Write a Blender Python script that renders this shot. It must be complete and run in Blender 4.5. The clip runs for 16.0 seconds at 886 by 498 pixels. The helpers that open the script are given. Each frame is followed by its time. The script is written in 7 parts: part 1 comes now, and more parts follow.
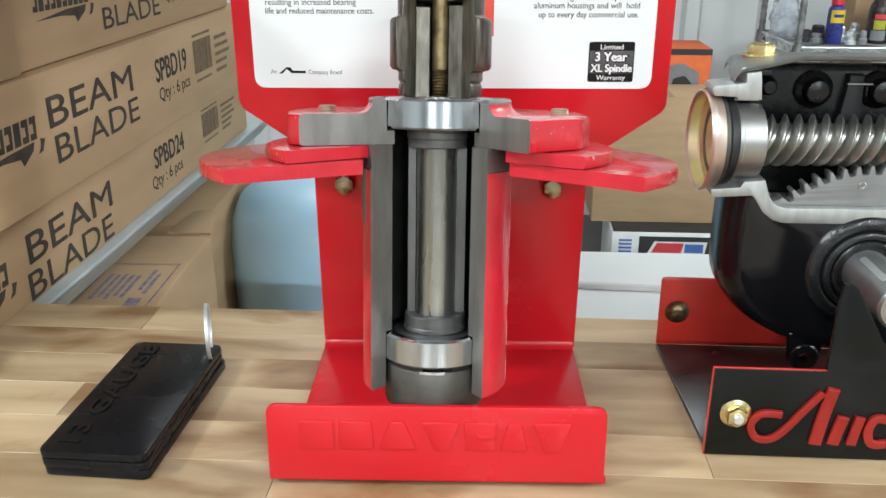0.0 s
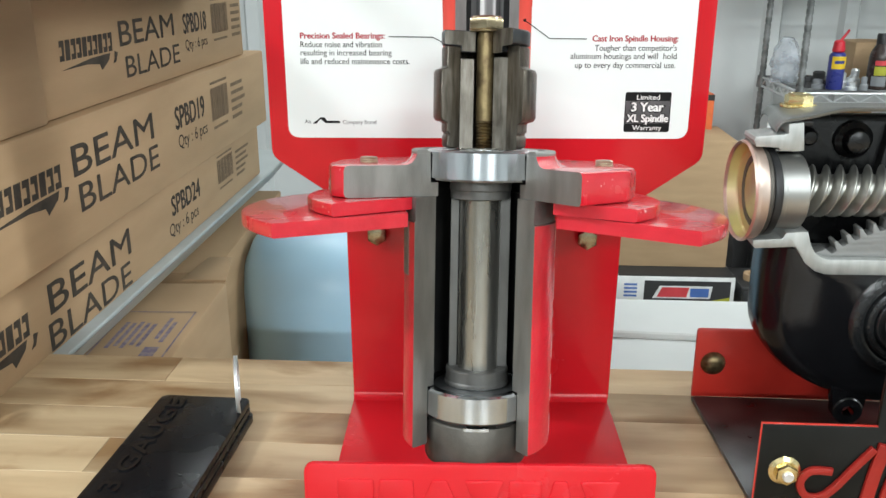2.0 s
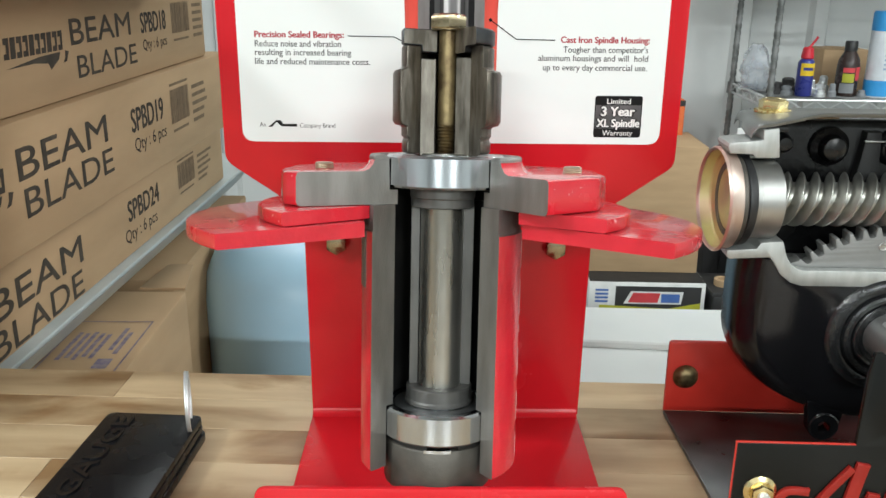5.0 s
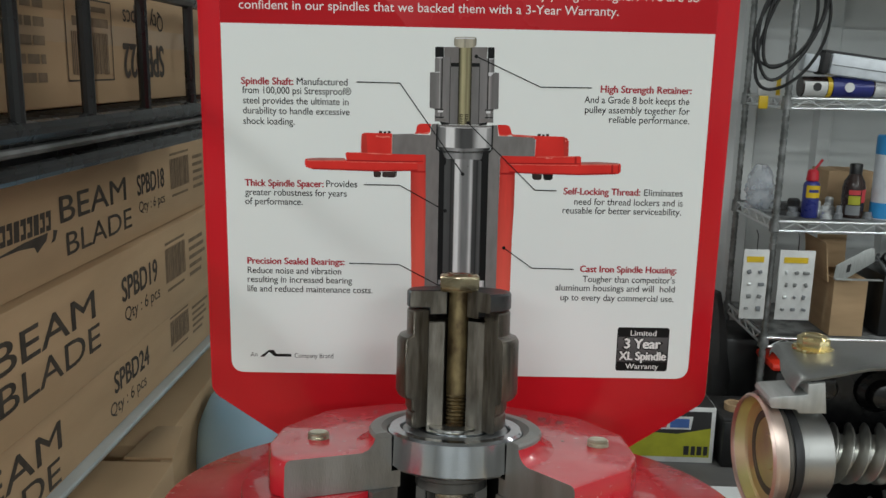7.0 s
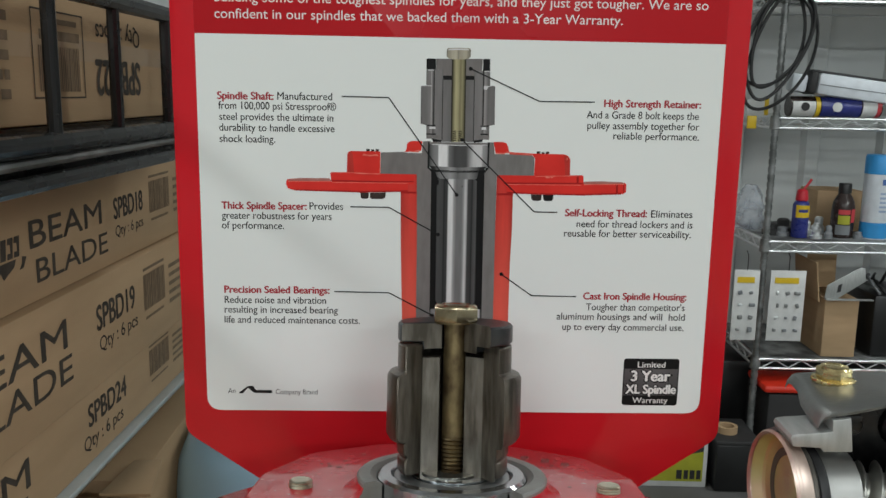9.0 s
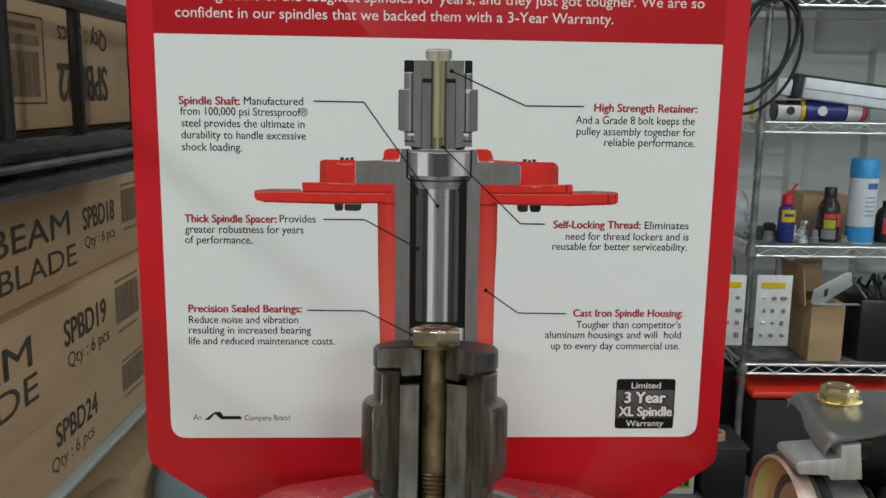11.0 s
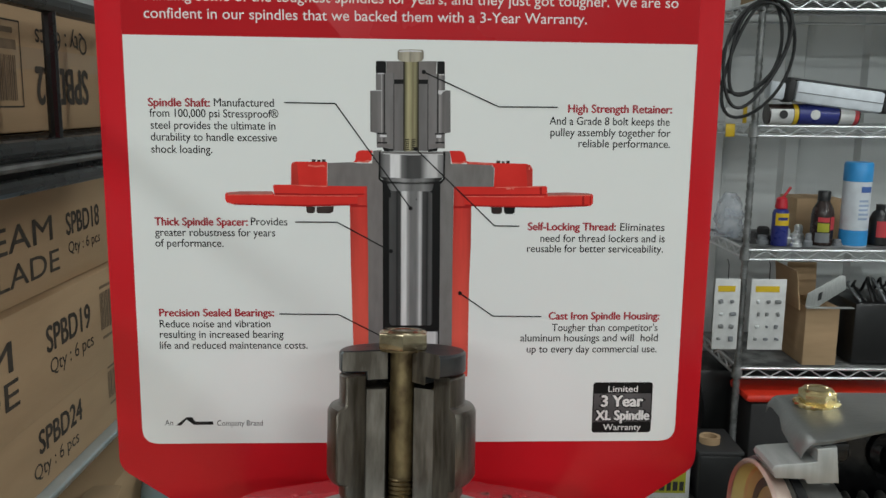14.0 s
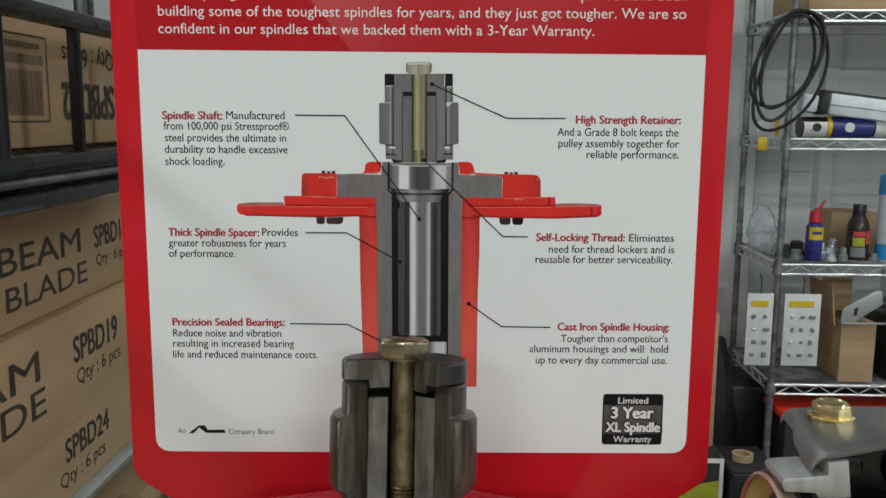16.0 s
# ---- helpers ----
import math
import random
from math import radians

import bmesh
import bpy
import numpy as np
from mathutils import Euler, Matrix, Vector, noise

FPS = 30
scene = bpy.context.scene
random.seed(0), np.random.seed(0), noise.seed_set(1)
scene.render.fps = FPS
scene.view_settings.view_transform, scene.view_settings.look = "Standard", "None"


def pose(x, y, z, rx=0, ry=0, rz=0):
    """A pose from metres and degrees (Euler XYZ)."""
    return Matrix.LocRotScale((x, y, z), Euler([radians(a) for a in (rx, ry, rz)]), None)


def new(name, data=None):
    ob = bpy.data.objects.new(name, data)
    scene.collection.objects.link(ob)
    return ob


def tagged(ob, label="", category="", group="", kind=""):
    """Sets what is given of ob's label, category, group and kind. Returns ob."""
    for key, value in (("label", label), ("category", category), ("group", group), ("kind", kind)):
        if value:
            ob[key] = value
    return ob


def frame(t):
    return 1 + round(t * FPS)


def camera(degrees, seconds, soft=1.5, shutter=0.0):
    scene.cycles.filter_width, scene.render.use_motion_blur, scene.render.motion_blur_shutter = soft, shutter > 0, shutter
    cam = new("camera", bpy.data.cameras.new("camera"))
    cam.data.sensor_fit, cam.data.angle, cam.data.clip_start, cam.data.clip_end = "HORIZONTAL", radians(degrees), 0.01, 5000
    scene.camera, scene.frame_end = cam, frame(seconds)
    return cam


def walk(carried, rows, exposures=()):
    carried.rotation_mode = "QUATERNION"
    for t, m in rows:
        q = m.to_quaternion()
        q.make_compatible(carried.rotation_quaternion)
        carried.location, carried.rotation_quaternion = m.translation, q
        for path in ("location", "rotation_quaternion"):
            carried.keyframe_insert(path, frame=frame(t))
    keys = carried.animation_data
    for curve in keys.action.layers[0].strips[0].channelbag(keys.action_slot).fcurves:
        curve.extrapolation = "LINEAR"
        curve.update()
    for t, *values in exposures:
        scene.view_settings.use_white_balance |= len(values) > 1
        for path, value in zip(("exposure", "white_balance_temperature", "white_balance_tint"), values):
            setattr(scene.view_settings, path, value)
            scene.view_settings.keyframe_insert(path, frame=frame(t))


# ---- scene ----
cam = camera(54.7, 16.0)
METRES, EYE, TILT, LEAN, TURN = 0.32, 1.227, 0.0, 0.0, 3.7
ROWS = [
    (0.0, 0.0, 0.0, 0.0, -0.03, -21.16, 0.07),
    (0.5, 0.0317, -0.0128, 0.0066, 0.7, -20.0, 0.26),
    (1.0, 0.0117, -0.0104, 0.0123, 0.79, -19.18, 0.16),
    (1.5, -0.0313, 0.0107, 0.0118, 0.72, -18.59, 0.15),
    (2.0, -0.0851, 0.033, 0.0084, -0.23, -18.32, 0.02),
    (2.5, -0.089, 0.0313, 0.0083, -0.77, -18.36, -0.13),
    (3.0, -0.0873, 0.0472, 0.0035, -1.07, -18.35, -0.32),
    (5.5, -0.0584, 0.1475, -0.0073, -2.09, -17.72, -0.73),
    (6.0, -0.0621, 0.1987, 0.0419, -2.04, -16.79, -0.99),
    (6.5, -0.0583, 0.2862, 0.1669, -1.73, -14.35, -0.88),
    (7.0, -0.0697, 0.3453, 0.2253, -1.67, -11.85, -1.08),
    (7.5, -0.0722, 0.3832, 0.2218, -1.79, -10.48, -1.2),
    (8.0, -0.0715, 0.4197, 0.2163, -2.03, -10.28, -1.28),
    (8.5, -0.0735, 0.4321, 0.2109, -2.29, -10.21, -0.97),
    (9.0, -0.0759, 0.4603, 0.2103, -2.58, -10.4, -0.92),
    (11.5, -0.0545, 0.5823, 0.2071, -3.75, -10.01, -0.66),
    (12.0, -0.0461, 0.6, 0.2028, -3.85, -10.09, -0.48),
    (12.5, -0.0479, 0.5961, 0.204, -4.11, -10.01, -0.42),
    (13.0, -0.0453, 0.5792, 0.2071, -4.25, -9.9, -0.44),
    (13.5, -0.0461, 0.5704, 0.2056, -4.36, -9.85, -0.58),
    (14.0, -0.0233, 0.569, 0.2025, -3.79, -9.7, -0.61),
    (14.5, 0.0007, 0.5575, 0.2112, -2.96, -9.59, -0.75),
    (15.0, 0.0203, 0.5581, 0.2081, -2.26, -9.37, -0.62),
    (15.5, 0.0267, 0.5661, 0.2067, -1.86, -8.98, -0.43),
    (16.0, 0.0149, 0.5577, 0.1978, -1.63, -8.74, -0.33),
]
walk(cam, [(t, pose(0, 0, EYE, TILT, LEAN, TURN) @ pose(METRES * x, METRES * y, METRES * z, 90 + pitch, roll, yaw)) for t, x, y, z, yaw, pitch, roll in ROWS],
     exposures=[(0.0, 0.04, 6600, 9), (3.0, 0.06, 6800, 8), (5.5, -0.12, 6850, 8), (6.0, -0.32, 6850, 8), (6.9, -0.96, 6850, 9), (16.0, -0.96, 6850, 9)])

# ---- world and lamps ----
world = bpy.data.worlds.new("workshop_world")
world.use_nodes = True
scene.world = world
world.node_tree.nodes["Background"].inputs[0].default_value = (0.9, 0.95, 1.0, 1)
world.node_tree.nodes["Background"].inputs[1].default_value = 0.02

# Lamps out of view: the first follows the ring's shadow, most are added fill.
LAMPS = [(-1.85, -0.50, 2.70, 0.26, 0.16, 54), (-1.20, -0.95, 2.95, 1.2, 0.16, 24), (1.10, -1.35, 2.60, 1.2, 0.16, 33), (-0.45, 2.3, 2.95, 1.2, 0.16, 24), (2.0, 2.27, 2.40, 1.2, 0.16, 29), (2.55, 0.20, 2.28, 1.2, 0.16, 78), (-1.2, -4.6, 2.95, 1.2, 0.16, 225), (1.6, -4.6, 2.95, 1.2, 0.16, 225)]
for lx, ly, lz, w, d, watts in LAMPS:
    data = bpy.data.lights.new("unseen_lamp", "AREA")
    data.shape, data.size, data.size_y, data.energy, data.color = "RECTANGLE", w, d, watts, (0.91, 1.0, 1.06)
    new("unseen_lamp", data).matrix_world = pose(lx, ly, lz, 0, 0, 0)


# ---- materials ----
def mat(name, col, col2=None, rough=0.5, metal=0.0, scale=30, detail=6, bump=0.0, bscale=300, stretch=(1, 1, 1), rvar=0.12, coat=0.0, vary=0.0, lo=0.35, hi=0.65, spec=0.5, turned=""):
    m = bpy.data.materials.new(name)
    m.use_nodes = True
    nt = m.node_tree
    b = nt.nodes["Principled BSDF"]
    link = nt.links.new
    co = nt.nodes.new("ShaderNodeTexCoord")
    mp = nt.nodes.new("ShaderNodeMapping")
    mp.inputs["Scale"].default_value = stretch
    link(co.outputs["Object"], mp.inputs[0])
    n1 = nt.nodes.new("ShaderNodeTexNoise")
    n1.inputs["Scale"].default_value, n1.inputs["Detail"].default_value = scale, detail
    link(mp.outputs[0], n1.inputs[0])
    n2 = nt.nodes.new("ShaderNodeTexNoise")
    n2.inputs["Scale"].default_value, n2.inputs["Detail"].default_value = bscale, 3
    link(mp.outputs[0], n2.inputs[0])
    if vary:
        info = nt.nodes.new("ShaderNodeObjectInfo")
        add = nt.nodes.new("ShaderNodeVectorMath")
        add.operation = "MULTIPLY_ADD"
        add.inputs[1].default_value, add.inputs[2].default_value = (1, 1, 1), (0, 0, 0)
        off = nt.nodes.new("ShaderNodeMath")
        off.operation = "MULTIPLY"
        off.inputs[1].default_value = 37.0
        link(info.outputs["Random"], off.inputs[0])
        link(mp.outputs[0], add.inputs[0])
        link(off.outputs[0], add.inputs[2])
        link(add.outputs[0], n1.inputs[0])
        link(add.outputs[0], n2.inputs[0])
    ramp = nt.nodes.new("ShaderNodeValToRGB")
    ramp.color_ramp.elements[0].position, ramp.color_ramp.elements[1].position = lo, hi
    col2 = col2 or tuple(c * 0.85 for c in col)
    ramp.color_ramp.elements[0].color, ramp.color_ramp.elements[1].color = (*col2, 1), (*col, 1)
    link(n1.outputs[0], ramp.inputs[0])
    last = ramp.outputs[0]
    if vary:
        hsv = nt.nodes.new("ShaderNodeHueSaturation")
        val = nt.nodes.new("ShaderNodeMapRange")
        val.inputs[3].default_value, val.inputs[4].default_value = 1 - vary, 1 + vary
        link(info.outputs["Random"], val.inputs[0])
        link(val.outputs[0], hsv.inputs["Value"])
        link(last, hsv.inputs["Color"])
        last = hsv.outputs[0]
    link(last, b.inputs["Base Color"])
    mr = nt.nodes.new("ShaderNodeMapRange")
    mr.inputs[3].default_value, mr.inputs[4].default_value = max(rough - rvar, 0.02), min(rough + rvar, 1)
    link(n1.outputs[0], mr.inputs[0])
    link(mr.outputs[0], b.inputs["Roughness"])
    b.inputs["Metallic"].default_value = metal
    b.inputs["Coat Weight"].default_value = coat
    b.inputs["Specular IOR Level"].default_value = spec
    if turned:
        tg = nt.nodes.new("ShaderNodeTangent")
        tg.direction_type, tg.axis = "RADIAL", turned
        link(tg.outputs[0], b.inputs["Tangent"])
        b.inputs["Anisotropic"].default_value, b.inputs["Anisotropic Rotation"].default_value = 0.75, 0.25
    if bump:
        bp = nt.nodes.new("ShaderNodeBump")
        bp.inputs["Strength"].default_value, bp.inputs["Distance"].default_value = bump, 0.0015
        link(n2.outputs[0], bp.inputs["Height"])
        link(bp.outputs[0], b.inputs["Normal"])
    return m


RED = mat("red_powder_coat", (0.60, 0.013, 0.022), (0.56, 0.011, 0.019), 0.24, scale=9, bump=0.05, bscale=700, coat=0.1, spec=0.35)
RED_CAST = mat("red_painted_casting", (0.62, 0.014, 0.030), (0.54, 0.010, 0.024), 0.34, scale=60, bump=0.25, bscale=260, coat=0.25)
RED_GLARED = mat("glared_red_paint", (0.62, 0.016, 0.030), (0.55, 0.012, 0.024), 0.26, scale=45, detail=10, bump=0.14, bscale=170, coat=0.45, lo=0.35, hi=0.75, rvar=0.08)


def glared(m, glare, speck):
    """Glare painted into the faces that look up, and small pale scuffs all over."""
    nt = m.node_tree
    b = nt.nodes["Principled BSDF"]
    src = b.inputs["Base Color"].links[0].from_socket
    co = nt.nodes.new("ShaderNodeTexCoord")
    ge = nt.nodes.new("ShaderNodeNewGeometry")
    sp = nt.nodes.new("ShaderNodeSeparateXYZ")
    nt.links.new(ge.outputs["Normal"], sp.inputs[0])
    up = nt.nodes.new("ShaderNodeMapRange")
    up.inputs[1].default_value, up.inputs[2].default_value = 0.45, 0.95
    nt.links.new(sp.outputs[2], up.inputs[0])
    n1 = nt.nodes.new("ShaderNodeTexNoise")
    n1.inputs["Scale"].default_value, n1.inputs["Detail"].default_value = 32, 9
    nt.links.new(co.outputs["Object"], n1.inputs[0])
    mr = nt.nodes.new("ShaderNodeMapRange")
    mr.inputs[1].default_value, mr.inputs[2].default_value, mr.inputs[3].default_value, mr.inputs[4].default_value = 0.36, 0.66, 0.35, 1.0
    nt.links.new(n1.outputs[0], mr.inputs[0])
    mul = nt.nodes.new("ShaderNodeMath")
    mul.operation = "MULTIPLY"
    nt.links.new(up.outputs[0], mul.inputs[0])
    nt.links.new(mr.outputs[0], mul.inputs[1])
    m1 = nt.nodes.new("ShaderNodeMix")
    m1.data_type = "RGBA"
    m1.inputs[7].default_value = (*glare, 1)
    nt.links.new(mul.outputs[0], m1.inputs[0])
    nt.links.new(src, m1.inputs[6])
    n2 = nt.nodes.new("ShaderNodeTexNoise")
    n2.inputs["Scale"].default_value, n2.inputs["Detail"].default_value = 210, 8
    nt.links.new(co.outputs["Object"], n2.inputs[0])
    th = nt.nodes.new("ShaderNodeMapRange")
    th.inputs[1].default_value, th.inputs[2].default_value = 0.66, 0.74
    nt.links.new(n2.outputs[0], th.inputs[0])
    m2 = nt.nodes.new("ShaderNodeMix")
    m2.data_type = "RGBA"
    m2.inputs[7].default_value = (*speck, 1)
    nt.links.new(th.outputs[0], m2.inputs[0])
    nt.links.new(m1.outputs[2], m2.inputs[6])
    nt.links.new(m2.outputs[2], b.inputs["Base Color"])


# The pinker upward colour stands in for overhead glare; the specks are scuffs.
glared(RED_GLARED, (0.66, 0.070, 0.085), (0.70, 0.38, 0.38))

CRIMSON = mat("crimson_print", (0.47, 0.012, 0.018), (0.45, 0.010, 0.016), 0.30, scale=5, spec=0.22)
WHITE_PRINT = mat("white_print", (0.765, 0.795, 0.775), (0.745, 0.775, 0.755), 0.16, scale=4, coat=0.3, rvar=0.03)
PRINT_RED = mat("red_ink", (0.36, 0.010, 0.022), None, 0.4)
PRINT_BLACK = mat("black_ink", (0.010, 0.010, 0.010), None, 0.4, spec=0.15)
PRINT_WHITE = mat("white_ink", (0.80, 0.78, 0.76), None, 0.4)
BADGE_GREY = mat("dark_grey_ink", (0.095, 0.090, 0.092), (0.035, 0.033, 0.034), 0.4, scale=30, detail=1)
IRON_CUT = mat("machined_cast_iron", (0.30, 0.288, 0.270), (0.215, 0.205, 0.190), 0.42, 0.75, scale=26, detail=9, stretch=(3, 3, 0.7), bump=0.15, bscale=500)
# Near black instead of iron grey: the shade inside the bore, put into colour.
IRON_IN_SHADE = mat("bore_shade_iron", (0.035, 0.034, 0.033), (0.02, 0.02, 0.02), 0.5, 0.5, scale=40)
STEEL = mat("ground_bearing_steel", (0.58, 0.61, 0.64), (0.52, 0.55, 0.58), 0.20, 1.0, scale=60, rvar=0.02, turned="Z")
STEEL_SHAFT = mat("turned_shaft_steel", (0.46, 0.455, 0.425), (0.30, 0.285, 0.25), 0.28, 0.92, scale=22, stretch=(3, 3, 0.6), rvar=0.08, bump=0.04, bscale=400)
SHIELD = mat("grey_bearing_shield", (0.34, 0.35, 0.355), (0.27, 0.28, 0.285), 0.36, 0.9, scale=40, rvar=0.05, turned="Z")
HUB_STEEL = mat("brown_grey_hub_steel", (0.175, 0.155, 0.128), (0.075, 0.064, 0.052), 0.36, 0.85, scale=90, detail=10, stretch=(3, 3, 0.6), bump=0.12, bscale=600)
HUB_CUT = mat("sawn_hub_steel", (0.245, 0.222, 0.190), (0.105, 0.091, 0.073), 0.38, 0.8, scale=80, detail=10, stretch=(3, 3, 0.6), bump=0.12, bscale=600)
PALE_ZINC = mat("pale_zinc_thread", (0.66, 0.64, 0.52), (0.50, 0.47, 0.34), 0.34, 0.9, scale=150)
RIM_BARE = mat("bare_collar_rim", (0.30, 0.305, 0.285), (0.22, 0.225, 0.21), 0.42, 0.35, scale=60, detail=9, bump=0.15, bscale=500)
ZINC_HEAD = mat("worn_zinc_head", (0.42, 0.36, 0.24), (0.26, 0.20, 0.12), 0.24, 0.95, scale=110, bump=0.15)
RETAINER_DARK = mat("dark_retainer_steel", (0.055, 0.060, 0.064), (0.035, 0.038, 0.042), 0.38, 0.6, scale=60, bump=0.1)
CAP_STEEL = mat("oiled_cap_steel", (0.115, 0.105, 0.092), (0.070, 0.064, 0.056), 0.48, 0.6, scale=45, detail=8, bump=0.12, bscale=500)
CASE_SKIN = mat("grey_cast_skin", (0.20, 0.20, 0.19), (0.14, 0.14, 0.135), 0.42, 0.6, scale=50, bump=0.25, bscale=400)
CAST_MARK = mat("dark_casting_mark", (0.16, 0.05, 0.045), (0.30, 0.10, 0.09), 0.7, scale=200)
RUBBER = mat("black_rubber", (0.012, 0.012, 0.013), None, 0.45)
GOLD = mat("yellow_zinc_plating", (0.80, 0.68, 0.38), (0.68, 0.54, 0.26), 0.26, 1.0, scale=90, rvar=0.08)
BRONZE = mat("old_zinc_bolt", (0.27, 0.205, 0.105), (0.095, 0.064, 0.036), 0.38, 0.95, scale=140, detail=8, stretch=(1, 1, 0.7), bump=0.2)
COPPER = mat("pink_zinc_cup", (0.68, 0.56, 0.49), (0.62, 0.46, 0.39), 0.42, 0.95, scale=40, rvar=0.06)
# Yellow plating; the browner second tone stands in for reflections in the cup.
BRASS_IN = mat("cup_inside_with_reflections", (0.66, 0.62, 0.32), (0.54, 0.40, 0.26), 0.50, 0.9, scale=26, detail=2, rvar=0.06, lo=0.38, hi=0.58)
ALU = mat("cut_aluminium", (0.46, 0.47, 0.455), (0.38, 0.39, 0.375), 0.48, 0.65, scale=40, stretch=(6, 1, 1), bump=0.15, bscale=500)
SEAT_STEEL_Y = mat("turned_shaft_end_steel", (0.42, 0.42, 0.41), (0.33, 0.33, 0.32), 0.34, 0.85, scale=50, rvar=0.06, turned="Y")
BLACK_HUB = mat("rough_black_hub_paint", (0.016, 0.017, 0.018), (0.010, 0.0105, 0.011), 0.24, scale=60, bump=0.35, bscale=350)
SEAT_STEEL = mat("turned_seat_steel", (0.44, 0.44, 0.425), (0.38, 0.38, 0.365), 0.46, 0.9, scale=50, rvar=0.04, turned="X")
GEAR_STEEL = mat("flat_gear_steel", (0.215, 0.215, 0.208), (0.175, 0.175, 0.168), 0.5, 0.3, scale=40, bump=0.1)
CHAMBER = mat("black_chamber_paint", (0.0045, 0.0045, 0.0048), (0.003, 0.003, 0.0033), 0.28, scale=30, bump=0.15, bscale=260, spec=0.4)
WEB_GREY = mat("dark_web_iron", (0.018, 0.018, 0.018), (0.012, 0.012, 0.012), 0.5, scale=40, spec=0.25)
MAT_GREY = mat("worn_grey_shelf_mat", (0.20, 0.205, 0.20), (0.05, 0.05, 0.05), 0.6, scale=14, detail=8, lo=0.4, hi=0.6)
ALU_DULL = mat("grey_cover_steel", (0.27, 0.275, 0.265), (0.21, 0.215, 0.205), 0.36, 0.75, scale=22, bump=0.12, bscale=350)
BLACK_GLOSS = mat("black_gloss_paint", (0.008, 0.008, 0.009), (0.006, 0.006, 0.007), 0.17, scale=20, rvar=0.07, bump=0.05, bscale=500, spec=0.3)
BLACK_POWDER = mat("black_powder_coat", (0.008, 0.009, 0.0085), (0.006, 0.0065, 0.006), 0.22, scale=20, bump=0.05, bscale=800, spec=0.2)
BLACK_DUSTY = mat("dusty_black_coat", (0.060, 0.056, 0.054), (0.014, 0.0135, 0.013), 0.30, scale=22, detail=7, bump=0.05, bscale=600, lo=0.42, hi=0.72)
BLACK_PLATE = mat("black_painted_steel_plate", (0.008, 0.008, 0.009), (0.006, 0.006, 0.007), 0.27, scale=30, bump=0.04, bscale=900, spec=0.22)
SPACER_CUT = mat("cut_spacer_steel", (0.135, 0.132, 0.125), (0.095, 0.092, 0.087), 0.42, 0.5, scale=40, stretch=(3, 3, 0.6))
PRIMER = mat("chipped_pale_primer", (0.55, 0.26, 0.26), (0.66, 0.48, 0.47), 0.7, scale=300)
ORANGE_RED = mat("orange_red_paint", (0.56, 0.034, 0.022), (0.48, 0.027, 0.018), 0.36, scale=30, coat=0.1)
MARK_RED = mat("red_mark_paint", (0.33, 0.022, 0.016), (0.26, 0.015, 0.011), 0.34, scale=30, coat=0.1, spec=0.3)
WORM = mat("worm_steel", (0.42, 0.415, 0.385), (0.30, 0.295, 0.27), 0.32, 0.92, scale=40, rvar=0.06)
CARD = mat("brown_corrugated_card", (0.46, 0.31, 0.175), (0.40, 0.265, 0.145), 0.82, scale=6, bump=0.12, bscale=120, stretch=(1, 1, 5), vary=0.05)
CARD_TAPE = mat("taped_card", (0.40, 0.265, 0.145), (0.36, 0.235, 0.125), 0.35, scale=20, coat=0.3)
CARD_EDGE = mat("card_cut_edge", (0.36, 0.23, 0.12), None, 0.9, scale=200)
CARD_INK = mat("dark_card_ink", (0.035, 0.026, 0.018), (0.06, 0.045, 0.03), 0.75, scale=60)
CARD_INK_SOFT = mat("faded_card_ink", (0.16, 0.11, 0.065), (0.22, 0.15, 0.09), 0.8, scale=80)
PURPLE_INK = mat("violet_label_ink", (0.17, 0.145, 0.22), (0.32, 0.25, 0.24), 0.8, scale=120)
WOOD = mat("maple_butcher_block", (0.57, 0.425, 0.258), (0.31, 0.195, 0.100), 0.40, scale=4.5, detail=9, stretch=(1.0, 7, 7), bump=0.02, bscale=60, vary=0.15, coat=0.12, lo=0.25, hi=0.62)


def blotched(m, scale, stretch, dark, lo, hi):
    """Heartwood patches laid over a wood, tens of millimetres long and shifted from stave to stave."""
    nt = m.node_tree
    b = nt.nodes["Principled BSDF"]
    src = b.inputs["Base Color"].links[0].from_socket
    co, info = nt.nodes.new("ShaderNodeTexCoord"), nt.nodes.new("ShaderNodeObjectInfo")
    mp, ns = nt.nodes.new("ShaderNodeMapping"), nt.nodes.new("ShaderNodeTexNoise")
    mp.inputs["Scale"].default_value = stretch
    ns.noise_dimensions = "4D"
    ns.inputs["Scale"].default_value, ns.inputs["Detail"].default_value, ns.inputs["Distortion"].default_value = scale, 5, 0.6
    far = nt.nodes.new("ShaderNodeMath")
    far.operation = "MULTIPLY"
    far.inputs[1].default_value = 50.0
    rp, mx = nt.nodes.new("ShaderNodeValToRGB"), nt.nodes.new("ShaderNodeMix")
    rp.color_ramp.elements[0].position, rp.color_ramp.elements[1].position = lo, hi
    rp.color_ramp.elements[0].color, rp.color_ramp.elements[1].color = (1, 1, 1, 1), (*dark, 1)
    mx.data_type, mx.blend_type = "RGBA", "MULTIPLY"
    mx.inputs[0].default_value = 1.0
    nt.links.new(co.outputs["Object"], mp.inputs[0])
    nt.links.new(mp.outputs[0], ns.inputs["Vector"])
    nt.links.new(info.outputs["Random"], far.inputs[0])
    nt.links.new(far.outputs[0], ns.inputs["W"])
    nt.links.new(ns.outputs[0], rp.inputs[0])
    nt.links.new(src, mx.inputs[6])
    nt.links.new(rp.outputs[0], mx.inputs[7])
    nt.links.new(mx.outputs[2], b.inputs["Base Color"])


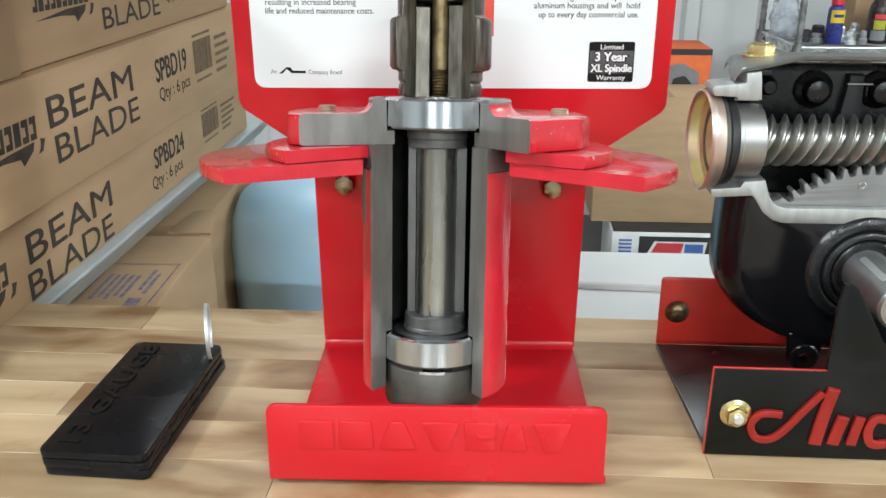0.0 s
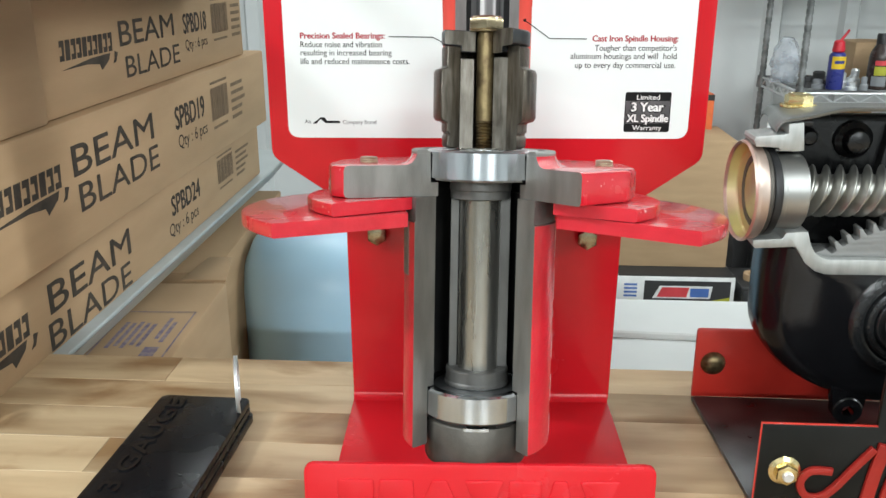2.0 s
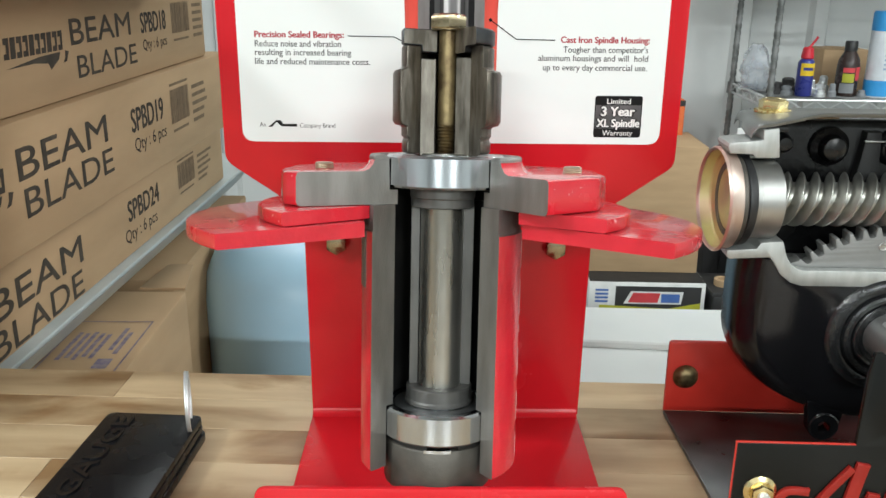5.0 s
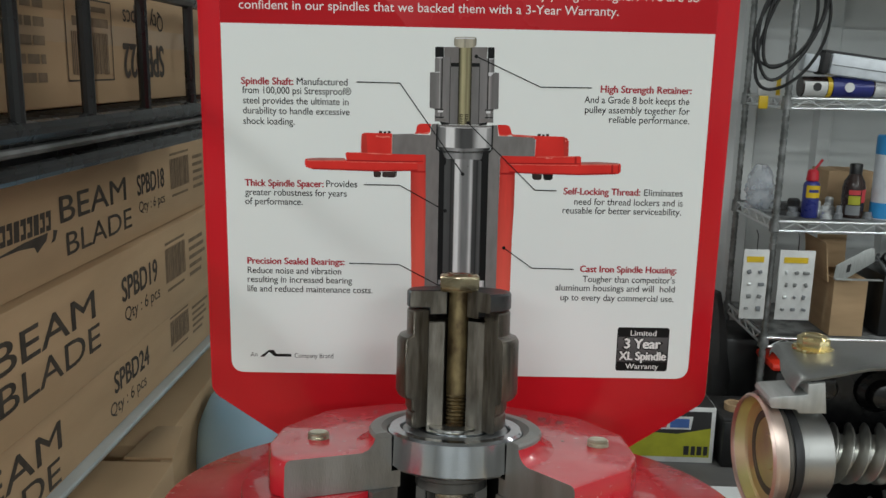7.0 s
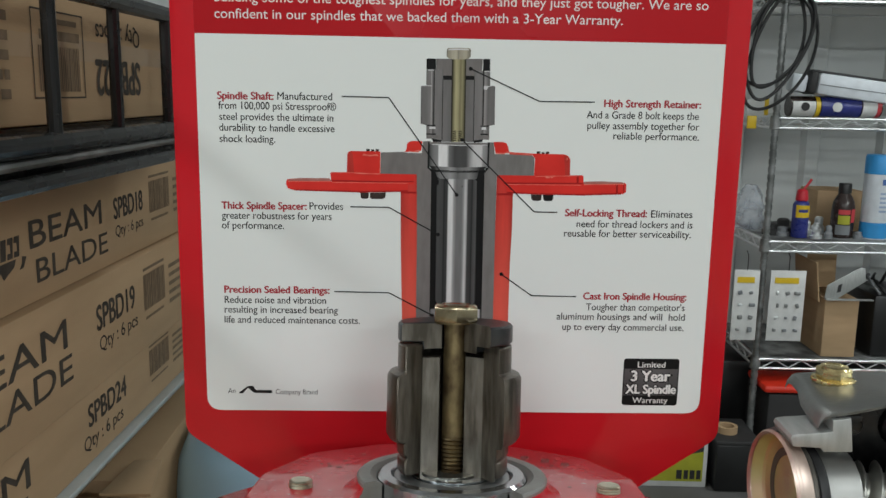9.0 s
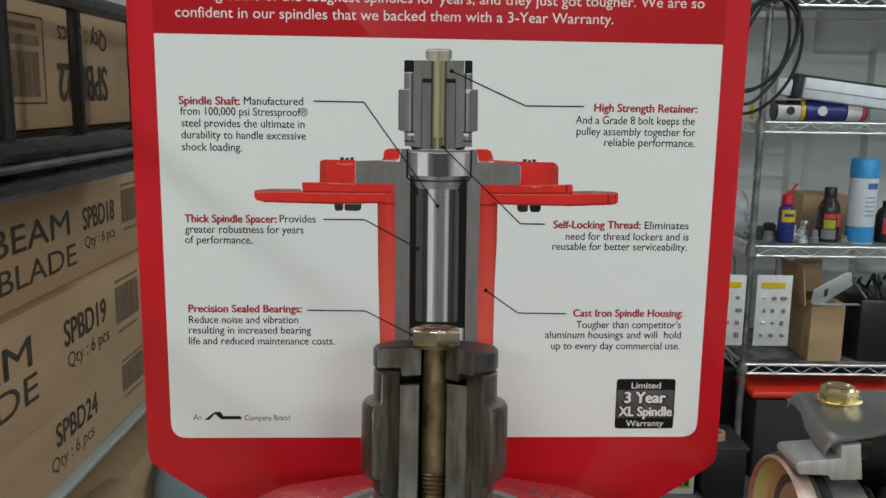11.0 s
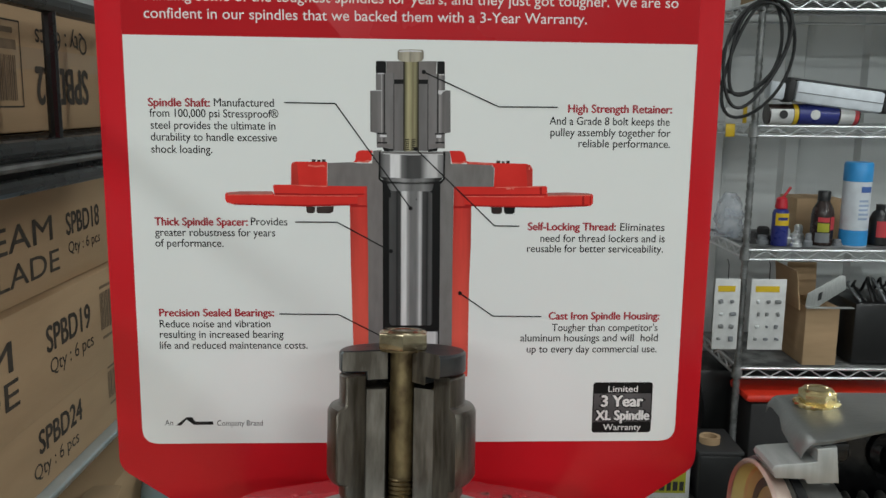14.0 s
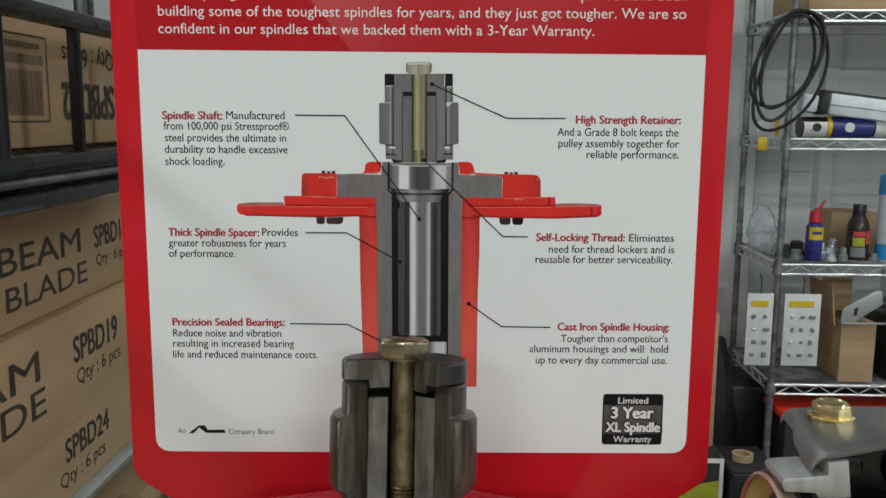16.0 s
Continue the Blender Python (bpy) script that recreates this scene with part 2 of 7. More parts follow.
blotched(WOOD, 7, (1.0, 2.2, 1.0), (0.55, 0.43, 0.32), 0.50, 0.64)
WOOD_DARK = mat("bench_frame_wood", (0.36, 0.23, 0.12), None, 0.6, scale=14, stretch=(1, 1, 8))
PALE_STEEL = mat("pale_painted_shelf_edge", (0.50, 0.545, 0.54), (0.43, 0.475, 0.47), 0.4, 0.2, scale=20)
TANK_BLUE = mat("pale_blue_tank_paint", (0.50, 0.77, 0.96), (0.46, 0.73, 0.92), 0.36, scale=5, bump=0.05)
WHITE_SHEET = mat("white_foam_sheet", (0.70, 0.72, 0.70), (0.63, 0.65, 0.64), 0.55, scale=6, bump=0.04)
WALL = mat("white_ribbed_metal_wall", (0.62, 0.64, 0.63), (0.55, 0.57, 0.56), 0.45, scale=3)
CONCRETE = mat("grey_concrete_floor", (0.13, 0.125, 0.12), (0.08, 0.078, 0.075), 0.6, scale=4, bump=0.1, bscale=60)
CEIL = mat("white_ceiling_sheet", (0.70, 0.70, 0.69), None, 0.6, scale=3)
CHROME = mat("bright_zinc_wire", (0.78, 0.80, 0.80), (0.68, 0.70, 0.70), 0.36, 0.75, scale=30)
POST = mat("grey_rack_post", (0.30, 0.305, 0.30), (0.13, 0.135, 0.13), 0.42, 0.6, scale=30)
BLACK_WIRE = mat("black_rack_tube", (0.009, 0.009, 0.009), None, 0.28, scale=30)
CABLE = mat("black_cable", (0.012, 0.012, 0.012), None, 0.5)


def flat(name, col, rough=0.5, metal=0.0):
    return mat(name, col, None, rough, metal, scale=25, bump=0.05)


BLUE_CAN = flat("blue_can_paint", (0.03, 0.04, 0.22), 0.3)
YELLOW = flat("yellow_print", (0.75, 0.50, 0.02), 0.4)
RED_PLASTIC = flat("red_plastic", (0.55, 0.015, 0.03), 0.35)
TRAY_RED = flat("orange_red_plastic", (0.72, 0.035, 0.015), 0.4)
BLACK_PLASTIC = flat("black_plastic", (0.012, 0.012, 0.012), 0.35)
BROWN_BOTTLE = flat("dark_bottle", (0.03, 0.018, 0.015), 0.25)
WIPE_WHITE = flat("white_plastic", (0.72, 0.76, 0.80), 0.4)
WIPE_BLUE = flat("cyan_plastic", (0.03, 0.30, 0.66), 0.4)
PAPER = flat("white_paper", (0.70, 0.70, 0.68), 0.6)
ORANGE = flat("orange_carton", (0.72, 0.14, 0.03), 0.6)
LIME = flat("yellow_green_print", (0.40, 0.40, 0.03), 0.5)
BAG_FILM = mat("cloudy_bag_film", (0.72, 0.76, 0.80), (0.42, 0.47, 0.56), 0.14, scale=30, detail=8, bump=0.6, bscale=60)
BAG_FILM.node_tree.nodes["Principled BSDF"].inputs["Alpha"].default_value = 0.38
GREY_MID = flat("grey_plastic", (0.20, 0.21, 0.22), 0.5)
DARK = flat("dark_clutter", (0.025, 0.024, 0.024), 0.6)
BLUE_INK = flat("blue_print", (0.06, 0.14, 0.40), 0.5)
FADED_BLUE = flat("pale_blue_print", (0.36, 0.46, 0.62), 0.5)
RED_INK = flat("red_print", (0.60, 0.05, 0.06), 0.5)


# ---- mesh helpers ----
def link_mesh(name, bm, mats, smooth=True):
    me = bpy.data.meshes.new(name)
    bmesh.ops.recalc_face_normals(bm, faces=bm.faces[:])
    bm.to_mesh(me)
    bm.free()
    for m in (mats if isinstance(mats, (list, tuple)) else [mats]):
        me.materials.append(m)
    if smooth:
        me.shade_smooth()
        me.set_sharp_from_angle(angle=radians(32))
    return new(name, me)


def part(name, bm, mats, parent, label="", m=None, smooth=True):
    ob = link_mesh(name, bm, mats, smooth)
    ob.parent = parent
    if m is not None:
        ob.matrix_local = m
    if label:
        ob["label"] = label
    return ob


def thing(name, m, label, category, group="", kind=""):
    ob = new(name)
    ob.matrix_world = m
    ob.empty_display_size = 0.02
    return tagged(ob, label, category, group, kind)


def eased(bm, off, turn=50):
    """Small bevels on the sharp edges."""
    bmesh.ops.remove_doubles(bm, verts=bm.verts[:], dist=1e-7)
    bm.normal_update()
    es = [e for e in bm.edges if len(e.link_faces) == 2 and e.calc_face_angle(0) > radians(turn)]
    bmesh.ops.bevel(bm, geom=es, offset=off, segments=1, affect="EDGES", clamp_overlap=True)
    return bm


def quad_rings(bm, rings, closed=True, cap0=True, cap1=True, idx=0, capidx=None):
    """Skin a row of vertex loops."""
    vs = [[bm.verts.new(p) for p in r] for r in rings]
    n = len(rings[0])
    for a, b in zip(vs, vs[1:]):
        for i in range(n if closed else n - 1):
            f = bm.faces.new((a[i], a[(i + 1) % n], b[(i + 1) % n], b[i]))
            f.material_index = idx
    for flag, r in ((cap0, vs[0]), (cap1, vs[-1])):
        if flag:
            f = bm.faces.new(r)
            f.material_index = idx if capidx is None else capidx
    return vs


def box(x0, x1, y0, y1, z0, z1, bevel=0.0, bm=None, seg=2):
    bm2 = bmesh.new()
    bmesh.ops.create_cube(bm2, size=1, matrix=Matrix.Translation(((x0 + x1) / 2, (y0 + y1) / 2, (z0 + z1) / 2)) @ Matrix.Diagonal((x1 - x0, y1 - y0, z1 - z0, 1)))
    if bevel:
        bmesh.ops.bevel(bm2, geom=bm2.edges[:], offset=bevel, segments=seg, affect="EDGES", profile=0.5)
    return merge(bm, bm2)


def merge(bm, other, m=None):
    if m is not None:
        other.transform(m)
    if bm is None:
        return other
    me = bpy.data.meshes.new("tmp")
    other.to_mesh(me)
    other.free()
    bm.from_mesh(me)
    bpy.data.meshes.remove(me)
    return bm


def rounded(pts, radii, n=6):
    """A polygon with rounded corners."""
    out = []
    k = len(pts)
    for i, p in enumerate(pts):
        r = radii[i] if isinstance(radii, (list, tuple)) else radii
        p, a, b = Vector(p), Vector(pts[i - 1]), Vector(pts[(i + 1) % k])
        if r <= 0:
            out.append(tuple(p))
            continue
        da, db = (a - p).normalized(), (b - p).normalized()
        ang = da.angle(db)
        t = min(r / math.tan(ang / 2), (a - p).length * 0.49, (b - p).length * 0.49)
        p0, p1 = p + da * t, p + db * t
        for j in range(n + 1):
            s = j / n
            out.append(tuple((p0 * (1 - s) + p * s) * (1 - s) + (p * (1 - s) + p1 * s) * s))
    return out


def inset(pts, d):
    k = len(pts)
    area = sum(pts[i - 1][0] * pts[i][1] - pts[i][0] * pts[i - 1][1] for i in range(k))
    sgn = 1 if area > 0 else -1
    out = []
    for i in range(k):
        a, p, b = Vector(pts[i - 1]), Vector(pts[i]), Vector(pts[(i + 1) % k])
        t = (b - p).normalized() + (p - a).normalized()
        if t.length < 1e-6:
            t = (b - p)
        t.normalize()
        nrm = Vector((-t.y, t.x)) * sgn
        out.append(tuple(p + nrm * d))
    return out


def prism(pts, d0, d1, plane="xz", bevel=0.0008, bm=None, idx=0):
    """An outline pushed through from d0 to d1 across its plane, with a small bevel round both faces."""
    def put(q, d):
        return {"xz": (q[0], d, q[1]), "xy": (q[0], q[1], d), "yz": (d, q[0], q[1])}[plane]
    bm = bm or bmesh.new()
    b = min(bevel, abs(d1 - d0) * 0.45)
    s = 1 if d1 > d0 else -1
    if b <= 0:
        rings = [[put(q, d) for q in pts] for d in (d0, d1)]
    else:
        small = inset(pts, b)
        mid = inset(pts, b * 0.3)
        rings = [[put(q, d0) for q in small], [put(q, d0 + s * b * 0.3) for q in mid], [put(q, d0 + s * b) for q in pts], [put(q, d1 - s * b) for q in pts], [put(q, d1 - s * b * 0.3) for q in mid], [put(q, d1) for q in small]]
    quad_rings(bm, rings, idx=idx)
    return bm


def lathe(profile, n=48, a0=0.0, a1=360.0, bm=None, closed_profile=True, axis="z"):
    """Turn a profile of (radius, height) round an axis; a part turn gets end faces with the second material."""
    bm = bm or bmesh.new()
    full = abs(a1 - a0) >= 359.9
    def put(r, h, a):
        c, s = math.cos(a), math.sin(a)
        return {"z": (r * c, r * s, h), "y": (r * c, h, r * s), "x": (h, r * c, r * s)}[axis]
    steps = n if full else n + 1
    rings = [[put(r, h, radians(a0 + (a1 - a0) * i / n)) for r, h in profile] for i in range(steps)]
    if full:
        vs = [[bm.verts.new(p) for p in r] for r in rings]
        m = len(profile)
        for i in range(n):
            a, b = vs[i], vs[(i + 1) % n]
            for j in range(m if closed_profile else m - 1):
                k = (j + 1) % m
                try:
                    bm.faces.new((a[j], a[k], b[k], b[j]))
                except ValueError:
                    pass
        bmesh.ops.remove_doubles(bm, verts=bm.verts[:], dist=1e-7)
    else:
        quad_rings(bm, rings, closed=closed_profile, capidx=1)
    return bm


def tube(points, r, n=10, bm=None, closed=False):
    """A round bar along points."""
    bm = bm or bmesh.new()
    pts = [Vector(p) for p in points]
    k = len(pts)
    rings = []
    up = Vector((0, 0, 1))
    for i, p in enumerate(pts):
        if closed:
            t = (pts[(i + 1) % k] - pts[i - 1]).normalized()
        else:
            t = (pts[min(i + 1, k - 1)] - pts[max(i - 1, 0)]).normalized()
        if abs(t.dot(up)) > 0.95:
            up = Vector((1, 0, 0)) if abs(t.x) < 0.9 else Vector((0, 1, 0))
        a = (up - t * up.dot(t)).normalized()
        up = a
        b = t.cross(a)
        rings.append([tuple(p + (a * math.cos(2 * math.pi * j / n) + b * math.sin(2 * math.pi * j / n)) * r) for j in range(n)])
    if closed:
        rings.append(rings[0])
    quad_rings(bm, rings, cap0=not closed, cap1=not closed)
    if closed:
        bmesh.ops.remove_doubles(bm, verts=bm.verts[:], dist=1e-6)
    return bm


def smooth_path(pts, steps=8):
    """A curve through points."""
    pts = [Vector(p) for p in pts]
    out = []
    for i in range(len(pts) - 1):
        a, b, c, d = pts[max(i - 1, 0)], pts[i], pts[i + 1], pts[min(i + 2, len(pts) - 1)]
        for j in range(steps):
            t = j / steps
            out.append(0.5 * ((2 * b) + (c - a) * t + (2 * a - 5 * b + 4 * c - d) * t * t + (3 * b - a - 3 * c + d) * t ** 3))
    return out + [pts[-1]]


def hexhead(r, z0, z1, bm=None):
    pts = [(r * math.cos(radians(60 * i + 30)), r * math.sin(radians(60 * i + 30))) for i in range(6)]
    return prism(pts, z0, z1, "xy", 0.12 * (z1 - z0), bm)


def rect(x0, x1, z0, z1):
    return [(x0, z0), (x1, z0), (x1, z1), (x0, z1)]


FONT_CAP = 0.692


def letters(string, x0, base, cap, width=0.0, weight=0.0, align="l", depth=0.0, bm=None):
    """Letters in the xy plane, from x0 (or ending at x0), standing on base."""
    cu = bpy.data.curves.new("t", "FONT")
    cu.body, cu.size, cu.offset, cu.resolution_u, cu.extrude = string, 1.0, 0.0, 4, 0.0
    ob = new("t", cu)
    me = bpy.data.meshes.new_from_object(ob.evaluated_get(bpy.context.evaluated_depsgraph_get()))
    bpy.data.objects.remove(ob)
    bpy.data.curves.remove(cu)
    b2 = bmesh.new()
    b2.from_mesh(me)
    bpy.data.meshes.remove(me)
    xs = [v.co.x for v in b2.verts]
    lo, hi = min(xs), max(xs)
    sy = cap / FONT_CAP
    sx = width / (hi - lo) if width else sy * 0.92
    w = (hi - lo) * sx
    left = x0 if align == "l" else x0 - w
    for v in b2.verts:
        v.co = ((v.co.x - lo) * sx + left, v.co.y * sy + base, 0)
    if weight > 0.001:
        d = weight * sy
        for dx, dy, dz in ((d, 0, 4e-6), (-d, 0, 8e-6), (0, d * 0.6, 12e-6), (0, -d * 0.6, 16e-6)):
            b3 = b2.copy() if dx > 0 else first.copy()
            if dx > 0:
                first = b2.copy()
            b3.transform(Matrix.Translation((dx, dy, dz)))
            b2 = merge(b2, b3)
        first.free()
    if depth:
        g = bmesh.ops.extrude_face_region(b2, geom=b2.faces[:])
        for v in g["geom"]:
            if isinstance(v, bmesh.types.BMVert):
                v.co.z += depth
    return merge(bm, b2)


ON_WALL = Matrix.Rotation(math.pi / 2, 4, "X")                                  # flat work turned to face -y
ON_SIDE = Matrix(((0, 0, 1, 0), (1, 0, 0, 0), (0, 1, 0, 0), (0, 0, 0, 1)))      # flat work turned to face +x, reading along +y


def sheet(pts, bm=None, z=0.0):
    """A flat printed shape in the xy plane."""
    bm = bm or bmesh.new()
    bm.faces.new([bm.verts.new((p[0], p[1], z)) for p in pts])
    return bm


def bars(rows, bm=None):
    """Plain bars (x0, x1, y0, y1) for unreadable print."""
    bm = bm or bmesh.new()
    for x0, x1, y0, y1 in rows:
        sheet([(x0, y0), (x1, y0), (x1, y1), (x0, y1)], bm)
    return bm


# ---- the room ----
def room():
    f = link_mesh("floor", box(-4.6, 4.6, -7.6, 4.0, -0.1, 0.0), CONCRETE, False)
    tagged(f, "grey concrete workshop floor", "floor", kind="structure")
    c = link_mesh("ceiling", box(-4.6, 4.6, -7.6, 4.0, 3.1, 3.2), CEIL, False)
    tagged(c, "white sheet metal workshop ceiling", "ceiling", kind="structure")
    def ribbed(name, length, m, label):
        bm = bmesh.new()
        pts = [(0, -0.1)]
        x = 0.0
        while x < length - 0.3:
            pts += [(x, 0), (x + 0.19, 0), (x + 0.205, 0.03), (x + 0.255, 0.03), (x + 0.27, 0)]
            x += 0.3
        pts += [(length, 0), (length, -0.1)]
        rings = [[(p[0], p[1], z) for p in pts] for z in (0.0, 3.1)]
        quad_rings(bm, rings)
        ob = link_mesh(name, bm, WALL, False)
        ob.matrix_world = m
        tagged(ob, label, "wall", kind="structure")
    ribbed("wall_north", 9.2, pose(4.6, 3.62, 0, 0, 0, 180), "white ribbed sheet metal workshop wall")
    ribbed("wall_south", 9.2, pose(-4.6, -7.5, 0, 0, 0, 0), "white ribbed sheet metal workshop wall")
    ribbed("wall_west", 11.6, pose(-4.5, 4.0, 0, 0, 0, -90), "white ribbed sheet metal workshop wall")
    ribbed("wall_east", 11.6, pose(4.5, -7.6, 0, 0, 0, 90), "white ribbed sheet metal workshop wall")
    # Added housings, one for each unseen lamp.
    for lx, ly, lz, w, d, _ in LAMPS:
        t = thing("unseen_fixture", pose(lx, ly, lz + 0.012), "unseen white fixture added round a lamp, hung under the ceiling", "ceiling light", "ceiling lights")
        part("housing", box(-w / 2 - 0.03, w / 2 + 0.03, -d / 2 - 0.02, d / 2 + 0.02, 0.0, 0.07, 0.008), CEIL, t)
        for sx in (-0.5, 0.5):
            part("hanger", tube([(sx * w * 0.8, 0, 0.07), (sx * w * 0.8, 0, 3.1 - lz - 0.012)], 0.004, 6), CHROME, t)


room()


# ---- the workbench ----
def workbench():
    t = thing("workbench", pose(0, 0, 0), "maple butcher block workbench with visible staves", "workbench")
    part("frame", box(-1.3, 1.3, -0.12, 0.64, 0.78, 0.858, 0.004), WOOD_DARK, t)
    for x in (-1.22, 1.15):
        for y in (-0.08, 0.54):
            part("leg", box(x, x + 0.08, y, y + 0.08, 0.0, 0.78, 0.004), WOOD_DARK, t)
    rng = random.Random(4)
    y = -0.18
    while y < 0.679:
        d = min(0.0455, 0.684 - y)
        x = -1.35 - rng.random() * 0.4
        while x < 1.35:
            l = 0.35 + rng.random() * 0.5
            x0, x1 = max(x, -1.35), min(x + l, 1.35)
            if x1 - x0 > 0.02:
                bm = box(-(x1 - x0) / 2 + 0.0002, (x1 - x0) / 2 - 0.0002, -d / 2 + 0.0001, d / 2 - 0.0001, -0.04, 0.0, 0.0002, seg=1)
                part("stave", bm, WOOD, t, m=pose((x0 + x1) / 2, y + d / 2, 0.9 - 0.0001 * rng.random()), smooth=False)
            x += l
        y += d


workbench()


# ---- the spindle display ----
def spindle_display():
    root = thing("spindle_display_stand", pose(-0.0356, 0.508, 0.9, 0, 0, 2.3), "red bent steel stand with a cutaway mower spindle and poster", "display stand")
    # bent sheet
    part("base_plate", box(-0.0955, 0.1045, -0.066, 0.1090, 0.0005, 0.0042, 0.001), RED, root)
    lip = rounded(rect(-0.1025, 0.1025, 0.0005, 0.0515), [0.001, 0.001, 0.007, 0.007])
    part("front_lip", prism(lip, -0.0705, -0.0665, "xz", 0.0008), RED, root, "red lip with embossed lettering band", m=pose(0, 0, 0, -3, 0, 0))
    side = [(-0.0955, 0.004), (0.1055, 0.004), (0.1075, 0.16), (0.1275, 0.1735), (0.1615, 0.197), (0.1625, 0.56), (-0.1485, 0.56), (-0.1485, 0.1985), (-0.1135, 0.1745), (-0.0965, 0.163)]
    side = rounded(side, [0, 0, 0.01, 0, 0.012, 0.01, 0.01, 0.012, 0, 0.01])
    bend = [(0.1085, 0.0040), (0.1085, 0.0110)] + [(0.1015 + 0.0070 * math.cos(radians(a)), 0.0110 - 0.0070 * math.sin(radians(a))) for a in range(10, 90, 10)] + [(0.1015, 0.0040)]
    part("bend", prism(bend, -0.0952, 0.1042, "yz", 0.0), RED, root)
    part("back_panel", prism(side, 0.1082, 0.1122, "xz", 0.0008), RED, root)
    # embossed band on the lip: plain raised blocks in the rhythm of the lettering
    EM = pose(0, 0, 0, -3, 0, 0)
    x = -0.0840
    for w, foot, head, slot in ((0.0235, 1.0, 1.0, 0.0), (0.0240, 1.0, 0.92, 0.0), (0.0265, 1.0, 0.35, 0.0), (0.0260, 0.35, 1.0, 0.0), (0.0215, 1.0, 1.0, 1.0), (0.0195, 1.0, 0.45, 0.0), (0.0265, 0.40, 1.0, 0.0)):
        c, hw = x + w / 2, w / 2 - 0.0012
        o = rounded([(c - hw * foot, 0.0222), (c + hw * foot, 0.0222), (c + hw * head, 0.0418), (c - hw * head, 0.0418)], 0.0016, 3)
        part("embossed_block", prism(o, -0.0715, -0.0700, "xz", 0.0011), RED, root, m=EM)
        if slot:
            part("embossed_block", prism(rect(c - hw * 0.2, c + hw * 0.9, 0.0300, 0.0335), -0.0721, -0.0712, "xz", 0.0005), RED, root, m=EM)
        x += w

    # the poster
    yp = 0.1078
    poster = rounded(rect(-0.1356, 0.1492, 0.2122, 0.556), [0.009, 0.009, 0.002, 0.002])
    sign = part("poster", prism(poster, yp, 0.1084, "xz", 0.0001), CRIMSON, root, "crimson and white printed poster")
    white = rounded([(-0.1353, 0.2124), (0.1489, 0.2124), (0.1489, 0.4218), (-0.1353, 0.4229)], [0.0085, 0.0085, 0, 0])
    def printed(name, bm, m, layer, label="", shift=0.0):
        bm.transform(ON_WALL)
        return part(name, bm, m, sign, label, m=pose(0, yp - 0.00002 - 0.000025 * layer, 0), smooth=False)
    printed("white_panel", sheet(white), WHITE_PRINT, 1)
    # header lines
    for s, x0, x1, b in (("carefully engineered and manufactured with the finest craftsmanship. We have been", -0.1243, 0.1381, 0.4483), ("building some of the toughest spindles for years, and they just got tougher. We are so", -0.1243, 0.1381, 0.4394), ("confident in our spindles that we backed them with a 3-Year Warranty.", -0.1245, 0.0925, 0.4309)):
        printed("header_lettering", letters(s, x0, b, 0.0050, x1 - x0, 0.002), PRINT_WHITE, 1)
    # red titles
    for s, x0, x1, b in (("Spindle Shaft:", -0.1243, -0.0943, 0.3886), ("Thick Spindle Spacer:", -0.1238, -0.0773, 0.3291), ("Precision Sealed Bearings:", -0.1236, -0.0651, 0.2817), ("High Strength Retainer:", 0.0848, 0.1377, 0.3876), ("Self-Locking Thread:", 0.0660, 0.1116, 0.3274), ("Cast Iron Spindle Housing:", 0.0783, 0.1369, 0.2800)):
        printed("title_lettering", letters(s, x0, b, 0.0040, x1 - x0, 0.040), PRINT_RED, 2)
    for s, x0, x1, b in (("Manufactured", -0.0922, -0.0627, 0.3888), ("from 100,000 psi Stressproof\u00ae", -0.1239, -0.0606, 0.3834), ("steel provides the ultimate in", -0.1236, -0.0622, 0.3775), ("durability to handle excessive", -0.1238, -0.0616, 0.3717), ("shock loading.", -0.1238, -0.0938, 0.3656),
                         ("Provides", -0.0756, -0.0572, 0.3293), ("greater robustness for years", -0.1239, -0.0635, 0.3236), ("of performance.", -0.1240, -0.0898, 0.3181),
                         ("Reduce noise and vibration", -0.1237, -0.0670, 0.2758), ("resulting in increased bearing", -0.1239, -0.0604, 0.2702), ("life and reduced maintenance costs.", -0.1241, -0.0480, 0.2643),
                         ("And a Grade 8 bolt keeps the", 0.0755, 0.1369, 0.3814), ("pulley assembly together for", 0.0761, 0.1376, 0.3757), ("reliable performance.", 0.0906, 0.1377, 0.3702),
                         ("Eliminates", 0.1140, 0.1372, 0.3273), ("need for thread lockers and is", 0.0726, 0.1376, 0.3213), ("reusable for better serviceability.", 0.0658, 0.1370, 0.3159),
                         ("Tougher than competitor's", 0.0801, 0.1364, 0.2737), ("aluminum housings and will  hold", 0.0636, 0.1368, 0.2681), ("up to every day commercial use.", 0.0671, 0.1365, 0.2620)):
        printed("body_lettering", letters(s, x0, b, 0.0040, x1 - x0, 0.010), PRINT_BLACK, 2)
    # company line: the mark as a plain swash
    printed("company_lettering", letters("An", -0.1234, 0.2226, 0.0030, 0.0042), PRINT_BLACK, 2)
    printed("company_lettering", letters("Company Brand", -0.0962, 0.2222, 0.0030, 0.0240), PRINT_BLACK, 2)
    mark = [(-0.1178, 0.2225), (-0.1150, 0.2225), (-0.1120, 0.2258), (-0.1085, 0.2228), (-0.0980, 0.2228), (-0.0984, 0.2246), (-0.1075, 0.2246), (-0.1090, 0.2270), (-0.1120, 0.2270)]
    printed("company_swash", sheet(mark), PRINT_BLACK, 2)
    # the printed spindle picture
    cx = 0.0058
    def pic(name, shapes, m, layer):
        for s in shapes:
            printed(name, sheet([(p[0] + cx, p[1]) for p in s]), m, layer)
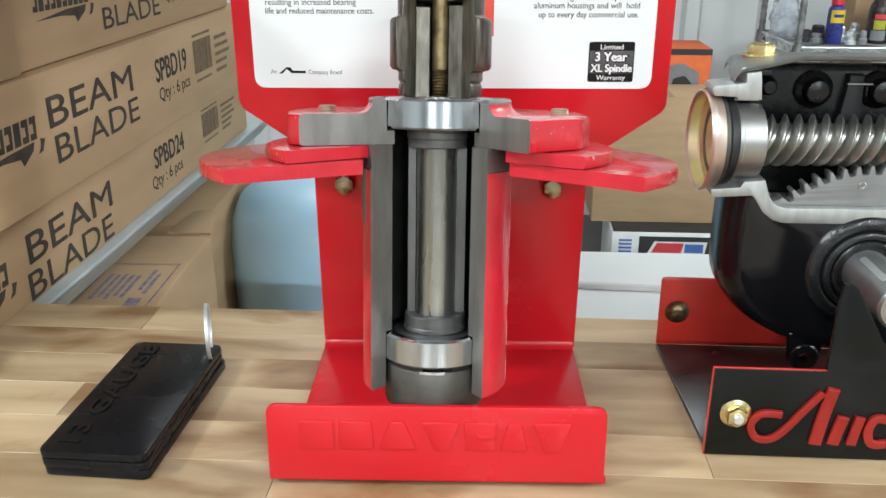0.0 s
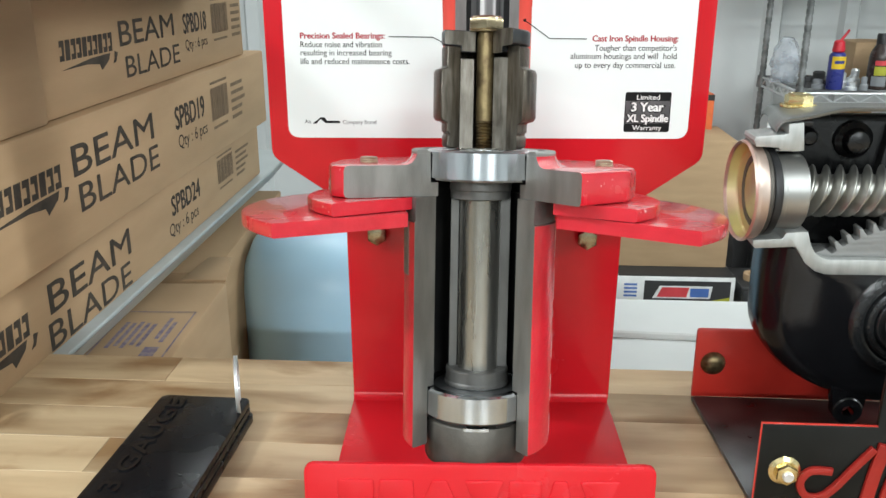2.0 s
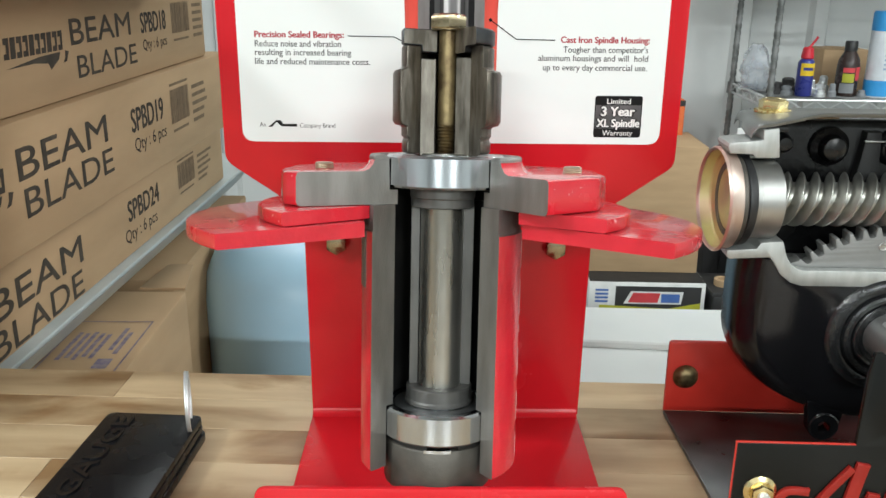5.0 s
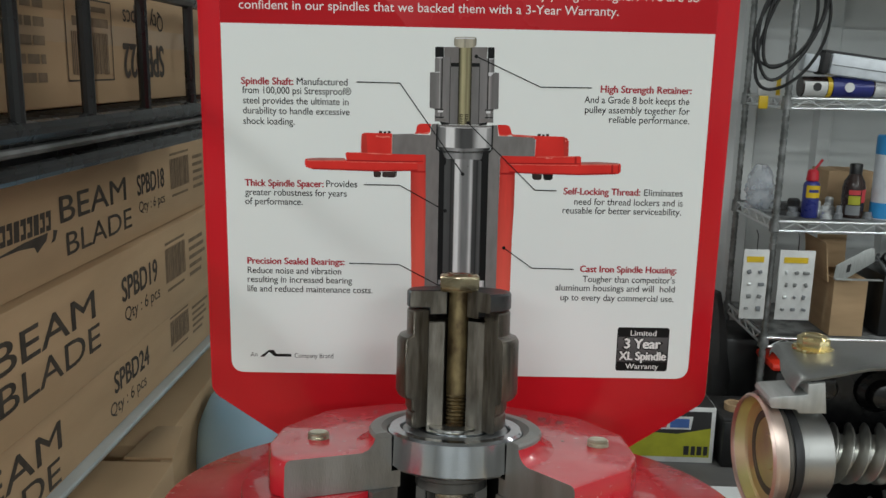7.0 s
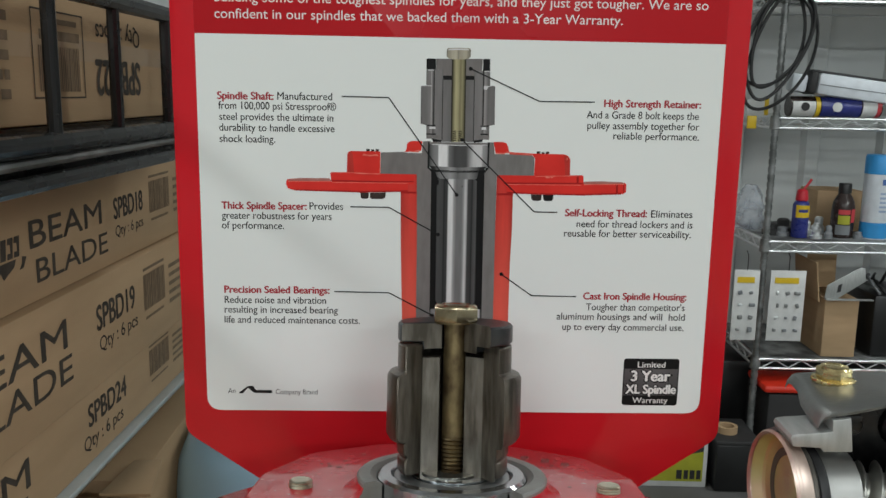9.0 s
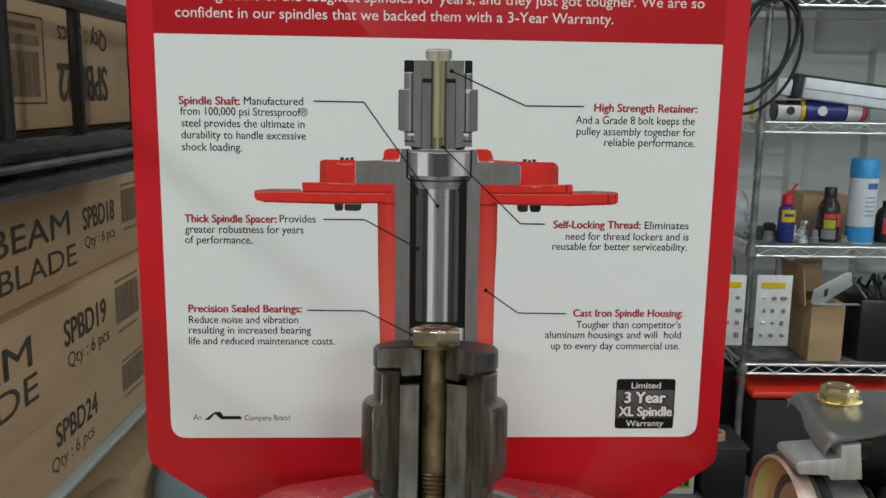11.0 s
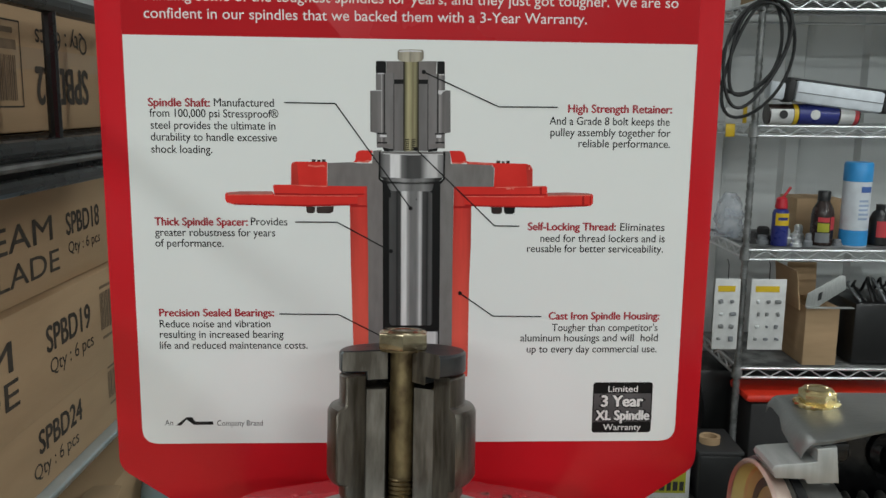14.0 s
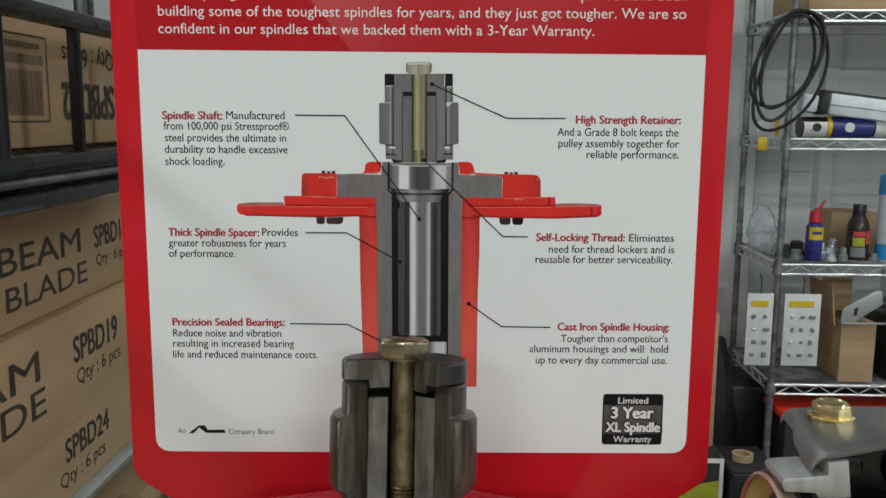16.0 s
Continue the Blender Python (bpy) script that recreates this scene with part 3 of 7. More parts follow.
    def shaded(name, x0, x1, tones, tint=(1, 1, 1), grain=60, down=()):
        """Printed metal: tones laid out across the picture from x0 to x1, with print grain; paler ink downwards."""
        m = mat(name, (1, 1, 1), (0.86, 0.86, 0.86), 0.4, scale=grain, stretch=(6, 1, 1), spec=0.15)
        nt = m.node_tree
        co = nt.nodes.new("ShaderNodeTexCoord")
        sp = nt.nodes.new("ShaderNodeSeparateXYZ")
        mr = nt.nodes.new("ShaderNodeMapRange")
        mr.inputs[1].default_value, mr.inputs[2].default_value = x0 + cx, x1 + cx
        rp = nt.nodes.new("ShaderNodeValToRGB")
        for i, (p, v) in enumerate(tones):
            e = rp.color_ramp.elements[i] if i < 2 else rp.color_ramp.elements.new(p)
            e.position, e.color = p, (v * tint[0], v * tint[1], v * tint[2], 1)
        mx = nt.nodes.new("ShaderNodeMix")
        mx.data_type, mx.blend_type = "RGBA", "MULTIPLY"
        mx.inputs[0].default_value = 1.0
        b = nt.nodes["Principled BSDF"]
        src = b.inputs["Base Color"].links[0].from_socket
        nt.links.new(co.outputs["Object"], sp.inputs[0])
        nt.links.new(sp.outputs[0], mr.inputs[0])
        nt.links.new(mr.outputs[0], rp.inputs[0])
        nt.links.new(rp.outputs[0], mx.inputs[6])
        nt.links.new(src, mx.inputs[7])
        nt.links.new(mx.outputs[2], b.inputs["Base Color"])
        if down:
            fall = nt.nodes.new("ShaderNodeMapRange")
            fall.inputs[1].default_value, fall.inputs[2].default_value = down
            fall.inputs[4].default_value = 0.55
            pale = nt.nodes.new("ShaderNodeMix")
            pale.data_type = "RGBA"
            pale.inputs[7].default_value = (0.80, 0.150, 0.105, 1)
            nt.links.new(sp.outputs[2], fall.inputs[0])
            nt.links.new(fall.outputs[0], pale.inputs[0])
            nt.links.new(mx.outputs[2], pale.inputs[6])
            nt.links.new(pale.outputs[2], b.inputs["Base Color"])
        return m
    P_RED = mat("printed_red", (0.70, 0.034, 0.026), (0.60, 0.026, 0.020), 0.4, scale=50, spec=0.15)
    P_RED_SIDE = mat("printed_side_red", (0.42, 0.026, 0.020), (0.50, 0.040, 0.030), 0.4, scale=90, spec=0.15)
    P_RED_DARK = mat("printed_dark_red", (0.36, 0.012, 0.011), None, 0.4, spec=0.15)
    P_RED_LIGHT = mat("printed_light_red", (0.76, 0.22, 0.17), (0.66, 0.10, 0.075), 0.4, scale=200, spec=0.15)
    P_RED_DUST = mat("printed_dusty_red", (0.40, 0.17, 0.145), (0.34, 0.10, 0.085), 0.4, scale=120, spec=0.15)
    P_IRON = mat("printed_iron", (0.185, 0.172, 0.166), (0.150, 0.138, 0.134), 0.4, scale=60, detail=6, stretch=(3, 1, 1), spec=0.15)
    P_IRON_R = mat("printed_iron_end", (0.195, 0.188, 0.182), (0.155, 0.148, 0.142), 0.4, scale=60, detail=6, stretch=(3, 1, 1), spec=0.15)
    P_DARK = mat("printed_black", (0.008, 0.008, 0.008), None, 0.4, spec=0.15)
    P_BROWN = mat("printed_brown", (0.050, 0.034, 0.030), (0.030, 0.020, 0.018), 0.4, scale=120, spec=0.15)
    P_PALE = mat("printed_highlight", (0.62, 0.62, 0.63), None, 0.4)
    P_BARREL_L = shaded("printed_red_barrel", -0.0315, -0.0216, [(0.00, 0.50), (1.00, 0.62), (0.20, 0.72), (0.49, 0.86), (0.80, 0.94)], (0.68, 0.046, 0.036), 60, (0.3445, 0.273))
    P_BARREL_R = shaded("printed_red_barrel", 0.0214, 0.0303, [(0.00, 0.62), (1.00, 0.55), (0.16, 0.78), (0.48, 0.92), (0.74, 0.86), (0.90, 0.70)], (0.68, 0.046, 0.036), 60, (0.3445, 0.273))
    P_GREY = shaded("printed_hub_steel", -0.0206, 0.0196, [(0.00, 0.10), (1.00, 0.15), (0.01, 0.15), (0.07, 0.16), (0.10, 0.19), (0.13, 0.20), (0.14, 0.42), (0.15, 0.16), (0.17, 0.10), (0.19, 0.20), (0.28, 0.18), (0.29, 0.12), (0.30, 0.17), (0.40, 0.15), (0.61, 0.15), (0.70, 0.17), (0.71, 0.12), (0.72, 0.18), (0.81, 0.21), (0.84, 0.12), (0.86, 0.30), (0.88, 0.22), (0.90, 0.14), (0.94, 0.17)], (1, 0.955, 0.945), 60)
    P_SHAFT = shaded("printed_shaft", -0.0116, 0.011, [(0.00, 0.03), (1.00, 0.03), (0.03, 0.07), (0.16, 0.06), (0.19, 0.02), (0.22, 0.04), (0.27, 0.05), (0.30, 0.60), (0.39, 0.68), (0.43, 0.34), (0.49, 0.17), (0.63, 0.17), (0.67, 0.30), (0.71, 0.55), (0.75, 0.32), (0.77, 0.06), (0.85, 0.04), (0.88, 0.02), (0.90, 0.06), (0.97, 0.09)], (1, 1, 1), 60)
    P_COLLAR = shaded("printed_shaft_collar", -0.0129, 0.0122, [(0.00, 0.02), (1.00, 0.02), (0.10, 0.16), (0.36, 0.30), (0.51, 0.13), (0.75, 0.22), (0.92, 0.10)], (1, 1, 1), 60)
    P_BEARING = shaded("printed_bearing", -0.016, 0.0166, [(0.00, 0.03), (1.00, 0.05), (0.03, 0.10), (0.09, 0.20), (0.15, 0.24), (0.17, 0.72), (0.30, 0.70), (0.34, 0.16), (0.43, 0.06), (0.63, 0.07), (0.67, 0.20), (0.75, 0.52), (0.88, 0.60), (0.91, 0.30), (0.97, 0.22)], (1, 1, 1), 60)
    P_BRASS = shaded("printed_brass", -0.0043, 0.0035, [(0.00, 0.03), (1.00, 0.03), (0.09, 0.10), (0.14, 0.34), (0.32, 0.92), (0.50, 0.70), (0.61, 0.42), (0.75, 0.62), (0.86, 0.36), (0.93, 0.12)], (0.46, 0.42, 0.24), 90)
    P_HEAD = shaded("printed_bolt_head", -0.0071, 0.0058, [(0.00, 0.30), (1.00, 0.28), (0.06, 0.62), (0.23, 0.85), (0.43, 0.92), (0.47, 0.55), (0.55, 0.70), (0.81, 0.80), (0.94, 0.52)], (0.50, 0.46, 0.36), 90)
    pic("picture_barrel", [[(-0.0313, 0.3408), (-0.0300, 0.3495), (-0.0222, 0.3495), (-0.0218, 0.3144), (-0.0218, 0.2490), (-0.0296, 0.2490), (-0.0310, 0.3086)]], P_BARREL_L, 2)
    pic("picture_barrel", [[(0.0216, 0.3495), (0.0300, 0.3495), (0.0307, 0.3409), (0.0308, 0.3201), (0.0302, 0.2996), (0.0301, 0.2490), (0.0216, 0.2490), (0.0214, 0.3143)]], P_BARREL_R, 2)
    pic("picture_barrel_shade", [[(-0.0313, 0.3399), (-0.0223, 0.3399), (-0.0223, 0.3389), (-0.0313, 0.3389)], [(0.0213, 0.3397), (0.0307, 0.3397), (0.0308, 0.3386), (0.0213, 0.3386)]], P_RED_DARK, 3)
    pic("picture_deck", [[(-0.0939, 0.3449), (-0.0933, 0.3459), (-0.0864, 0.3466), (-0.0703, 0.3467), (-0.0692, 0.3446), (-0.0273, 0.3447), (-0.0273, 0.3398), (-0.0532, 0.3390), (-0.0699, 0.3393), (-0.0894, 0.3398), (-0.0932, 0.3409), (-0.0940, 0.3426)], [(0.0267, 0.3448), (0.0675, 0.3449), (0.0686, 0.3466), (0.0887, 0.3468), (0.0928, 0.3463), (0.0934, 0.3453), (0.0934, 0.3412), (0.0919, 0.3401), (0.0688, 0.3390), (0.0430, 0.3393), (0.0273, 0.3397)]], P_RED, 3)
    pic("picture_deck_top", [[(-0.0930, 0.3457), (-0.0864, 0.3466), (-0.0703, 0.3467), (-0.0700, 0.3453), (-0.0864, 0.3450), (-0.0925, 0.3450)], [(0.0697, 0.3468), (0.0801, 0.3471), (0.0910, 0.3467), (0.0928, 0.3460), (0.0801, 0.3457), (0.0698, 0.3454)]], P_RED_DUST, 4)
    pic("picture_deck_shade", [[(-0.0699, 0.3401), (-0.0531, 0.3399), (-0.0273, 0.3406), (-0.0273, 0.3398), (-0.0532, 0.3390), (-0.0894, 0.3397), (-0.0899, 0.3405)], [(0.0273, 0.3406), (0.0430, 0.3400), (0.0688, 0.3399), (0.0912, 0.3409), (0.0907, 0.3399), (0.0688, 0.3390), (0.0430, 0.3393), (0.0273, 0.3397)], [(0.0876, 0.3455), (0.0887, 0.3455), (0.0890, 0.3404), (0.0878, 0.3404)], [(0.0916, 0.3458), (0.0922, 0.3458), (0.0924, 0.3407), (0.0918, 0.3407)]], P_RED_DARK, 4)
    pic("picture_deck_light", [[(-0.0931, 0.3449), (-0.0864, 0.3449), (-0.0700, 0.3452), (-0.0700, 0.3448), (-0.0864, 0.3446), (-0.0928, 0.3445)], [(-0.0689, 0.3446), (-0.0273, 0.3447), (-0.0273, 0.3444), (-0.0689, 0.3443)], [(0.0272, 0.3448), (0.0681, 0.3449), (0.0681, 0.3446), (0.0272, 0.3445)], [(0.0698, 0.3454), (0.0922, 0.3458), (0.0922, 0.3454), (0.0698, 0.3449)]], P_RED_LIGHT, 5)
    pic("picture_ring", [[(-0.0699, 0.3494), (-0.0691, 0.3501), (-0.0607, 0.3501), (-0.0426, 0.3496), (-0.0225, 0.3495), (-0.0239, 0.3487), (-0.0241, 0.3440), (-0.0424, 0.3438), (-0.0690, 0.3440)], [(0.0218, 0.3497), (0.0428, 0.3497), (0.0685, 0.3503), (0.0694, 0.3498), (0.0696, 0.3450), (0.0680, 0.3440), (0.0258, 0.3440), (0.0247, 0.3460)]], P_RED, 4)
    pic("picture_ring_shade", [[(-0.0695, 0.3458), (-0.0424, 0.3455), (-0.0241, 0.3458), (-0.0241, 0.3452), (-0.0424, 0.3448), (-0.0695, 0.3451)], [(0.0252, 0.3457), (0.0692, 0.3461), (0.0695, 0.3455), (0.0258, 0.3449)], [(0.0656, 0.3498), (0.0668, 0.3498), (0.0669, 0.3461), (0.0657, 0.3461)]], P_RED_DARK, 5)
    pic("picture_ring_light", [[(-0.0691, 0.3500), (-0.0608, 0.3499), (-0.0530, 0.3493), (-0.0426, 0.3492), (-0.0426, 0.3496), (-0.0607, 0.3502)], [(0.0485, 0.3492), (0.0508, 0.3492), (0.0508, 0.3484), (0.0485, 0.3484)], [(0.0514, 0.3490), (0.0525, 0.3490), (0.0525, 0.3485), (0.0514, 0.3484)], [(0.0428, 0.3495), (0.0679, 0.3502), (0.0679, 0.3498), (0.0428, 0.3491)]], P_RED_LIGHT, 5)
    pic("picture_block", [[(-0.0605, 0.3601), (-0.0600, 0.3612), (-0.0583, 0.3618), (-0.0425, 0.3617), (-0.0424, 0.3495), (-0.0608, 0.3499)], [(0.0278, 0.3624), (0.0411, 0.3618), (0.0584, 0.3616), (0.0605, 0.3608), (0.0617, 0.3588), (0.0619, 0.3500), (0.0420, 0.3496), (0.0423, 0.3593), (0.0409, 0.3607), (0.0284, 0.3612)]], P_RED, 4)
    pic("picture_block_side", [[(-0.0604, 0.3601), (-0.0597, 0.3610), (-0.0583, 0.3615), (-0.0575, 0.3598), (-0.0569, 0.3500), (-0.0606, 0.3500)], [(0.0582, 0.3614), (0.0602, 0.3607), (0.0615, 0.3585), (0.0618, 0.3502), (0.0593, 0.3500)]], P_RED_SIDE, 5)
    pic("picture_block_light", [[(-0.0522, 0.3594), (-0.0517, 0.3604), (-0.0503, 0.3601), (-0.0478, 0.3598), (-0.0444, 0.3603), (-0.0433, 0.3593), (-0.0439, 0.3590), (-0.0450, 0.3594), (-0.0481, 0.3589), (-0.0508, 0.3594)], [(-0.0427, 0.3615), (-0.0424, 0.3615), (-0.0425, 0.3498), (-0.0429, 0.3498)], [(0.0290, 0.3620), (0.0409, 0.3615), (0.0414, 0.3610), (0.0290, 0.3615)], [(0.0596, 0.3597), (0.0602, 0.3597), (0.0602, 0.3585), (0.0597, 0.3585)]], P_RED_LIGHT, 6)
    pic("picture_section", [[(-0.0422, 0.3612), (-0.0305, 0.3617), (-0.0277, 0.3612), (-0.0199, 0.3611), (-0.0193, 0.3675), (-0.0151, 0.3679), (-0.0163, 0.3535), (-0.0146, 0.3515), (-0.0145, 0.2490), (-0.0221, 0.2490), (-0.0221, 0.3144), (-0.0225, 0.3495), (-0.0424, 0.3496)]], P_IRON, 5)
    pic("picture_section", [[(0.0159, 0.3676), (0.0193, 0.3675), (0.0200, 0.3612), (0.0284, 0.3612), (0.0406, 0.3607), (0.0420, 0.3593), (0.0419, 0.3497), (0.0215, 0.3497), (0.0214, 0.3143), (0.0216, 0.2490), (0.0149, 0.2490), (0.0147, 0.3516), (0.0164, 0.3536)]], P_IRON_R, 5)
    pic("picture_boss", [[(-0.0294, 0.3616), (-0.0283, 0.3630), (-0.0280, 0.3660), (-0.0271, 0.3671), (-0.0254, 0.3677), (-0.0196, 0.3677), (-0.0202, 0.3627), (-0.0221, 0.3615), (-0.0249, 0.3619)], [(0.0193, 0.3678), (0.0244, 0.3679), (0.0264, 0.3671), (0.0272, 0.3654), (0.0278, 0.3629), (0.0287, 0.3621), (0.0245, 0.3614), (0.0205, 0.3615)]], P_RED, 6)
    pic("picture_boss_light", [[(-0.0271, 0.3627), (-0.0244, 0.3621), (-0.0216, 0.3629), (-0.0207, 0.3624), (-0.0238, 0.3615), (-0.0272, 0.3619)], [(0.0205, 0.3620), (0.0250, 0.3619), (0.0273, 0.3629), (0.0276, 0.3624), (0.0250, 0.3612), (0.0205, 0.3614)]], P_RED_LIGHT, 7)
    pic("picture_bore", [[(-0.0146, 0.3532), (0.0147, 0.3533), (0.0150, 0.2490), (-0.0145, 0.2490)]], P_DARK, 6)
    pic("picture_shaft", [[(-0.0115, 0.3465), (-0.0101, 0.3473), (0.0094, 0.3471), (0.0106, 0.3462), (0.0113, 0.2783), (0.0101, 0.2768), (-0.0102, 0.2769), (-0.0113, 0.2784)]], P_SHAFT, 8)
    pic("picture_shaft_collar", [[(-0.0129, 0.3518), (0.0116, 0.3516), (0.0105, 0.3476), (0.0088, 0.3468), (-0.0096, 0.3470), (-0.0112, 0.3482)]], P_COLLAR, 7)
    pic("picture_shaft_mark", [[(-0.0115, 0.3467), (-0.0104, 0.3467), (-0.0104, 0.3439), (-0.0115, 0.3439)], [(0.0023, 0.3434), (0.0029, 0.3434), (0.0029, 0.3428), (0.0023, 0.3428)]], P_DARK, 9)
    pic("picture_lower_bearing", [[(-0.0140, 0.2736), (0.0142, 0.2735), (0.0144, 0.2577), (-0.0140, 0.2580)]], P_BEARING, 7)
    pic("picture_bearing_edge", [[(-0.0165, 0.3672), (-0.0156, 0.3672), (-0.0157, 0.3538), (-0.0141, 0.3520), (-0.0003, 0.3516), (0.0144, 0.3519), (0.0161, 0.3539), (0.0161, 0.3673), (0.0171, 0.3673), (0.0169, 0.3533), (0.0150, 0.3510), (-0.0003, 0.3507), (-0.0143, 0.3510), (-0.0167, 0.3532)]], P_DARK, 7)
    pic("picture_bearing", [[(-0.0157, 0.3661), (0.0162, 0.3659), (0.0161, 0.3542), (0.0144, 0.3522), (-0.0003, 0.3517), (-0.0141, 0.3522), (-0.0157, 0.3541)]], P_BEARING, 8)
    pic("picture_bearing_lip", [[(-0.0154, 0.3543), (-0.0003, 0.3535), (0.0161, 0.3542), (0.0144, 0.3522), (-0.0003, 0.3517), (-0.0141, 0.3522)]], P_COLLAR, 9)
    pic("picture_bearing_rim", [[(-0.0154, 0.3673), (0.0159, 0.3673), (0.0161, 0.3661), (-0.0003, 0.3656), (-0.0156, 0.3661)]], P_IRON_R, 9)
    pic("picture_bearing_rim_light", [[(-0.0143, 0.3663), (-0.0003, 0.3658), (0.0151, 0.3662), (0.0151, 0.3659), (-0.0003, 0.3654), (-0.0143, 0.3659)]], P_PALE, 10)
    pic("picture_pulley", [[(-0.0179, 0.4055), (-0.0175, 0.4060), (-0.0128, 0.4061), (-0.0090, 0.4061), (0.0081, 0.4057), (0.0128, 0.4058), (0.0164, 0.4058), (0.0166, 0.3979), (0.0193, 0.3977), (0.0196, 0.3771), (0.0167, 0.3765), (0.0168, 0.3690), (0.0134, 0.3690), (0.0084, 0.3676), (-0.0090, 0.3675), (-0.0146, 0.3691), (-0.0175, 0.3691), (-0.0176, 0.3763), (-0.0207, 0.3771), (-0.0207, 0.3971), (-0.0179, 0.3977)]], P_GREY, 5)
    pic("picture_pulley_gap", [[(-0.0138, 0.4058), (-0.0134, 0.4058), (-0.0134, 0.3766), (-0.0139, 0.3766)], [(-0.0091, 0.4007), (-0.0088, 0.4007), (-0.0088, 0.3678), (-0.0091, 0.3678)], [(0.0079, 0.4009), (0.0082, 0.4009), (0.0084, 0.3679), (0.0081, 0.3679)], [(0.0127, 0.4058), (0.0132, 0.4058), (0.0135, 0.3768), (0.0129, 0.3768)], [(-0.0176, 0.3765), (-0.0126, 0.3765), (-0.0126, 0.3759), (-0.0176, 0.3759)], [(-0.0176, 0.3719), (-0.0123, 0.3719), (-0.0123, 0.3712), (-0.0176, 0.3712)], [(0.0120, 0.3722), (0.0167, 0.3722), (0.0167, 0.3715), (0.0120, 0.3715)], [(-0.0146, 0.3691), (-0.0093, 0.3683), (-0.0093, 0.3674), (-0.0137, 0.3673)], [(0.0134, 0.3691), (0.0086, 0.3684), (0.0084, 0.3673), (0.0129, 0.3676)], [(0.0117, 0.3765), (0.0167, 0.3767), (0.0167, 0.3761), (0.0119, 0.3759)]], P_DARK, 6)
    pic("picture_pulley_light", [[(-0.0203, 0.3975), (-0.0150, 0.3976), (-0.0150, 0.3972), (-0.0203, 0.3972)], [(0.0132, 0.3978), (0.0173, 0.3978), (0.0157, 0.3972), (0.0146, 0.3957), (0.0132, 0.3960)], [(-0.0169, 0.4059), (-0.0136, 0.4059), (-0.0136, 0.4055), (-0.0169, 0.4054)], [(0.0134, 0.4057), (0.0161, 0.4057), (0.0161, 0.4053), (0.0134, 0.4053)], [(-0.0159, 0.3755), (-0.0126, 0.3755), (-0.0126, 0.3744), (-0.0159, 0.3744)], [(0.0125, 0.3757), (0.0150, 0.3757), (0.0150, 0.3743), (0.0125, 0.3743)]], P_PALE, 7)
    pic("picture_pulley_base", [[(-0.0173, 0.3709), (-0.0095, 0.3710), (-0.0095, 0.3693), (-0.0174, 0.3693)], [(0.0095, 0.3712), (0.0165, 0.3712), (0.0165, 0.3694), (0.0095, 0.3694)]], P_IRON, 6)
    pic("picture_retainer", [[(-0.0179, 0.4114), (-0.0172, 0.4118), (-0.0129, 0.4117), (-0.0128, 0.4061), (-0.0179, 0.4060)], [(0.0126, 0.4120), (0.0161, 0.4120), (0.0163, 0.4115), (0.0164, 0.4058), (0.0125, 0.4058)]], P_DARK, 6)
    pic("picture_retainer_mid", [[(-0.0127, 0.4117), (0.0123, 0.4120), (0.0120, 0.4058), (0.0080, 0.4056), (0.0080, 0.4030), (-0.0088, 0.4029), (-0.0088, 0.4061), (-0.0127, 0.4061)]], P_IRON, 7)
    pic("picture_slot", [[(-0.0088, 0.4029), (0.0080, 0.4030), (0.0080, 0.4009), (-0.0088, 0.4007)]], P_DARK, 8)
    pic("picture_bolt", [[(-0.0043, 0.4121), (0.0034, 0.4121), (0.0036, 0.3676), (-0.0042, 0.3675)]], P_BRASS, 9)
    pic("picture_bolt_head", [[(-0.0071, 0.4166), (-0.0062, 0.4174), (-0.0010, 0.4176), (0.0050, 0.4175), (0.0058, 0.4166), (0.0057, 0.4132), (0.0048, 0.4120), (0.0028, 0.4116), (-0.0038, 0.4115), (-0.0062, 0.4121), (-0.0071, 0.4130)]], P_HEAD, 10)
    pic("picture_bolt_head_light", [[(-0.0062, 0.4169), (-0.0010, 0.4172), (0.0047, 0.4170), (0.0047, 0.4164), (-0.0010, 0.4165), (-0.0062, 0.4162)]], P_PALE, 11)
    pic("picture_thread", [[(x + 0.0002, z), (x + 0.0022, z + 0.0004), (x + 0.0022, z + 0.0009), (x + 0.0002, z + 0.0005)] for i in range(6) for x in (-0.0034, -0.0003) for z in [0.3678 + 0.0010 * i]], P_DARK, 10)
    pic("picture_bolt_end", [[(-0.0502, 0.3630), (-0.0483, 0.3630), (-0.0483, 0.3616), (-0.0502, 0.3616)], [(-0.0475, 0.3628), (-0.0458, 0.3628), (-0.0458, 0.3616), (-0.0475, 0.3616)], [(-0.0451, 0.3630), (-0.0433, 0.3630), (-0.0433, 0.3616), (-0.0451, 0.3616)], [(0.0431, 0.3630), (0.0451, 0.3630), (0.0451, 0.3617), (0.0431, 0.3617)], [(0.0458, 0.3627), (0.0473, 0.3627), (0.0474, 0.3617), (0.0458, 0.3617)], [(0.0481, 0.3630), (0.0499, 0.3630), (0.0499, 0.3617), (0.0481, 0.3616)]], P_BROWN, 3)
    pic("picture_nut", [[(-0.0534, 0.3392), (-0.0487, 0.3390), (-0.0490, 0.3362), (-0.0499, 0.3356), (-0.0524, 0.3356), (-0.0532, 0.3363)], [(-0.0481, 0.3390), (-0.0394, 0.3393), (-0.0397, 0.3365), (-0.0412, 0.3356), (-0.0473, 0.3356), (-0.0482, 0.3365)], [(0.0407, 0.3393), (0.0467, 0.3392), (0.0465, 0.3363), (0.0454, 0.3357), (0.0422, 0.3357), (0.0411, 0.3366)]], P_BROWN, 2)
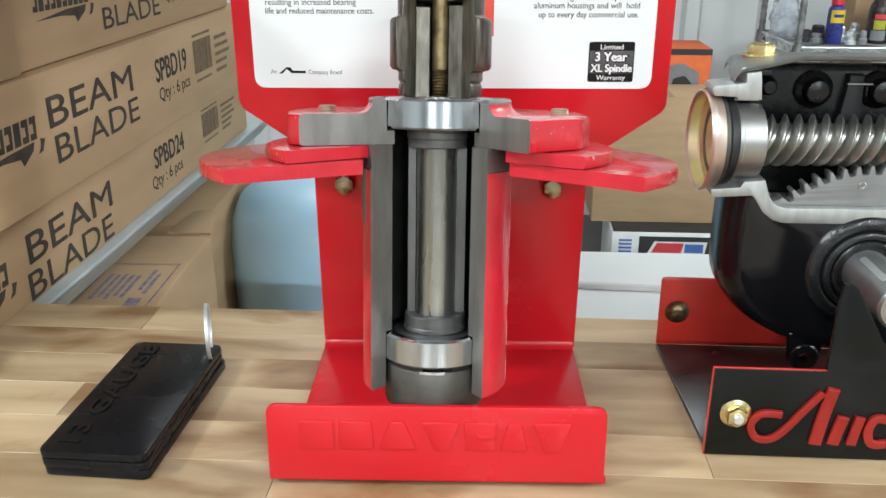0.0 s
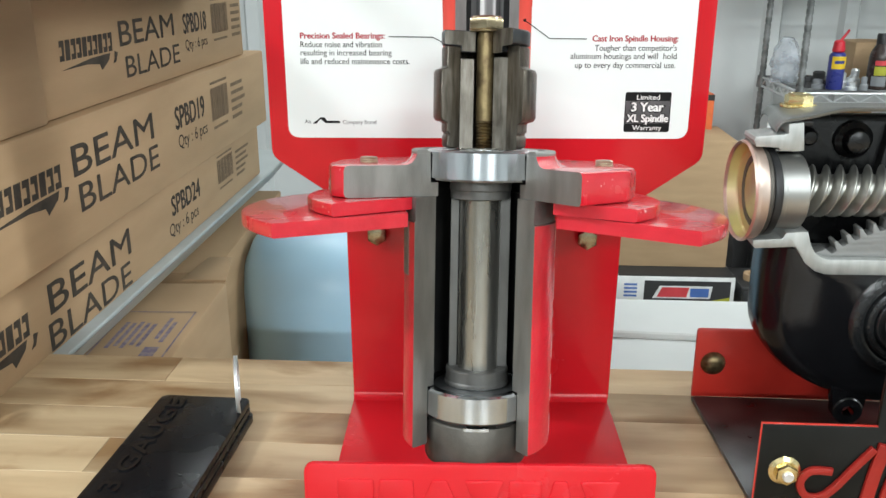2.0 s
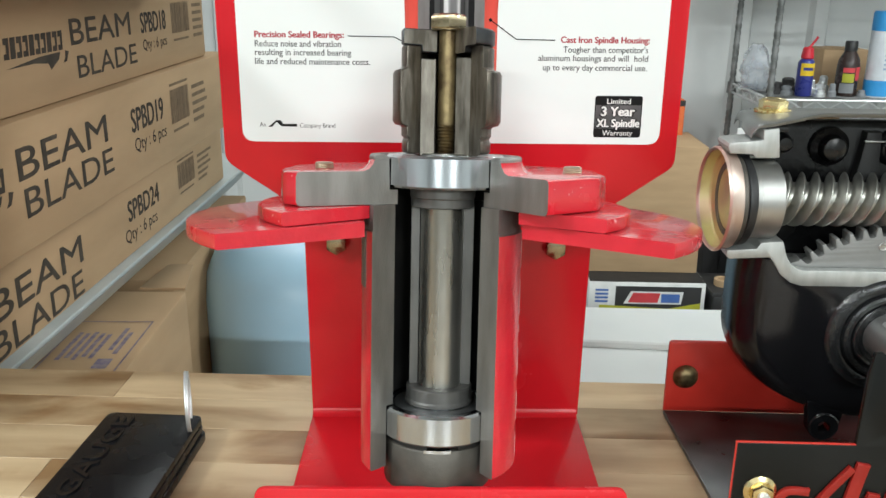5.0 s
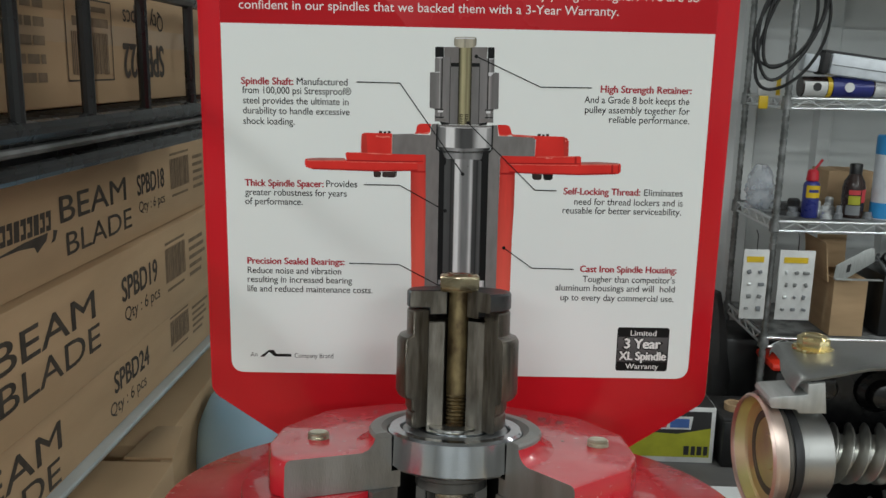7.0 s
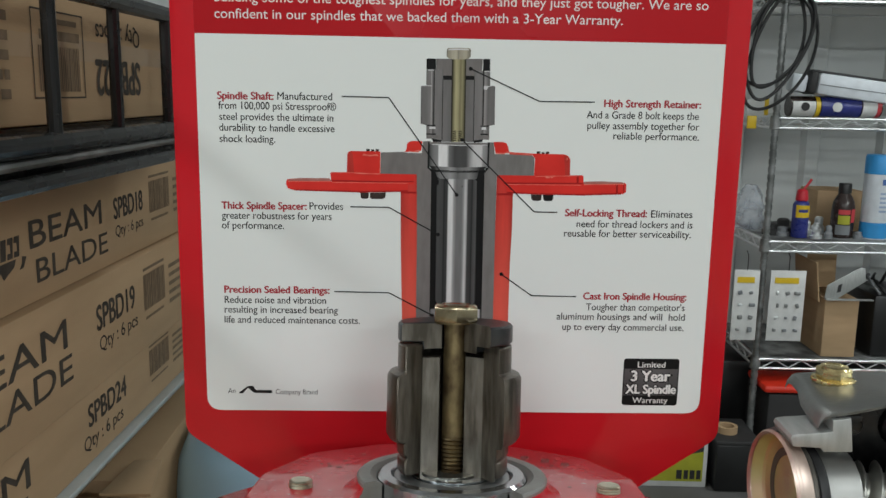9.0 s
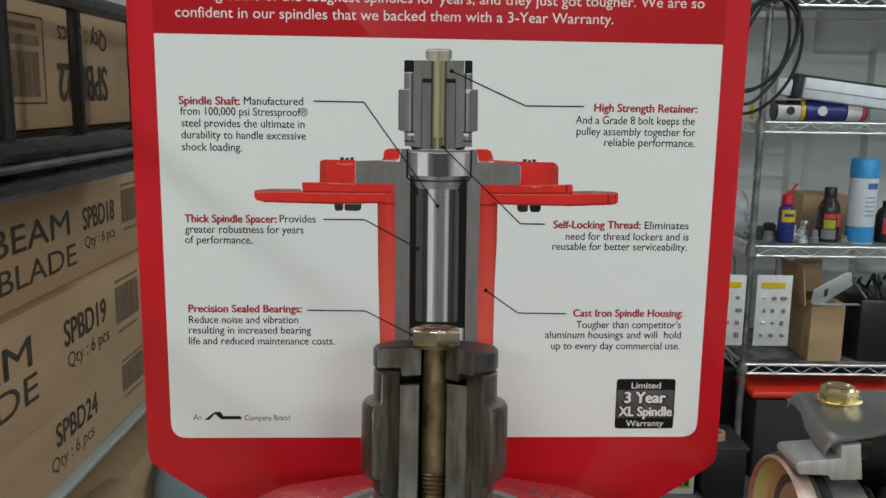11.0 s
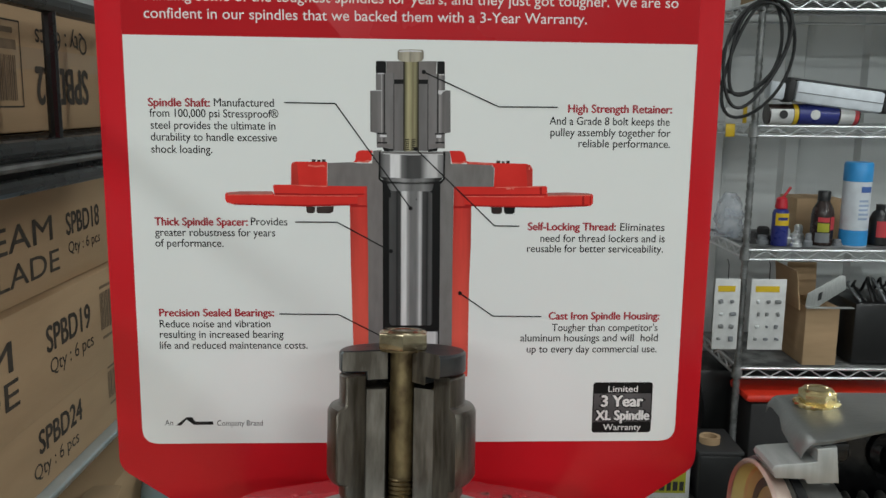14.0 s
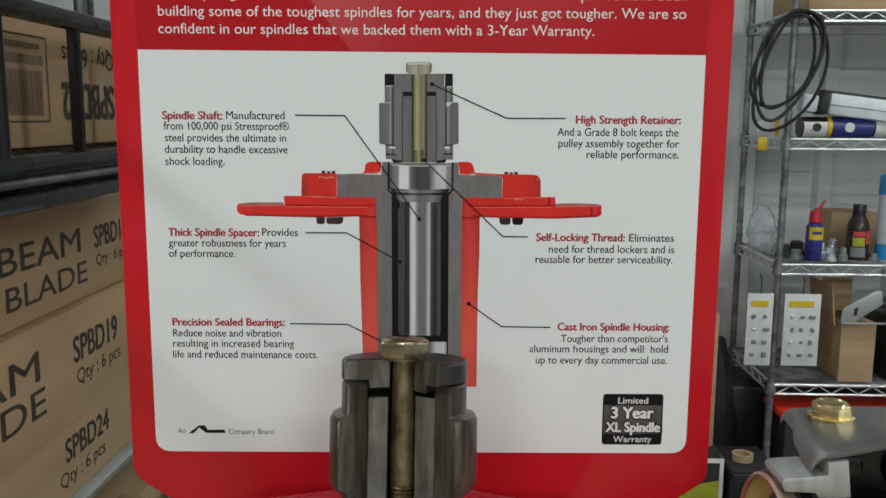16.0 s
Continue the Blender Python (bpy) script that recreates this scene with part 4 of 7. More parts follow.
    pic("picture_nut", [[(0.0473, 0.3392), (0.0533, 0.3393), (0.0531, 0.3366), (0.0520, 0.3357), (0.0485, 0.3357), (0.0477, 0.3366)]], P_DARK, 2)
    # leader lines
    def stroke(pts, w=0.00031):
        bm = bmesh.new()
        for a, b in zip(pts, pts[1:]):
            a, b = Vector(a), Vector(b)
            n = (b - a).normalized()
            n = Vector((-n.y, n.x)) * w
            sheet([a - n, b - n, b + n, a + n], bm)
        e = Vector(pts[-1])
        sheet([tuple(e + Vector((math.cos(i * 0.7854), math.sin(i * 0.7854))) * 0.0011) for i in range(8)], bm)
        printed("leader_line", bm, PRINT_BLACK, 12)
    for pts in ([(-0.0575, 0.3910), (-0.0323, 0.3908), (0.0054, 0.3385)], [(-0.0532, 0.3311), (-0.0320, 0.3311), (-0.0046, 0.3162)], [(-0.0622, 0.2830), (-0.0318, 0.2827), (-0.0071, 0.2698)], [(0.0794, 0.3901), (0.0495, 0.3900), (0.0117, 0.4067)], [(0.0615, 0.3295), (0.0486, 0.3296), (0.0079, 0.3686)], [(0.0743, 0.2816), (0.0487, 0.2819), (0.0313, 0.2941)]):
        stroke(pts)
    # badge
    badge = rounded(rect(0.1034, 0.1356, 0.2172, 0.2454), 0.0018, 3)
    printed("badge", sheet(badge), P_DARK, 2)
    printed("badge_band", sheet(rect(0.1040, 0.1350, 0.2232, 0.2392)), BADGE_GREY, 3)
    bm = letters("Limited", 0.1116, 0.2401, 0.0034, 0.0159, 0.012)
    letters("Warranty", 0.1096, 0.2186, 0.0034, 0.0205, 0.012, bm=bm)
    printed("badge_lettering", bm, PRINT_WHITE, 4)
    bm = letters("3 Year", 0.1079, 0.2316, 0.0068, 0.0232, 0.11)
    letters("XL Spindle", 0.1051, 0.2240, 0.0060, 0.0298, 0.11, bm=bm)
    printed("badge_title_outline", bm, P_DARK, 4)
    bm = letters("3 Year", 0.1083, 0.2320, 0.0061, 0.0222, 0.045)
    letters("XL Spindle", 0.1055, 0.2244, 0.0053, 0.0288, 0.045, bm=bm)
    printed("badge_title", bm, PRINT_WHITE, 5)

    # bolts through the back panel
    for x, z in ((-0.0735, 0.1405), (0.0815, 0.1380)):
        part("panel_bolt", hexhead(0.0078, 0, 0.006), ZINC_HEAD, root, "bronze hex bolt head", m=pose(x, 0.1078, z, 90, 0, 0))

    # the spindle, leaning back
    w = Vector((0.012, 0.165, 0.986)).normalized()
    u = (Vector((1, 0, 0)) - w * w.x).normalized()
    v = w.cross(u)
    M = Matrix(((u.x, v.x, w.x, -0.0003), (u.y, v.y, w.y, -0.0275), (u.z, v.z, w.z, 0.0958), (0, 0, 0, 1)))

    def arc(r, a0, a1, n):
        return [(r * math.cos(radians(a0 + (a1 - a0) * i / n)), r * math.sin(radians(a0 + (a1 - a0) * i / n))) for i in range(n + 1)]

    def resample(pts, n):
        pts = [Vector(p) for p in pts]
        d = [0.0]
        for a, b in zip(pts, pts[1:]):
            d.append(d[-1] + (b - a).length)
        out, k = [], 0
        for i in range(n + 1):
            t = d[-1] * i / n
            while k < len(pts) - 2 and d[k + 1] < t:
                k += 1
            f = (t - d[k]) / max(d[k + 1] - d[k], 1e-9)
            out.append(pts[k].lerp(pts[k + 1], min(max(f, 0), 1)))
        return out

    def strip(outer, inner, w0, w1, b, n=110):
        """A plate with its front sawn out, between an outer and an inner line; the sawn ends take the second material."""
        bm = bmesh.new()
        rings = []
        for o, i in zip(resample(outer, n), resample(inner, n)):
            t = (i - o).normalized() * b
            o1, o2 = o + t * 0.3, o + t
            rings.append([(i.x, i.y, w0), (o2.x, o2.y, w0), (o1.x, o1.y, w0 + b * 0.3), (o.x, o.y, w0 + b), (o.x, o.y, w1 - b), (o1.x, o1.y, w1 - b * 0.3), (o2.x, o2.y, w1), (i.x, i.y, w1)])
        quad_rings(bm, rings, capidx=1)
        return bm

    # the front is sawn out between two upright planes, given by a point and a direction
    CUT_R, CUT_L = ((0.0206, -0.0198), (0.549, -0.836)), ((-0.0258, -0.0120), (-0.899, -0.439))

    def on_cut(cut, r):
        """Where a circle of radius r about the axis meets a saw cut."""
        (px, py), (dx, dy) = cut
        n = math.hypot(dx, dy)
        dx, dy = dx / n, dy / n
        h = px * dx + py * dy
        t = -h + math.sqrt(max(h * h - (px * px + py * py - r * r), 0.0))
        return px + dx * t, py + dy * t

    def sectioned(profile, kinds=None, cuts=(CUT_R, CUT_L), n=72):
        """Turn a closed profile of (radius, height), all but the sawn-out front; kinds gives each profile edge its material, the sawn faces take material 1."""
        bm = bmesh.new()
        kinds = kinds or [0] * len(profile)
        ends = []
        for r, _ in profile:
            (xr, yr), (xl, yl) = on_cut(cuts[0], r), on_cut(cuts[1], r)
            ends.append((math.atan2(yr, xr), math.atan2(yl, xl) % (2 * math.pi)))
        rings = [[bm.verts.new((r * math.cos(e[0] + (e[1] - e[0]) * i / n), r * math.sin(e[0] + (e[1] - e[0]) * i / n), h)) for (r, h), e in zip(profile, ends)] for i in range(n + 1)]
        m = len(profile)
        for p, q in zip(rings, rings[1:]):
            for j in range(m):
                bm.faces.new((p[j], p[(j + 1) % m], q[(j + 1) % m], q[j])).material_index = kinds[j]
        for cap in (rings[0], rings[-1]):
            bm.faces.new(cap).material_index = 1
        return bm

    MB = M @ pose(-0.0012, 0, 0)
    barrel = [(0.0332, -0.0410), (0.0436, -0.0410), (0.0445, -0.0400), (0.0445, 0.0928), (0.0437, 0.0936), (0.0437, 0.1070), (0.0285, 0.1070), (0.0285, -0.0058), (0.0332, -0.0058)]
    h = part("spindle_housing", sectioned(barrel, [1, 0, 0, 1, 3, 3, 2, 2, 2], (CUT_R, ((-0.0258, -0.0120), (-0.0117, -0.0120)))), [RED_CAST, IRON_CUT, IRON_IN_SHADE, CASE_SKIN], root, "red painted cast iron housing with bare cut faces", m=MB)
    rng = random.Random(5)
    pos = -0.038
    while pos < 0.088:
        l = 0.004 + 0.016 * rng.random()
        c, sn = math.cos(radians(-7)), math.sin(radians(-7))
        part("paint_chip", tube([(0.0445 * c, 0.0445 * sn, pos), (0.04455 * c, 0.04455 * sn, pos + l * 0.5), (0.0445 * c, 0.0445 * sn, min(pos + l, 0.09))], 0.00022, 6), PRIMER, h, "chipped paint edge")
        pos += l + 0.002 + 0.008 * rng.random()
    part("bare_patch", lathe([(0.0443, 0.0610), (0.0448, 0.0616), (0.0448, 0.0926), (0.0443, 0.0932)], 16, 166, 203), [CASE_SKIN, CASE_SKIN], h, "bare brown patch of the casting")
    # flange and collar, one casting with the barrel
    flange = [(0.0490, -0.0630), (0.0790, -0.0345), (0.0872, -0.0120), (0.0885, 0.0280), (0.0720, 0.0640), (0.0340, 0.0880), (-0.0340, 0.0880), (-0.0710, 0.0660), (-0.0890, 0.0260), (-0.0900, -0.0060), (-0.0850, -0.0300), (-0.0770, -0.0370)]
    flange = rounded(flange, [0, 0.005, 0.010, 0.012, 0.014, 0.016, 0.016, 0.014, 0.012, 0.010, 0.006, 0], 5)
    (rx, ry), (lx, ly) = on_cut(CUT_R, 0.0440), on_cut(CUT_L, 0.0440)
    ra, la = math.degrees(math.atan2(ry, rx)), math.degrees(math.atan2(ly, lx)) % 360
    part("housing_flange", strip(flange, arc(0.0440, ra, la, 60), 0.1072, 0.1250, 0.0024, 130), [RED_GLARED, IRON_CUT], root, "red cast flange with glare painted on top and bare cut faces", m=M)
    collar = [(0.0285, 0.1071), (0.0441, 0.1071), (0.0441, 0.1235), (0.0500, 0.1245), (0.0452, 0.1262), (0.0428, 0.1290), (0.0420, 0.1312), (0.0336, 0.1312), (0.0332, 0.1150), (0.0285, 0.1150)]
    part("housing_collar", sectioned(collar, [1, 0, 0, 0, 0, 0, 1, 2, 2, 2]), [RED_GLARED, IRON_CUT, IRON_IN_SHADE], root, "red collar worn to bare metal", m=M)
    rim = [(0.0334, 0.1313), (0.0421, 0.1313), (0.0421, 0.1326), (0.0413, 0.1336), (0.0362, 0.1338), (0.0352, 0.1331), (0.0340, 0.1328), (0.0334, 0.1322)]
    part("collar_rim", sectioned(rim), [RIM_BARE, IRON_CUT], root, "bare machined rim", m=M)
    rng = random.Random(8)
    for k in range(26):
        a = radians(rng.uniform(8, 172))
        r = rng.uniform(0.052, 0.078)
        if abs(abs(r * math.cos(a)) - 0.068) < 0.010 and r * math.sin(a) < 0.016:
            continue
        q = rng.uniform(0.0006, 0.0021)
        pts = [(q * rng.uniform(0.5, 1.0) * math.cos(i * 0.7854), 0.8 * q * rng.uniform(0.5, 1.0) * math.sin(i * 0.7854)) for i in range(8)]
        part("casting_mark", prism(pts, 0.12495, 0.12512, "xy", 0.0), CAST_MARK, root, "dark chip in the paint", m=M @ pose(r * math.cos(a), r * math.sin(a), 0, 0, 0, 360 * rng.random()))
    for x, y in ((0.0500, 0.0570), (0.0590, 0.0500), (0.0400, 0.0620)):
        part("casting_mark", lathe([(0.0015, 0.1248), (0.0024, 0.1248), (0.0021, 0.1253), (0.0017, 0.1253)], 16), CAST_MARK, root, "small cast ring mark", m=M @ pose(x, y, 0))
    part("mounting_ring", strip(arc(0.1020, -40.5, 218.5, 90), [(0.0380, -0.0345)] + arc(0.0500, -38, 204, 40) + [(-0.0405, -0.0195)], 0.0999, 0.1068, 0.0014, 130), [RED_GLARED, RED_CAST], root, m=M)
    part("deck_plate", strip(arc(0.1385, -41.3, 220.4, 110), [(0.0405, -0.0310)] + arc(0.0520, -34, 216, 60) + [(-0.0418, -0.0350)], 0.0918, 0.0994, 0.0012, 150), [RED_GLARED, RED_CAST], root, "red round deck plate with painted top glare and sawn-out front", m=M)
    for x, y in ((-0.0675, 0.004), (0.0712, 0.004)):
        part("flange_bolt", lathe([(0, 0.1215), (0.0050, 0.1246), (0.0054, 0.1252), (0.0049, 0.1258), (0.0054, 0.1264), (0.0049, 0.1270), (0.0053, 0.1276), (0.0044, 0.1284), (0, 0.1284)], 24, closed_profile=False), PALE_ZINC, root, "pale zinc threaded bolt end", m=M @ pose(x, y, 0))
    # bearings
    def bearing(w0, w1, m):
        c = 0.0013
        b = part("bearing", lathe([(0.0272, w0), (0.0330 - c, w0), (0.0330, w0 + c), (0.0330, w1 - c), (0.0330 - c, w1), (0.0272, w1), (0.0266, w1 - 0.001), (0.0266, w0 + 0.001)], 96), STEEL, root, "bright ground steel ball bearing", m=m)
        part("seal", lathe([(0.0165, w0 + 0.0010), (0.0268, w0 + 0.0010), (0.0268, w1 - 0.0016), (0.0165, w1 - 0.0016)], 72), RUBBER, b, "black rubber seal")
        part("shield", lathe([(0.0182, w0 + 0.0006), (0.0256, w0 + 0.0006), (0.0256, w1 - 0.0010), (0.0246, w1 - 0.0005), (0.0182, w1 - 0.0008)], 72), SHIELD, b, "grey steel bearing shield")
        part("inner_race", lathe([(0.0126, w0), (0.0176, w0), (0.0176, w1), (0.0126, w1)], 56), STEEL, b)
    bearing(-0.0236, -0.0064, MB)
    bearing(0.1165, 0.1338, M)
    shaft = [(0, -0.046), (0.0120, -0.046), (0.0120, 0.1060), (0.0124, 0.108), (0.0124, 0.1345), (0, 0.1345)]
    part("shaft", lathe(shaft, 56, closed_profile=False), STEEL_SHAFT, root, "turned steel spindle shaft", m=MB)
    part("spacer", eased(lathe([(0.0122, 0.0030), (0.0174, 0.0030), (0.0174, 0.1055), (0.0122, 0.1055)], 40, -4, 184), 0.0003), [IRON_IN_SHADE, SPACER_CUT], root, "spacer tube with a milled window", m=MB)
    part("spacer_head", lathe([(0.0120, 0.1050), (0.0168, 0.1050), (0.0176, 0.1056), (0.0176, 0.1100), (0.0182, 0.1106), (0.0182, 0.1163), (0.0120, 0.1163)], 56), SPACER_CUT, root, m=MB)
    part("spacer_foot", lathe([(0.0120, -0.0063), (0.0195, -0.0063), (0.0195, -0.0046), (0.0188, -0.0036), (0.0188, 0.0026), (0.0182, 0.0033), (0.0120, 0.0033)], 56), SPACER_CUT, root, m=MB)
    cap = lathe([(0.0150, -0.0262), (0.0290, -0.0262), (0.0302, -0.0266), (0.0308, -0.0276), (0.0310, -0.0500), (0.0304, -0.0520), (0.0, -0.0520)], 72, closed_profile=False)
    part("bottom_cap", cap, CAP_STEEL, root, "oiled grey steel end cap", m=MB)
    part("retaining_ring", lathe([(0.022, -0.0262), (0.0296, -0.0262), (0.0296, -0.0237), (0.022, -0.0237)], 56, -68, 258), [IRON_IN_SHADE, IRON_IN_SHADE], root, m=MB)
    part("circlip_lug", lathe([(0.0285, -0.0276), (0.0311, -0.0276), (0.0311, -0.0258), (0.0285, -0.0258)], 14, 255, 283), [STEEL, STEEL], root, "bright retaining ring ends", m=MB)
    # pulley hub, cut open
    hub = [(0.0152, 0.1345), (0.0225, 0.1345), (0.0244, 0.1355), (0.0244, 0.1415), (0.0232, 0.1425), (0.0248, 0.1440), (0.0248, 0.1490), (0.0285, 0.1500), (0.0297, 0.1520), (0.0297, 0.1770), (0.0287, 0.1788), (0.0252, 0.1800), (0.0252, 0.1915), (0.0152, 0.1915)]
    p = part("pulley_hub", eased(sectioned(hub, None, (((0.0126, -0.0085), (0.0075, -0.0134)), ((-0.0141, -0.0057), (-0.0105, -0.0109))), 56), 0.0006), [HUB_STEEL, HUB_CUT], root, "sectioned steel pulley hub", m=M)
    part("hub_sleeve", eased(sectioned([(0.0062, 0.1330), (0.0149, 0.1330), (0.0149, 0.1855), (0.0062, 0.1855)], None, (((0.0050, -0.0035), (0.0075, -0.0046)), ((-0.0054, -0.0008), (-0.0081, -0.0015))), 40), 0.0005), [HUB_STEEL, HUB_CUT], p, "sectioned inner sleeve")
    ret = [(0.0058, 0.1888), (0.0147, 0.1888), (0.0150, 0.1922), (0.0250, 0.1925), (0.0254, 0.1932), (0.0254, 0.1998), (0.0245, 0.2008), (0.0058, 0.2008)]
    part("retainer", eased(sectioned(ret, None, (((0.0041, -0.0042), (0.0097, -0.0171)), ((-0.0059, -0.0015), (-0.0180, -0.0070))), 56), 0.0005), [RETAINER_DARK, HUB_CUT], root, "sectioned dark steel retainer washer", m=M)
    bolt = part("pulley_bolt", hexhead(0.0108, 0.2012, 0.2078), ZINC_HEAD, root, "plated grade eight hex bolt", m=M)
    part("crown", lathe([(0.0095, 0.2074), (0.0094, 0.2080), (0.0084, 0.2089), (0.0060, 0.2089), (0.0054, 0.2085), (0, 0.2085)], 32, closed_profile=False), ZINC_HEAD, bolt)
    part("bolt_washer", lathe([(0.0045, 0.2004), (0.0094, 0.2004), (0.0094, 0.2013), (0.0045, 0.2013)], 32), BRONZE, bolt)
    part("shank", lathe([(0, 0.1500), (0.0050, 0.1500), (0.0051, 0.1520), (0.0051, 0.2012), (0, 0.2012)], 28, closed_profile=False), BRONZE, bolt)
    th = [(0, 0.1335)]
    for i in range(9):
        th += [(0.0044, 0.1338 + i * 0.0018), (0.0052, 0.1347 + i * 0.0018)]
    th += [(0.0044, 0.1502), (0, 0.1502)]
    part("thread", lathe(th, 28, closed_profile=False), BRONZE, bolt)


spindle_display()


# ---- the gearbox display ----
def gearbox_display():
    root = thing("gearbox_display_stand", pose(0.139, 0.484, 0.9), "cutaway worm gearbox on a black and red bent steel stand", "display stand")
    CX, CZ = 0.114, 0.094
    part("base_plate", prism([(-0.0065, 0.1465), (0.0015, 0.0), (0.235, 0.0), (0.243, 0.1465)], 0.0005, 0.0042, "xy", 0.0008), BLACK_DUSTY, root, "dusty black base plate")
    back = rounded(rect(-0.0065, 0.243, 0.004, 0.062), [0, 0, 0.003, 0.003], 3)
    part("back_flange", prism(back, 0.1465, 0.1500, "xz", 0.0008), ORANGE_RED, root, "orange red painted back flange")
    notch = [(CX + 0.0185 * math.cos(radians(a)), CZ + 0.002 + 0.0185 * math.sin(radians(a))) for a in range(-20, -161, -14)]
    front = [(0.0, 0.0005), (0.236, 0.0005), (0.236, 0.064), (0.147, 0.064), (0.1455, 0.110), (0.141, 0.122), (0.136, 0.120)] + notch + [(0.0785, 0.120), (0.0745, 0.1228), (0.0705, 0.1225), (0.0685, 0.110), (0.0685, 0.064), (0.0, 0.064)]
    part("front_plate", prism(front, -0.0015, 0.002, "xz", 0.0007), BLACK_POWDER, root, "black front plate with a shaft cradle")
    part("front_plate_edge", prism([(-0.0006, 0.0005), (-0.0006, 0.0646), (0.0692, 0.0646), (0.0692, 0.0636), (0.0006, 0.0636), (0.0006, 0.0005)], -0.0012, 0.0004, "xz", 0.0002), ORANGE_RED, root, "orange red painted plate edge")
    # raised script mark as plain shapes
    bm = bmesh.new()
    def ribbon(pts, w, d0=-0.0045, d1=-0.0014):
        pts = smooth_path([(p[0], p[1], 0) for p in pts], 5)
        l, r = [], []
        for i, q in enumerate(pts):
            t = (pts[min(i + 1, len(pts) - 1)] - pts[max(i - 1, 0)]).normalized()
            n = Vector((-t.y, t.x, 0)) * w / 2
            l.append(tuple((q + n).xy))
            r.append(tuple((q - n).xy))
        prism(l + r[::-1], d0, d1, "xz", 0.0006, bm)
    ribbon([(0.045, 0.0330), (0.032, 0.0330), (0.0265, 0.0245), (0.031, 0.0155), (0.040, 0.0150), (0.048, 0.0220), (0.058, 0.0365), (0.068, 0.0500)], 0.0048)
    ribbon([(0.0740, 0.0530), (0.0705, 0.0330), (0.0680, 0.0120)], 0.0078)
    ribbon([(0.0830, 0.0330), (0.0805, 0.0210), (0.0790, 0.0125)], 0.0075)
    ribbon([(0.0935, 0.0330), (0.0915, 0.0210), (0.0905, 0.0125)], 0.0062)
    ribbon([(0.1120, 0.0310), (0.1030, 0.0320), (0.0995, 0.0230), (0.1030, 0.0140), (0.1120, 0.0140)], 0.0056)
    ribbon([(0.1235, 0.0330), (0.1215, 0.0210), (0.1200, 0.0125)], 0.0075)
    ribbon([(0.1335, 0.0320), (0.1320, 0.0210), (0.1310, 0.0125)], 0.0062)
    ribbon([(0.1480, 0.0310), (0.1410, 0.0290), (0.1450, 0.0200), (0.1400, 0.0130)], 0.0050)
    part("raised_mark", bm, MARK_RED, root, "raised red script mark on the plate")
    nut = part("flange_nut", lathe([(0.004, 0), (0.0095, 0), (0.0098, 0.0012), (0.0075, 0.003), (0.004, 0.003)], 32), GOLD, root, "yellow zinc flange nut", m=pose(0.0163, -0.0015, 0.0325, 90, 0, 0))
    part("hexagon", hexhead(0.0068, 0.002, 0.0075), GOLD, nut)
    part("bolt_end", lathe([(0, 0.004), (0.0034, 0.004), (0.0034, 0.0092), (0.0028, 0.0100), (0, 0.0100)], 20, closed_profile=False), CHROME, nut)
    part("back_bolt", lathe([(0, 0), (0.0094, 0), (0.0096, 0.0008), (0.0092, 0.0016), (0.0084, 0.0032), (0.0064, 0.0050), (0.0035, 0.0060), (0, 0.0062)], 32, closed_profile=False), BRONZE, root, "worn zinc domed bolt head", m=pose(0.0075, 0.1463, 0.0335, 90, 0, 0))

    # gear case: lower drum with hub and lug
    body = [(0.0180, 0.1520), (0.0172, 0.1345), (0.0172, 0.118)] + [(CX + 0.0965 * math.cos(radians(a)), 0.102 + 0.0670 * math.sin(radians(a))) for a in range(184, 357, 7)] + [(0.215, 0.118), (0.216, 0.1350), (0.0545, 0.1350), (0.0470, 0.1372), (0.0400, 0.1426), (0.0355, 0.1494), (0.0325, 0.1520)]
    bm = bmesh.new()
    rings = []
    for k in range(9):
        turn = radians(90 * k / 8)
        d, depth = 0.017 * (1 - math.sin(turn)), 0.0742 + 0.026 * (1 - math.cos(turn))
        row = []
        for x, z in body:
            if z > 0.1351:
                x += min(d, 0.010) if x < 0.025 else 0.0
            else:
                x += d * max(-1.0, min(1.0, (CX - x) / 0.085))
                z += 0.6 * d * max(0.0, min(1.0, (0.128 - z) / 0.06))
            row.append((x, depth, z))
        rings.append(row)
    rings.append([(x, 0.112, z) for x, z in body])
    quad_rings(bm, rings)
    part("gear_case", bm, BLACK_GLOSS, root, "gloss black gear case")
    part("case_lug", lathe([(0.0042, 0.0735), (0.0092, 0.0735), (0.0102, 0.0745), (0.0102, 0.0830), (0.0042, 0.0830)], 32, axis="y"), BLACK_GLOSS, root, "black lug with an eye", m=pose(0.0834, 0, 0.0335))
    part("case_lug", prism([(0.0732, 0.0335), (0.0700, 0.0520), (0.0960, 0.0520), (0.0936, 0.0335), (0.0905, 0.0410), (0.0834, 0.0440), (0.0763, 0.0410)], 0.0748, 0.0826, "xz", 0.0006), BLACK_GLOSS, root)
    HX, HZ = 0.1135, 0.1015
    hub = [(0.0, 0.0760), (0.0400, 0.0760), (0.0392, 0.0742), (0.0378, 0.0722), (0.0355, 0.0708), (0.0325, 0.0704), (0.0305, 0.0712), (0.0296, 0.0730), (0.0290, 0.0722), (0.0284, 0.0700), (0.0268, 0.0690), (0.0246, 0.0692), (0.0238, 0.0702), (0.0232, 0.0722), (0.0226, 0.0704), (0.0214, 0.0694), (0.0196, 0.0698), (0.0186, 0.0716), (0.0160, 0.0722), (0.0, 0.0722)]
    part("hub", lathe(hub, 72, axis="y", closed_profile=False), BLACK_HUB, root, "stepped black bearing hub", m=pose(HX, 0, HZ))
